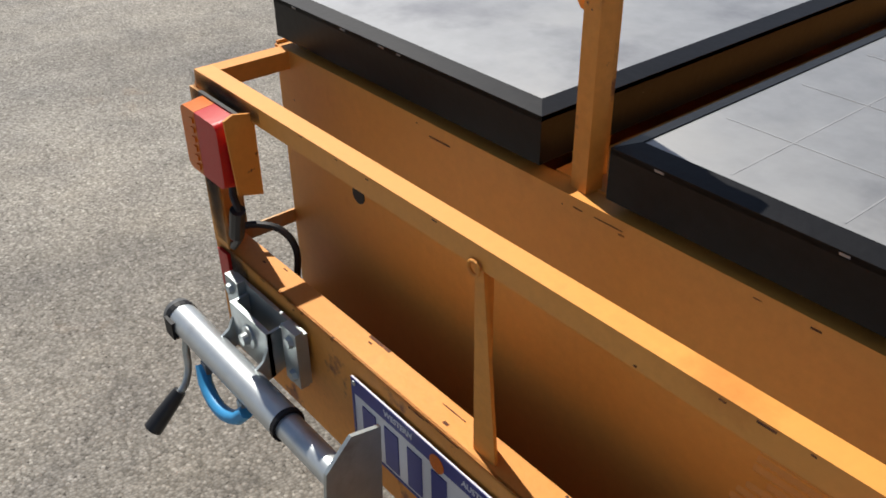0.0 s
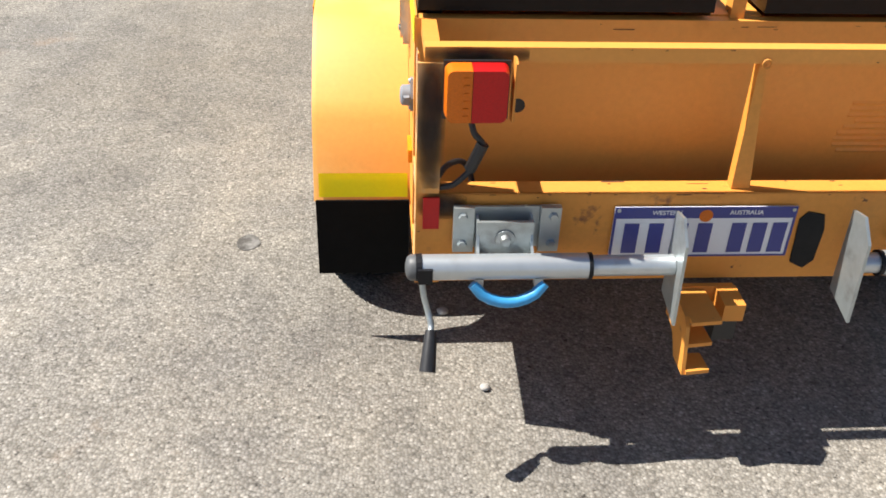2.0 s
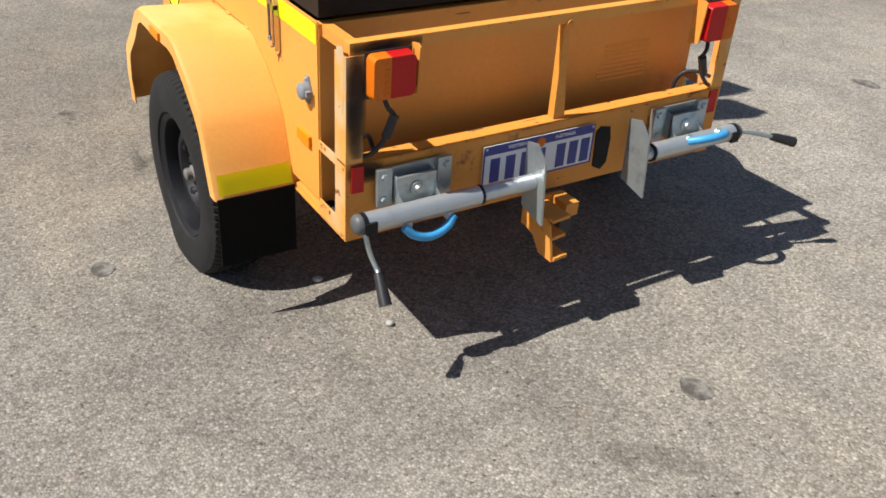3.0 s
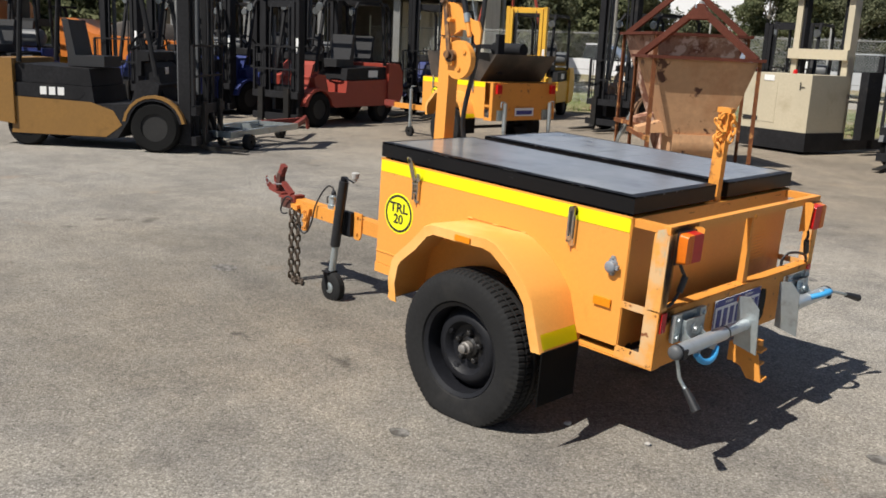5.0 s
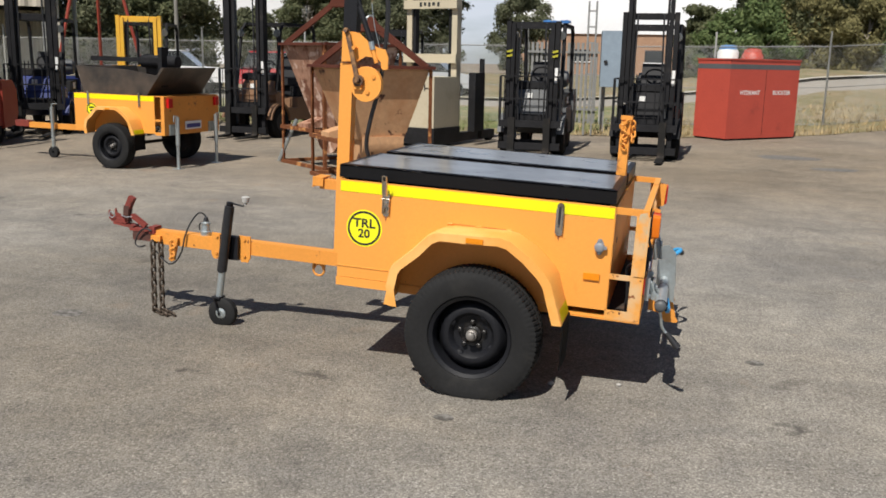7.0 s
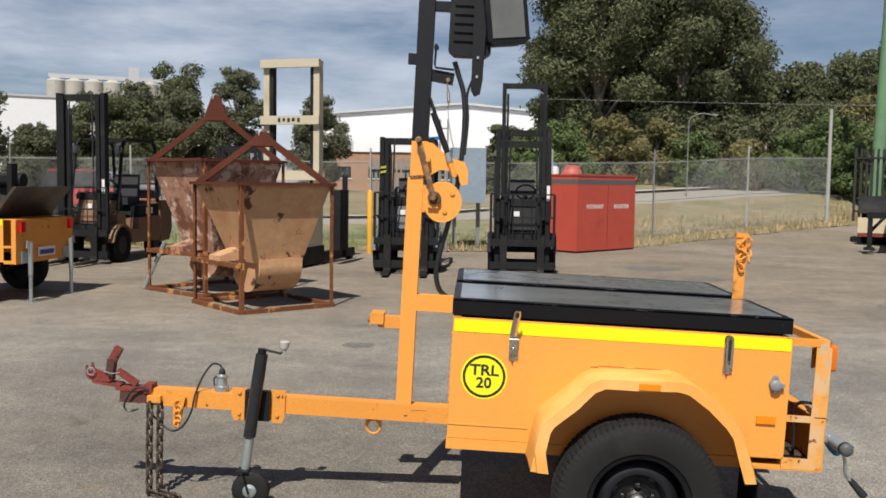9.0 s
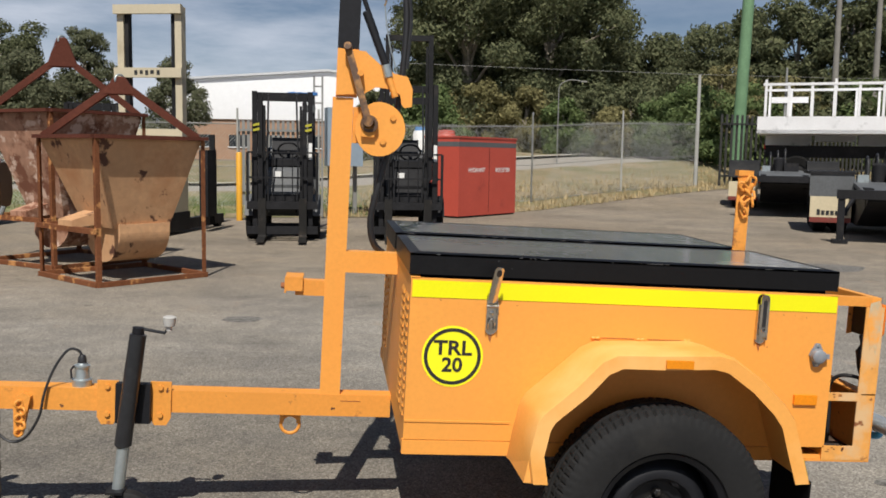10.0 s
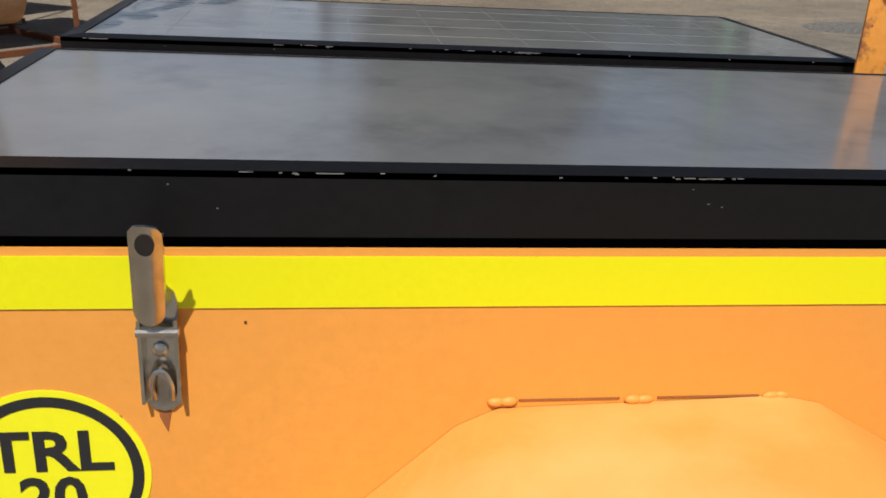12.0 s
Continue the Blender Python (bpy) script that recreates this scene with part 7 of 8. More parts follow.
def chain_fence(points, height, group):
    """Chain-link fence along a line: posts, rails, and crossing wires."""
    f = thing("chain_link_fence", Matrix.Identity(4), "grey chain-link fence with steel pipe posts", "fence", group)
    bm = bmesh.new()
    for (ax, ay), (bx, by) in zip(points, points[1:]):
        a, b = Vector((ax, ay, 0)), Vector((bx, by, 0))
        length = (b - a).length
        n = max(1, round(length / 3.0))
        for i in range(n + 1):
            p = a.lerp(b, i / n)
            z = ground_height(p.x, p.y)
            part("fence_post", rod((p.x, p.y, z - 0.1), (p.x, p.y, z + height + 0.35), 0.024, 8), POST_GREY, f)
        for k in range(3):
            zz = (0.08, height * 0.5, height)[k]
            part("fence_rail", tube(bmesh.new(), [(a.x, a.y, ground_height(a.x, a.y) + zz), *[tuple(a.lerp(b, i / n).to_2d()) + (ground_height(*a.lerp(b, i / n).to_2d()) + zz,) for i in range(1, n)], (b.x, b.y, ground_height(b.x, b.y) + zz)], 0.008 if k < 2 else 0.014, 5), PIPE, f)
        step, d = 0.075, (b - a).normalized()
        for i in range(int(length / step)):
            p = a + d * i * step
            for s in (1, -1):
                q = p + d * s * height
                t0, t1 = 0.0, 1.0
                along = (q - a).dot(d)
                if along < 0 or along > length:
                    t1 = (0 - i * step) / (s * height) if along < 0 else (length - i * step) / (s * height)
                q = p.lerp(q, t1)
                tube(bm, [(p.x, p.y, ground_height(p.x, p.y) + 0.05), (q.x, q.y, ground_height(q.x, q.y) + 0.05 + height * t1)], 0.0028, 3, cap=False)
    tagged(part("wire_mesh", bm, WIRE, f), kind="stuff")
    return f


chain_fence([(22, -16.2), (13, -16.6), (4.4, -17.0)], 1.9, "yard fences")
chain_fence([(2.6, -17.1), (-2.6, -18.2), (-8.5, -22.35)], 1.9, "yard fences")


def pole(name, base, h, r, material, label, lean=(0, 0), arms=0):
    z = ground_height(*base)
    p = thing(name, pose(base[0], base[1], z), label, "pole", "street poles")
    part("shaft", tube(bmesh.new(), [(0, 0, -0.2), (lean[0] * 0.5, lean[1] * 0.5, h * 0.5), (lean[0], lean[1], h)], [r, r * 0.85, r * 0.68], 12), material, p, smooth=True)
    for k in range(arms):
        part("cross_arm", boxes(((lean[0] - 1.1, lean[1] - 0.06, h - 0.5 - k * 0.9), (lean[0] + 1.1, lean[1] + 0.06, h - 0.36 - k * 0.9))), material, p)
        for x in (-0.95, -0.4, 0.4, 0.95):
            part("insulator", rod((lean[0] + x, lean[1], h - 0.36 - k * 0.9), (lean[0] + x, lean[1], h - 0.18 - k * 0.9), 0.05, 6), PIPE, p)
    return p


GREEN_POLE = surface("green_timber_pole", (0.13, 0.24, 0.13), 0.85, grain=14, vary=0.15, bump=0.1)
GREY_POLE = surface("grey_timber_pole", (0.22, 0.21, 0.19), 0.9, grain=14, vary=0.2, bump=0.1)
pole("power_pole", (-12.35, -28.0), 15.0, 0.235, GREEN_POLE, "tall green power pole", (-0.45, 0))
pole("gate_post", (-8.50, -22.3), 3.35, 0.065, POST_GREY, "thick grey steel gate post")
pole("power_pole", (-21.7, -37.9), 9.2, 0.17, GREY_POLE, "grey timber power pole with cross arms", (0, 0), 2)
pole("power_pole", (-22.6, -36.0), 9.5, 0.16, GREY_POLE, "grey timber power pole with cross arms", (0, 0), 2)
pole("power_pole", (42.0, -58.0), 10.0, 0.2, GREY_POLE, "grey timber power pole with cross arms", (0, 0), 2)
lamp_post = pole("street_lamp", (-6.8, -32.7), 3.1, 0.026, PIPE, "grey street lamp with a short curved arm")
part("arm", tube(bmesh.new(), flow([(0, 0, 3.05), (-0.1, 0.03, 3.25), (-0.45, 0.1, 3.4), (-0.9, 0.2, 3.35)]), 0.020, 6), PIPE, lamp_post, smooth=True)
part("lamp_head", boxes(((-1.10, 0.16, 3.31), (-0.85, 0.28, 3.37))), PIPE, lamp_post, bevel=0.02)
pole("gate_post", (-11.55, -22.95), 3.7, 0.05, PIPE, "thin grey steel post behind the truck")
pole("power_pole", (24.01, -33.33), 4.7, 0.12, GREY_POLE, "grey timber power pole with cross arms", (0, 0), 1)
pole("light_pole", (18.62, -18.91), 7.5, 0.07, PIPE, "tall grey steel light pole")
BOLLARD = paint("bollard_yellow", (0.72, 0.36, 0.03))
bol = thing("bollard", pose(4.0, -13.5, 0), "yellow painted steel bollard by the verge", "bollard")
part("post", lathe(bmesh.new(), [(0, 0.057), (1.25, 0.057), (1.28, 0.035)], (0, 0, 0), axis="z", n=16), BOLLARD, bol, smooth=True)

# dark palisade fence by the gate
PALISADE = surface("dark_palisade_steel", (0.03, 0.03, 0.028), 0.6, grain=20, vary=0.2, bump=0.02)
pal = thing("palisade_fence", Matrix.Identity(4), "dark steel palisade fence", "fence", "yard fences")
for i in range(46):
    a, b = Vector((-9.6, -23.1, 0)), Vector((-19.5, -28.5, 0))
    p = a.lerp(b, i / 45)
    z = ground_height(p.x, p.y)
    part("pale", boxes(((p.x - 0.035, p.y - 0.012, z + 0.05), (p.x + 0.035, p.y + 0.012, z + 2.25))), PALISADE, pal)
for zz in (0.35, 1.95):
    bm = bmesh.new()
    beam(bm, (-9.6, -23.06, ground_height(-9.6, -23.1) + zz), (-19.5, -28.46, ground_height(-19.5, -28.5) + zz), 0.05, 0.06)
    part("rail", bm, PALISADE, pal)
pal2 = thing("palisade_fence", Matrix.Identity(4), "grey steel palisade gate behind the forklifts", "fence", "yard fences")
for i in range(16):
    part("pale", boxes(((2.7 + i * 0.11, -17.06, 0.08), (2.765 + i * 0.11, -17.03, 2.0))), PIPE, pal2)
for zz in (0.4, 1.75):
    part("rail", boxes(((2.65, -17.02, zz), (4.4, -16.98, zz + 0.05))), PIPE, pal2)

# dry verge, street and far verge
def grass_mat(name, a, b):
    return surface(name, a, 0.95, grain=5, vary=0.25, bump=0.3, stain=b, stain_at=(0.42, 0.60), stain_scale=0.7, speck=tuple(c * 0.45 for c in a), speck_at=(0.54, 0.68), speck_scale=7)


DRY = grass_mat("dry_grass_soil", (0.29, 0.225, 0.13), (0.15, 0.14, 0.06))
GREEN = grass_mat("green_grass_soil", (0.13, 0.16, 0.05), (0.25, 0.21, 0.11))
def strip(name, line, near, far, lift, material, label, jitter=0.03):
    """A ground strip on the far side of a line across the yard."""
    bm = bmesh.new()
    rows = []
    for i in range(len(line) - 1):
        for k in range(13 if i < len(line) - 2 else 14):
            t = k / 13
            x, y = line[i][0] * (1 - t) + line[i + 1][0] * t, line[i][1] * (1 - t) + line[i + 1][1] * t
            row = []
            for j in range(15):
                yy = y - near - (far - near) * j / 14 + (0.25 * noise.noise((x * 0.7, 5.0, 0)) if j == 0 else 0)
                row.append(bm.verts.new((x, yy, ground_height(x, yy) + lift + (jitter * (noise.noise((x * 0.9, yy * 0.9, 1.0)) + 0.6) if j else 0))))
            rows.append(row)
    for a, b in zip(rows, rows[1:]):
        for j in range(14):
            bm.faces.new((a[j], a[j + 1], b[j + 1], b[j]))
    return tagged(part(name, bm, material, smooth=True), label, "verge", kind="structure")


LINE = [(60, -12.5), (14, -13.6), (4.8, -13.9), (1.0, -14.6), (-1.5, -16.2), (-3.2, -17.4), (-8.9, -21.6), (-26, -33), (-60, -55)]
strip("verge_1", LINE, 0.0, 10.9, 0.012, DRY, "dry grass verge with bare soil", 0.05)
strip("verge_2", [(60, -12.5), (14, -13.6), (6.5, -13.9), (2.2, -14.5), (1.6, -15.2)], 0.6, 9.0, 0.05, GREEN, "green grass verge behind the forklifts", 0.05)
STREET = surface("street_asphalt", (0.29, 0.265, 0.23), 0.9, grain=30, vary=0.08, bump=0.1)
KERB = surface("kerb_concrete", (0.55, 0.52, 0.46), 0.9, grain=20, vary=0.08, bump=0.1)
strip("road", LINE, 10.8, 15.0, 0.02, STREET, "grey asphalt street", 0.0)
strip("kerb_1", LINE, 14.9, 15.25, 0.14, KERB, "pale concrete kerb", 0.0)
strip("verge_3", LINE, 15.2, 60.0, 0.10, DRY, "dry grass far verge", 0.08)

# grass tufts along the yard's edge
TUFT = surface("dry_tuft", (0.44, 0.34, 0.18), 0.9, grain=8, vary=0.3, bump=0.0)
TUFT_GREEN = surface("green_tuft", (0.13, 0.17, 0.045), 0.9, grain=8, vary=0.3, bump=0.0)
rng = random.Random(5)
for mat, count, lab, xs in ((TUFT, 5200, "dry grass tufts along the verge", (-24, 3)), (TUFT_GREEN, 1500, "green grass tufts along the verge", (1.0, 14))):
    bm = bmesh.new()
    for _ in range(count):
        x = rng.uniform(*xs)
        for (ax, ay), (bx, by) in zip(LINE, LINE[1:]):
            if bx <= x <= ax:
                y0 = ay + (by - ay) * (ax - x) / (ax - bx)
        y = y0 - abs(rng.gauss(0, 3.4)) + 0.15 if mat is TUFT else y0 - rng.uniform(0.3, 5.0)
        z = ground_height(x, y) + 0.02
        for _b in range(4):
            a = rng.uniform(0, math.tau)
            h, w = rng.uniform(0.04, 0.12) + 0.16 * rng.random() ** 4, 0.010
            dx, dy = math.cos(a), math.sin(a)
            v = [bm.verts.new(p) for p in ((x - dy * w + dx * 0.03, y + dx * w, z), (x + dy * w + dx * 0.03, y - dx * w, z), (x + dx * h * 0.5, y + dy * h * 0.5, z + h))]
            bm.faces.new(v)
    tagged(part("grass", bm, mat), lab, "grass", kind="stuff")

# tall red lifting frame standing behind the forklifts
tripod = thing("lifting_frame", pose(14.56, -14.43, 0, 0, 0, 35), "tall thin red steel lifting frame", "frame")
RED_FRAME = paint("frame_red", (0.30, 0.05, 0.03))
for a, b in (((-1.25, 0, 0), (-0.03, 0, 5.3)), ((1.25, 0, 0), (0.03, 0, 5.3)), ((0, -1.6, 0), (0, -0.03, 5.3))):
    part("leg", rod(a, b, 0.04, 8), RED_FRAME, tripod)
part("head", boxes(((-0.12, -0.12, 5.25), (0.12, 0.12, 5.4))), RED_FRAME, tripod, bevel=0.02)


# ---- trees and shrubs ----
def leaf_mat(name, a, b):
    m = bpy.data.materials.new(name)
    m.use_nodes = True
    n, l = m.node_tree.nodes, m.node_tree.links
    bs = n["Principled BSDF"]
    geo = n.new("ShaderNodeNewGeometry")
    r = n.new("ShaderNodeValToRGB")
    r.color_ramp.elements[0].color, r.color_ramp.elements[1].color = (*a, 1), (*b, 1)
    l.new(geo.outputs["Random Per Island"], r.inputs["Fac"])
    l.new(r.outputs["Color"], bs.inputs["Base Color"])
    bs.inputs["Roughness"].default_value = 0.9
    bs.inputs["Specular IOR Level"].default_value = 0.08
    through_leaf = n.new("ShaderNodeBsdfTranslucent")
    both = n.new("ShaderNodeMixShader")
    both.inputs[0].default_value = 0.38
    l.new(r.outputs["Color"], through_leaf.inputs["Color"])
    l.new(bs.outputs["BSDF"], both.inputs[1])
    l.new(through_leaf.outputs["BSDF"], both.inputs[2])
    l.new(both.outputs["Shader"], n["Material Output"].inputs["Surface"])
    return m


GUM = leaf_mat("gum_leaves", (0.065, 0.080, 0.042), (0.20, 0.21, 0.115))
OLIVE = leaf_mat("olive_leaves", (0.12, 0.115, 0.052), (0.30, 0.27, 0.13))
FRESH = leaf_mat("fresh_leaves", (0.075, 0.115, 0.045), (0.20, 0.25, 0.105))
# distance haze put into the leaf colour: narrower range than GUM, lifted darks
FAR_GUM = leaf_mat("hazed_grey_green_leaves", (0.085, 0.098, 0.058), (0.19, 0.195, 0.12))
BARK = surface("pale_bark", (0.30, 0.26, 0.21), 0.9, grain=6, vary=0.25, bump=0.2, stain=(0.10, 0.08, 0.06), stain_scale=1.5)


def leaves(name, lobes, count, size, material, parent, seed, droop=0.4):
    """Many small leaf sprays over lobes (centre, radii), thick at their skin and turned outwards, with gaps."""
    g = np.random.default_rng(seed)
    vol = np.array([r[0] * r[1] * r[2] for _, r in lobes]) ** 0.67
    pick = g.choice(len(lobes), count, p=vol / vol.sum())
    c = np.array([l[0] for l in lobes])[pick]
    r = np.array([l[1] for l in lobes])[pick]
    d = g.normal(size=(count, 3))
    d /= np.linalg.norm(d, axis=1, keepdims=True)
    p = c + d * r * (0.45 + 0.58 * g.random((count, 1)) ** 0.6)
    p += g.normal(size=p.shape) * 0.10 * r
    keep = p[:, 2] > 0.1
    p, d = p[keep], d[keep]
    k = len(p)
    n = d + g.normal(size=(k, 3)) * 0.55
    n /= np.linalg.norm(n, axis=1, keepdims=True)
    a = g.normal(size=(k, 3))
    a[:, 2] -= droop
    a -= n * (a * n).sum(1, keepdims=True)
    a /= np.linalg.norm(a, axis=1, keepdims=True)
    b = np.cross(n, a)
    s = size * (0.5 + g.random((k, 1)))
    v = np.stack([p - b * s * 0.26, p + a * s * 0.5 + b * s * 0.16, p + a * s, p + a * s * 0.35 - b * s * 0.40], 1).reshape(-1, 3)
    me = bpy.data.meshes.new(name)
    me.vertices.add(4 * k)
    me.vertices.foreach_set("co", v.astype(np.float32).ravel())
    me.loops.add(4 * k)
    me.loops.foreach_set("vertex_index", np.arange(4 * k, dtype=np.int32))
    me.polygons.add(k)
    me.polygons.foreach_set("loop_start", np.arange(0, 4 * k, 4, dtype=np.int32))
    me.update()
    me.materials.append(material)
    ob = new(name, me)
    ob.parent = parent
    return ob


def tree(base, h, spread, seed, material=GUM, label="tall dark gum tree with dense drooping crown", leaf=0.30, count=9000, low=0.1, name="tree", category="tree", clumps=40):
    """Trunk and limbs that each end in an uneven clump; the crown narrows towards the top and foot."""
    rnd = random.Random(seed)
    z0 = ground_height(*base)
    t = thing(name, pose(base[0], base[1], z0), label, category, "trees beyond the street" if category == "tree" else "shrubs beyond the street")
    bm = bmesh.new()
    top = Vector((rnd.uniform(-0.15, 0.15) * spread, rnd.uniform(-0.15, 0.15) * spread, h * 0.8))
    r0 = 0.018 * h + 0.05
    tube(bm, [(0, 0, -0.2), (top.x * 0.3, top.y * 0.3, h * 0.25), tuple(top * 0.7), tuple(top)], [r0, r0 * 0.8, r0 * 0.5, r0 * 0.2], 8)
    lobes = []
    for i in range(clumps):
        a = i * 2.4 + rnd.uniform(-0.5, 0.5)
        f = min(1.0, (i + rnd.random()) / clumps)
        wide = math.sin(math.pi * (0.18 + 0.72 * f)) ** 0.7
        rr = spread * rnd.uniform(0.17, 0.36) * (0.75 + 0.35 * wide)
        reach = max(0.0, spread * wide * rnd.uniform(0.45, 1.08) - rr * 0.5)
        end = Vector((top.x * f + math.cos(a) * reach, top.y * f + math.sin(a) * reach, h * (low + (0.97 - low) * f) - rr * 0.5 + rnd.uniform(-0.04, 0.04) * h))
        if i % 2 == 0:
            start = Vector((top.x * f * 0.6, top.y * f * 0.6, max(0.05, end.z * 0.62)))
            tube(bm, [tuple(start), tuple(start.lerp(end, 0.5) + Vector((0, 0, 0.02 * h))), tuple(end)], [r0 * 0.32, r0 * 0.2, r0 * 0.06], 5)
        lobes.append((tuple(end), (rr * rnd.uniform(0.8, 1.3), rr * rnd.uniform(0.8, 1.3), rr * rnd.uniform(0.55, 0.95))))
    part("trunk", bm, BARK, t, smooth=True)
    tagged(leaves("crown", lobes, count, leaf, material, t, seed), kind="stuff")
    return t


# the row of big gums, with lower growth in front
for i, (x, y, h, r) in enumerate(((-4.0, -45.0, 14.0, 3.0), (-4.4, -42.4, 17.0, 4.0), (-8.7, -43.2, 17.5, 4.0), (-10.4, -44.8, 11.0, 3.0), (-6.3, -46.0, 13.0, 4.4))):
    tree((x, y), h, r, 11 + i, count=72000, leaf=0.185, low=0.10, clumps=64)
for i, (x, y, h, r) in enumerate(((-18.8, -54.2, 8.9, 2.9), (-23, -56.8, 10, 3.1), (-23, -50.3, 9.9, 2.8), (-24.2, -46.4, 10.2, 3), (-25.1, -42.4, 10, 2.9), (-26.4, -39.3, 9.6, 2.8), (-27.5, -36.1, 9.1, 2.8), (-17.7, -56.6, 8.6, 2.4))):
    tree((x, y), h - 0.8, r, 31 + i, count=26000, leaf=0.24, label="broad dark gum tree behind the street", low=0.06, clumps=44)
for i, (x, y, h, r) in enumerate(((29.1, -77.4, 11.9, 3.3), (23.6, -78, 12, 3.1), (31.8, -74.4, 9.9, 3.2), (33.3, -69.5, 8.3, 3.5), (17.4, -84.5, 9.6, 2.9), (32.8, -47.8, 7.2, 3.3), (34, -44.8, 6.4, 2.3), (32.9, -38.2, 6.1, 2.7), (33.7, -35.1, 5.9, 2.8), (34.4, -31.9, 5.7, 2.7), (34.4, -60.7, 5.2, 2.1), (27.8, -74.3, 8.8, 3.2), (31.3, -70.9, 8, 2.8))):
    tree((x, y), h, r, 61 + i, FAR_GUM if i % 3 else GUM, count=20000, leaf=0.26, label="round dark tree in the distance", low=0.12, clumps=40)
for i, (x, y, h, r, mat) in enumerate(((-0.6, -39.7, 4, 1.4, FRESH), (-2.3, -38.6, 4.1, 1.5, FRESH), (-4.7, -40.3, 4.3, 2, OLIVE), (-6.8, -38.9, 4, 1.8, OLIVE), (-8.3, -37.5, 3.4, 1.3, FRESH), (-10.3, -40.1, 4.1, 1.7, GUM), (-12.3, -40.6, 4.5, 1.8, GUM), (-12.9, -37.2, 3.7, 1.7, FRESH), (-13.5, -34.8, 4.2, 2, FRESH), (-14.4, -32.2, 4.2, 1.9, FRESH), (-16.8, -33.3, 4.5, 2, OLIVE), (-18.3, -32.5, 4.4, 2.1, GUM), (-19.9, -31.6, 4.5, 2.1, FRESH), (0.2, -42.8, 4.4, 1.5, GUM), (-10.5, -36.9, 3.1, 1.3, OLIVE), (-8.4, -41.6, 4.9, 2.1, GUM), (-17.5, -41.8, 5.8, 2.5, OLIVE), (-15.6, -44.7, 5.7, 2.3, GUM))):
    tree((x, y), h - 0.7, r, 91 + i, mat, "dense shrub in front of the gum trees", 0.17, 11000, 0.04, "shrub", "shrub", 26)

for i, (x, y, h, r) in enumerate(((35.6, -12.4, 4.2, 3), (36.3, -15.5, 4, 2.6), (36.8, -18.6, 4.5, 3), (34.7, -9.4, 3.9, 2.9))):
    tree((x, y), h, r, 131 + i, count=13000, leaf=0.26, label="dark tree behind the shed and forklifts", low=0.05, clumps=36)

tree((-0.12, -57.12), 3.9, 1.5, 151, count=9000, leaf=0.26, label="small round tree on the far verge", low=0.4, clumps=26)

# ---- buildings ----
WHITE_WALL = surface("white_cladding", (0.76, 0.77, 0.78), 0.6, grain=2, vary=0.03, bump=0.02)
BRICK_WALL = surface("tan_brick", (0.36, 0.22, 0.14), 0.85, grain=6, vary=0.15, bump=0.05)
ROOF_STEEL = surface("roof_steel", (0.55, 0.56, 0.57), 0.5, metal=0.3, grain=3, vary=0.06, bump=0.02)
DARK_OPENING = surface("dark_glass_opening", (0.03, 0.035, 0.04), 0.15, grain=3, vary=0.2, bump=0.0)
ware = thing("warehouse", pose(7.5, -112, 0.5), "long white warehouse with a low pitched roof", "building")
bm = bmesh.new()
prism(bm, [(-16, 0), (16, 0), (16, 9.4), (-4, 11.0), (-16, 9.9)], -30, 0)
part("wall", bm, WHITE_WALL, ware)
bm = bmesh.new()
prism(bm, [(-16.4, 9.9), (-4, 11.05), (16.4, 9.4), (16.4, 9.65), (-4, 11.35), (-16.4, 10.15)], -30.4, 0.4)
part("roof", bm, ROOF_STEEL, ware)
for k in range(5):
    part("roller_door", boxes(((-13 + k * 5.6, 0.0, 0.2), (-9.8 + k * 5.6, 0.08, 4.4))), DARK_OPENING, ware)
brick = thing("brick_building", pose(2, -98, 0.5), "low tan brick building with flat roof", "building")
part("wall", boxes(((-16, -8, 0), (18, 0, 4.4))), BRICK_WALL, brick)
part("parapet", boxes(((-16.2, -8.2, 4.4), (18.2, 0.2, 4.8))), WHITE_WALL, brick)
for k in range(8):
    w = part("window", boxes(((-14 + k * 4, 0.0, 1.4), (-12 + k * 4, 0.06, 2.7))), DARK_OPENING, brick)
    part("sill", boxes(((-14.1 + k * 4, 0.0, 1.3), (-11.9 + k * 4, 0.14, 1.4))), WHITE_WALL, w)
depot = thing("depot", pose(71, -133, 0.5, 0, 0, 28), "white far depot building with flat roof", "building")
part("wall", boxes(((-8, -10, 0), (8, 0, 13.4))), WHITE_WALL, depot)
part("roof", boxes(((-8.2, -10.2, 13.4), (8.2, 0.2, 13.7))), ROOF_STEEL, depot)
part("roller_door", boxes(((-4, 0.0, 0.0), (2, 0.1, 5.0))), DARK_OPENING, depot)
CONCRETE = surface("silo_concrete", (0.42, 0.40, 0.36), 0.9, grain=1, vary=0.1, bump=0.0)
silo = thing("grain_silos", pose(97.5, -237.5, 0, 0, 0, 22), "grey concrete silos with a lift tower", "building")
for k in range(8):
    part("silo", lathe(bmesh.new(), [(0, 2.3), (27, 2.3), (27.7, 1.2), (27.9, 0.2)], (-16.5 + k * 4.7, 0, 0), axis="z", n=24), CONCRETE, silo, smooth=True)
part("gallery", boxes(((-18, -0.8, 27.7), (18, 0.8, 28.8))), ROOF_STEEL, silo)
part("lift_tower", boxes(((-4.4, 3.0, 0), (-1.8, 5.0, 31))), ROOF_STEEL, silo)

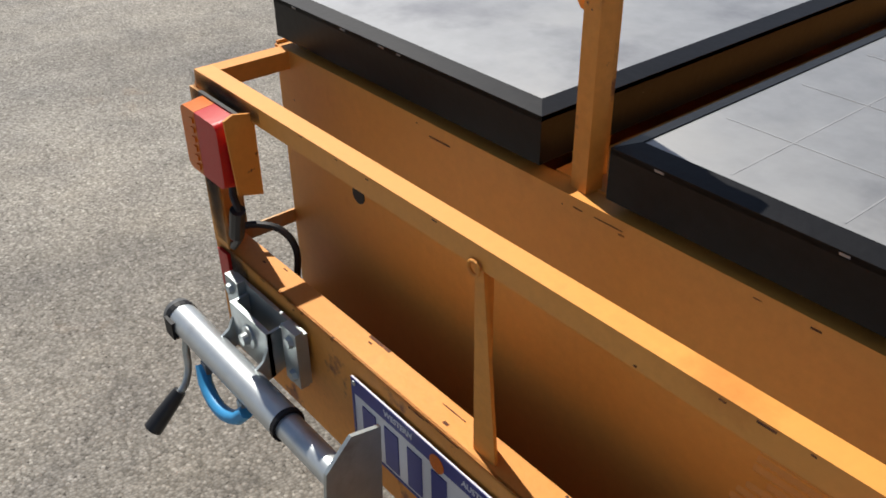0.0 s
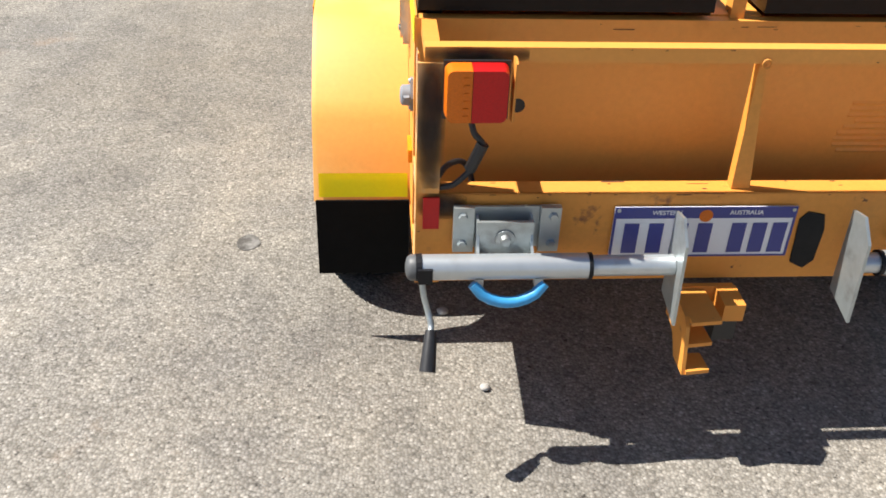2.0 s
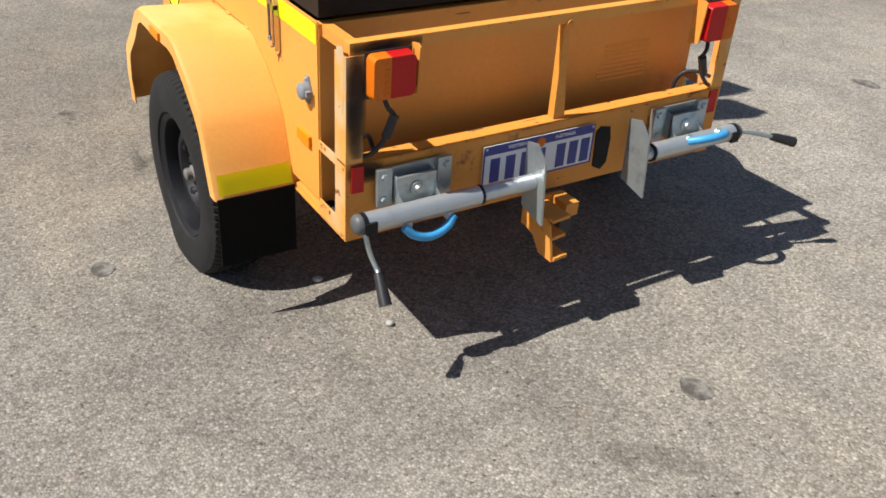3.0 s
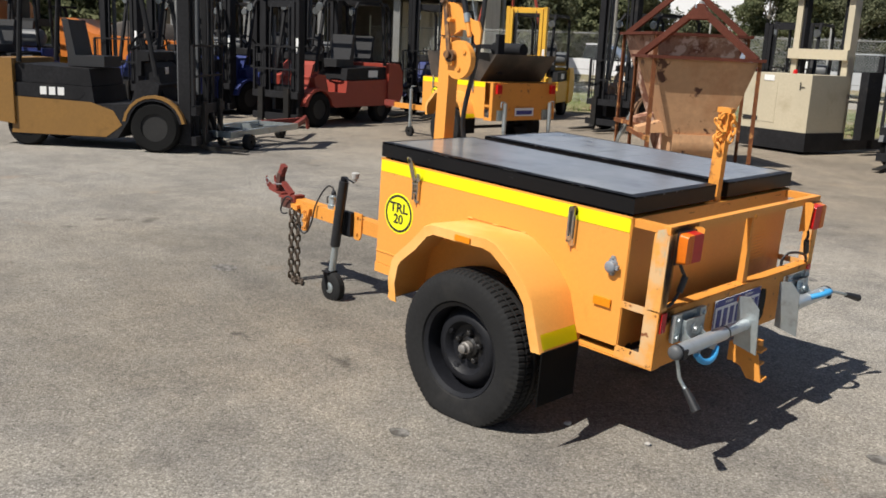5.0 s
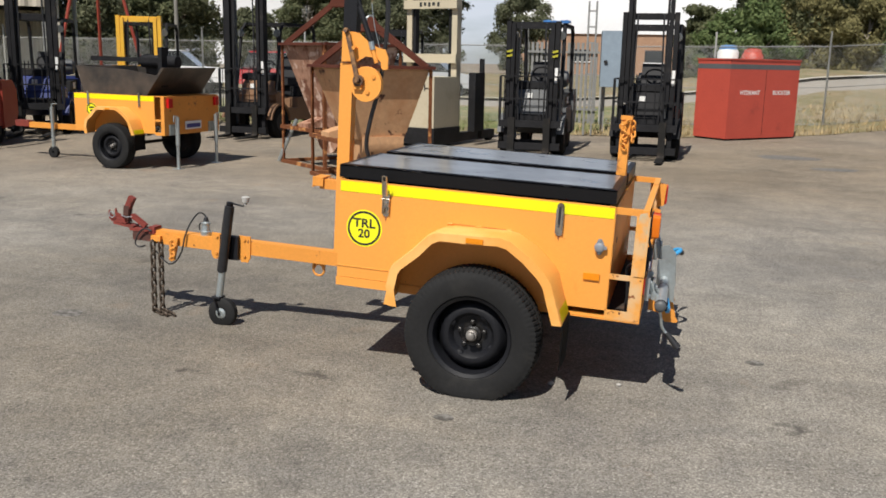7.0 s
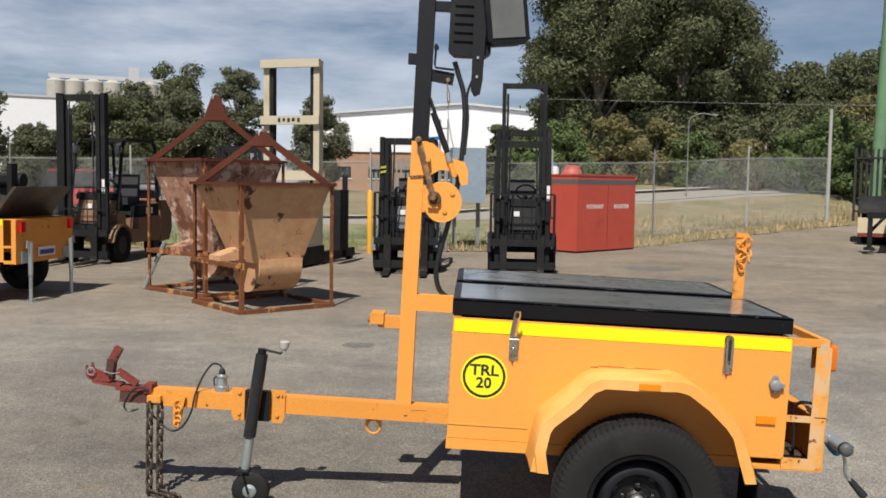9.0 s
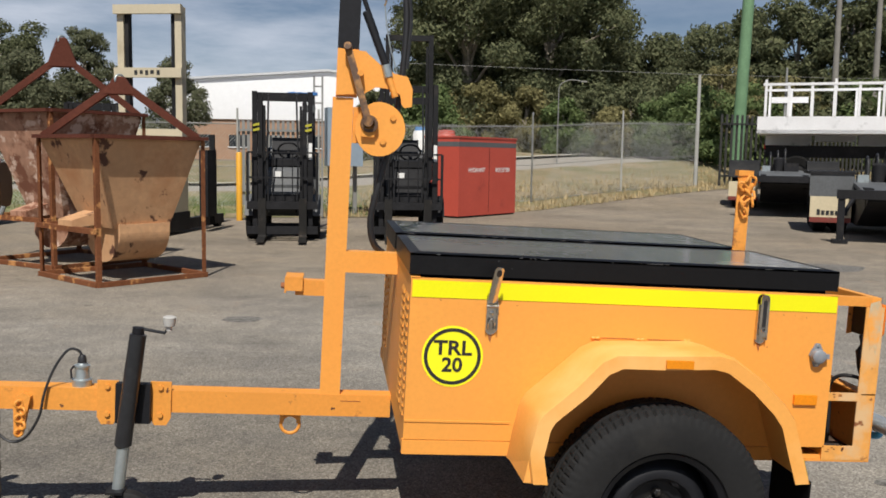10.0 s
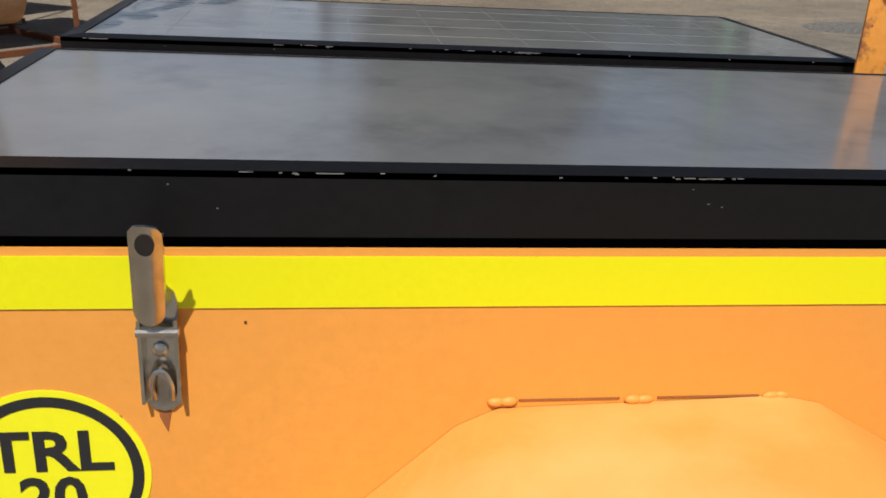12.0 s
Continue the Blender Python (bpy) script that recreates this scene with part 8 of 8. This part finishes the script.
# open-fronted corrugated shed behind the left row
CORRUGATED = surface("cream_corrugated", (0.50, 0.45, 0.37), 0.55, metal=0.1, grain=4, vary=0.08, bump=0.02, stain=(0.36, 0.31, 0.25), stain_scale=0.6)
SHED_DARK = surface("shed_interior", (0.26, 0.24, 0.21), 0.9, grain=3, vary=0.2, bump=0.0)
shed = thing("shed", pose(21.6, -13.8, 0, 0, 0, 38), "cream corrugated steel shed with an open front", "building")
bm = bmesh.new()
n, half_len = 100, 5.0
front = [(-half_len + 2 * half_len * i / n, 0.05 * (1 if i % 4 < 2 else 0)) for i in range(n + 1)]
prism(bm, front + [(half_len, -0.12), (-half_len, -0.12)], 2.75, 6.2, axis="z")
part("front_cladding", bm, CORRUGATED, shed)
part("roof", boxes(((-half_len - 0.3, -9.0, 6.2), (half_len + 0.3, 0.4, 6.35))), ROOF_STEEL, shed)
part("back_wall", boxes(((-half_len, -9.0, 0), (half_len, -8.85, 6.2))), SHED_DARK, shed)
for s in (-1, 1):
    part("end_wall", boxes(((s * half_len - 0.06, -8.85, 0), (s * half_len + 0.06, -0.12, 6.2))), CORRUGATED, shed)
for k in range(5):
    x = -half_len + 0.3 + k * (2 * half_len - 0.6) / 4
    part("column", boxes(((x - 0.1, -0.35, 0), (x + 0.1, -0.15, 2.75))), PIPE, shed)
bm = bmesh.new()
prism(bm, [(x, y - 3.0) for x, y in front if x < -2] + [(-2.1, -3.15), (-half_len, -3.15)], 0.0, 2.75, axis="z")
part("inner_cladding", bm, CORRUGATED, shed)

# ---- vehicles ----
CAR_GLASS = surface("dark_car_glass", (0.02, 0.025, 0.03), 0.08, grain=10, vary=0.1, bump=0.0, coat=1.0)


def car(m, colour, label, ute=False):
    c = thing("car", m, label, "car", "parked cars")
    bm = bmesh.new()
    if ute:
        prism(bm, [(-2.5, 0.45), (-2.5, 1.05), (-0.6, 1.08), (1.0, 1.05), (2.4, 0.95), (2.5, 0.45)], -0.88, 0.88)
    else:
        prism(bm, [(-2.2, 0.40), (-2.25, 0.95), (-1.9, 1.02), (1.0, 1.0), (2.1, 0.85), (2.2, 0.40)], -0.86, 0.86)
    part("body", bm, colour, c, bevel=0.06)
    bm = bmesh.new()
    prism(bm, [(-0.6 if ute else -2.0, 1.0), (-0.5 if ute else -1.7, 1.62), (0.4, 1.64), (1.15, 1.0)], -0.76, 0.76)
    part("cabin", bm, CAR_GLASS, c, bevel=0.05)
    part("roof", boxes(((-0.5 if ute else -1.68, -0.74, 1.62), (0.42, 0.74, 1.68))), colour, c, bevel=0.02)
    for x in (-1.4, 1.4):
        for s in (1, -1):
            machine_wheel(c, (x, s * 0.78, 0.34), 0.34, 0.2)
    for s in (1, -1):
        part("headlight", boxes(((2.15, s * 0.62 - 0.15, 0.70), (2.24, s * 0.62 + 0.15, 0.82))), LAMP_GLASS, c)
        part("tail_light", boxes(((-2.52 if ute else -2.27, s * 0.72 - 0.1, 0.75), (-2.2, s * 0.72 + 0.1, 0.95))), RED_LENS, c)
    return c


CAR_WHITE, CAR_RED, CAR_SILVER = paint("car_white", (0.75, 0.75, 0.76)), paint("car_red", (0.45, 0.02, 0.03)), paint("car_silver", (0.42, 0.44, 0.46))
car(pose(20.6, -27.5, ground_height(20.6, -27.5) + 0.02, 0, 0, 200), CAR_WHITE, "white utility car parked beyond the fence", True)
car(pose(16.0, -29.0, ground_height(16, -29) + 0.02, 0, 0, 190), CAR_RED, "red car parked beyond the fence")
car(pose(11.0, -30.5, ground_height(11, -30.5) + 0.02, 0, 0, 185), CAR_SILVER, "silver car parked beyond the fence")

TRUCK_CREAM = paint("truck_cream", (0.58, 0.50, 0.34))


def wheel_arch(r, half_angle, thick, lo, hi, centre):
    """A curved mudguard over a wheel."""
    bm = bmesh.new()
    pts = [(centre[0] + (r + k) * math.cos(radians(a)), centre[1] + (r + k) * math.sin(radians(a))) for k, seq in ((thick, range(90 - half_angle, 91 + half_angle, 10)), (0, range(90 + half_angle, 89 - half_angle, -10))) for a in seq]
    prism(bm, pts, lo, hi)
    return bm


def low_loader(m, label, guarded):
    """Tail of a low trailer for machines: twin wheels, mudguards, cream flaps, sloping neck and a leg."""
    t = thing("low_loader", m, label, "truck trailer", "truck trailers")
    for y in (-0.45, 0.45):
        part("chassis_rail", boxes(((-1.6, y - 0.06, 0.55), (3.2, y + 0.06, 0.86))), MACHINE_BLACK, t)
    part("deck", boxes(((0.1, -0.52, 0.86), (3.2, 0.52, 0.92))), MACHINE_GREY, t, bevel=0.01)
    bm = bmesh.new()
    prism(bm, [(-1.95, 0.72), (0.1, 0.86), (0.1, 0.92), (-1.95, 0.80)], -1.2, 0.55)
    part("ramp", bm, MACHINE_GREY, t, bevel=0.008)
    bm = bmesh.new()
    prism(bm, [(-1.9, 0.66), (-0.3, 0.18), (1.6, 0.18), (1.6, 0.80), (-1.9, 0.715)], -1.15, 0.5)
    part("belly", bm, MACHINE_BLACK, t)
    for s in (1, -1):
        for x in (0.62, 1.75):
            for y in (0.72, 1.05):
                machine_wheel(t, (x, s * y, 0.50), 0.50, 0.26)
        flap = part("mud_flap", boxes(((-0.02, s * 0.9 - 0.34, 0.22), (0.0, s * 0.9 + 0.34, 0.66))), TRUCK_CREAM, t, "cream rubber mud flap", bevel=0.006)
        part("edge_strip", boxes(((-0.03, s * 0.9 - 0.34, 0.20), (-0.002, s * 0.9 + 0.34, 0.29))), RED_OXIDE, flap)
        if guarded:
            part("lettering_mark", boxes(*[((-0.026, s * 0.9 - 0.28 + k * 0.075, 0.33), (-0.021, s * 0.9 - 0.225 + k * 0.075, 0.41 if k != 6 else 0.43)) for k in range(7)]), INK, flap)
            part("guard_panel", boxes(((-0.02, s * 0.9 - 0.36, 0.66), (0.02, s * 0.9 + 0.36, 1.05))), MACHINE_GREY, t, bevel=0.01)
            part("mudguard", boxes(((-0.04, s * 0.9 - 0.38, 1.05), (2.3, s * 0.9 + 0.38, 1.10))), MACHINE_BLACK, t, bevel=0.02)
        else:
            part("mudguard", wheel_arch(0.60, 70, 0.03, s * 0.9 - 0.36, s * 0.9 + 0.36, (0.62, 0.55)), RUBBER, t)
        part("tail_lamp", boxes(((-0.06, s * 0.45 - 0.10, 0.64), (-0.03, s * 0.45 + 0.10, 0.72))), RED_LENS, t)
        leg = part("leg", boxes(((-2.0, s * 0.88 - 0.05, 0.06), (-1.9, s * 0.88 + 0.05, 0.82))), MACHINE_BLACK, t)
        part("leg_foot", boxes(((-2.08, s * 0.88 - 0.11, 0.0), (-1.82, s * 0.88 + 0.11, 0.06))), MACHINE_BLACK, leg)
        bm = bmesh.new()
        beam(bm, (-1.95, s * 0.88, 0.40), (-1.2, s * 0.60, 0.74), 0.05, 0.05)
        part("leg_brace", bm, MACHINE_BLACK, leg)
    part("cross_member", boxes(((-2.02, -1.2, 0.70), (-1.88, 0.95, 0.84))), MACHINE_BLACK, t, bevel=0.01)
    for k in range(3):
        y = 0.30 - k * 0.17
        part("hose", tube(bmesh.new(), [(0.30 + k * 0.1, y, 0.92), *arc((0.55 + k * 0.1, y, 1.20 + k * 0.05), 0.17, 180, 0, 8), (0.75 + k * 0.06, y - 0.05, 0.92)], 0.022, 6), BLACK_PLASTIC, t, smooth=True)
    part("hydraulic_pump", lathe(bmesh.new(), [(0, 0.12), (0.30, 0.12), (0.34, 0.07)], (0.5, 0.1, 0.92), axis="z", n=12), MACHINE_BLACK, t, smooth=True)
    part("battery_box", boxes(((0.2, -0.35, 0.92), (0.6, -0.02, 1.12))), MACHINE_BLACK, t, bevel=0.015)
    part("valve_block", boxes(((0.1, 0.30, 0.92), (0.3, 0.48, 1.05))), GALV, t, bevel=0.01)
    return t


low_loader(pose(-7.31, -10.9, 0, 0, 0, 244), "black low-loader trailer with grey guards and cream flaps", True)
low_loader(pose(-8.53, -17.0, ground_height(-8.5, -18.5) * 0.6, 0, 0, 244), "black low-loader trailer with a grey sloping ramp", False)

tray = thing("tray_truck", pose(-10.97, -23.23, ground_height(-10.97, -23.23), 0, 0, 150.8), "white tray truck with a tall open rack", "truck")
TRAY_W = 5.2
part("chassis", boxes(((0.2, -1.35, 0.95), (TRAY_W - 0.1, -0.75, 1.30))), MACHINE_BLACK, tray)
part("tray_floor", boxes(((0.0, -2.4, 1.62), (TRAY_W, -0.03, 1.72))), CAR_WHITE, tray)
part("side_rail", boxes(((-0.05, -0.10, 2.02), (TRAY_W + 0.05, 0.02, 2.12))), CAR_WHITE, tray, bevel=0.01)
part("drop_side", boxes(((0.0, -0.06, 1.62), (TRAY_W, -0.02, 2.02))), CAR_WHITE, tray, bevel=0.008)
part("far_side", boxes(((0.0, -2.4, 1.62), (TRAY_W, -2.36, 2.10))), CAR_WHITE, tray)
for x in (0.0, TRAY_W - 0.06):
    part("end_board", boxes(((x, -2.36, 1.72), (x + 0.06, -0.06, 2.10))), CAR_WHITE, tray)
for k, (a, b) in enumerate(((0.15, 1.45), (1.55, 2.65), (2.75, 4.0), (4.1, 5.1))):
    bm = bmesh.new()
    prism(bm, [(a, 1.32 + 0.12 * (k % 2)), (b - 0.08, 1.32 + 0.12 * (k % 2)), (b, 1.45), (b, 1.90), (a, 1.90)], -0.55, 0.04 + 0.07 * (k % 2))
    part("tool_box", bm, CAR_WHITE, tray, bevel=0.02)
part("label_plate", boxes(((2.0, 0.111, 1.66), (2.25, 0.114, 1.76))), paint("green_label", (0.05, 0.35, 0.08)), tray)
for y in (-0.06, -2.38):
    for k in range(9):
        x = 0.20 + k * 0.61
        part("rack_post", boxes(((x - 0.035, y - 0.03, 2.10), (x + 0.035, y + 0.03, 3.05 if k % 3 else 3.14))), CAR_WHITE, tray)
    part("rack_rail", boxes(((0.12, y - 0.04, 2.97), (5.14, y + 0.04, 3.04))), CAR_WHITE, tray)
part("rack_panel", boxes(((0.24, -0.04, 2.62), (1.30, -0.02, 2.80))), CAR_WHITE, tray)
for x in (1.1, 3.9):
    for y in (-0.45, -1.95):
        machine_wheel(tray, (x, y, 0.50), 0.50, 0.40)
part("tail_lamp", boxes(((0.10, -0.3, 1.20), (0.75, 0.0, 1.34))), RED_LENS, tray)
part("red_rail", boxes(((0.9, -0.35, 1.12), (2.9, -0.25, 1.24))), CAR_RED, tray)
bm = bmesh.new()
prism(bm, [(5.5, 0.7), (5.45, 2.6), (6.9, 2.55), (7.2, 1.7), (7.25, 0.7)], -2.35, -0.05)
part("cab", bm, CAR_WHITE, tray, bevel=0.06)

# electrical cabinet and ladder standing by the verge
ecab = thing("electrical_cabinet", pose(2.05, -14.9, 0.05, 0, 0, 8), "blue-grey electrical cabinet on the verge", "cabinet")
part("body", boxes(((-0.36, -0.25, 0.98), (0.36, 0.25, 2.15))), surface("blue_grey_steel", (0.24, 0.30, 0.36), 0.5, grain=10, vary=0.1), ecab, bevel=0.02)
part("stand", boxes(((-0.3, -0.2, 0.0), (-0.22, -0.12, 0.98))), PIPE, ecab)
part("stand", boxes(((0.22, -0.2, 0.0), (0.3, -0.12, 0.98))), PIPE, ecab)
part("lock", rod((0.26, 0.25, 1.5), (0.26, 0.28, 1.5), 0.04, 10), INK, ecab)
lad = thing("ladder_rack", pose(2.55, -14.2, 0.02), "tall grey steel ladder rack standing on the verge", "ladder")
for s in (1, -1):
    part("rail", boxes(((s * 0.08 - 0.018, -0.02, 0), (s * 0.08 + 0.018, 0.02, 2.75))), PIPE, lad)
for k in range(8):
    part("rung", boxes(((-0.08, -0.015, 0.3 + k * 0.32), (0.08, 0.015, 0.33 + k * 0.32))), PIPE, lad)

# overhead wire along the street
line = thing("power_line", Matrix.Identity(4), "thin overhead power line along the street", "power line")
part("wire", tube(bmesh.new(), [(-70 + i * 6.9, -38.5, 5.5 - 0.15 * math.sin(math.pi * ((i * 6.9) % 34.5) / 34.5)) for i in range(11)], 0.010, 5), PIPE, line)
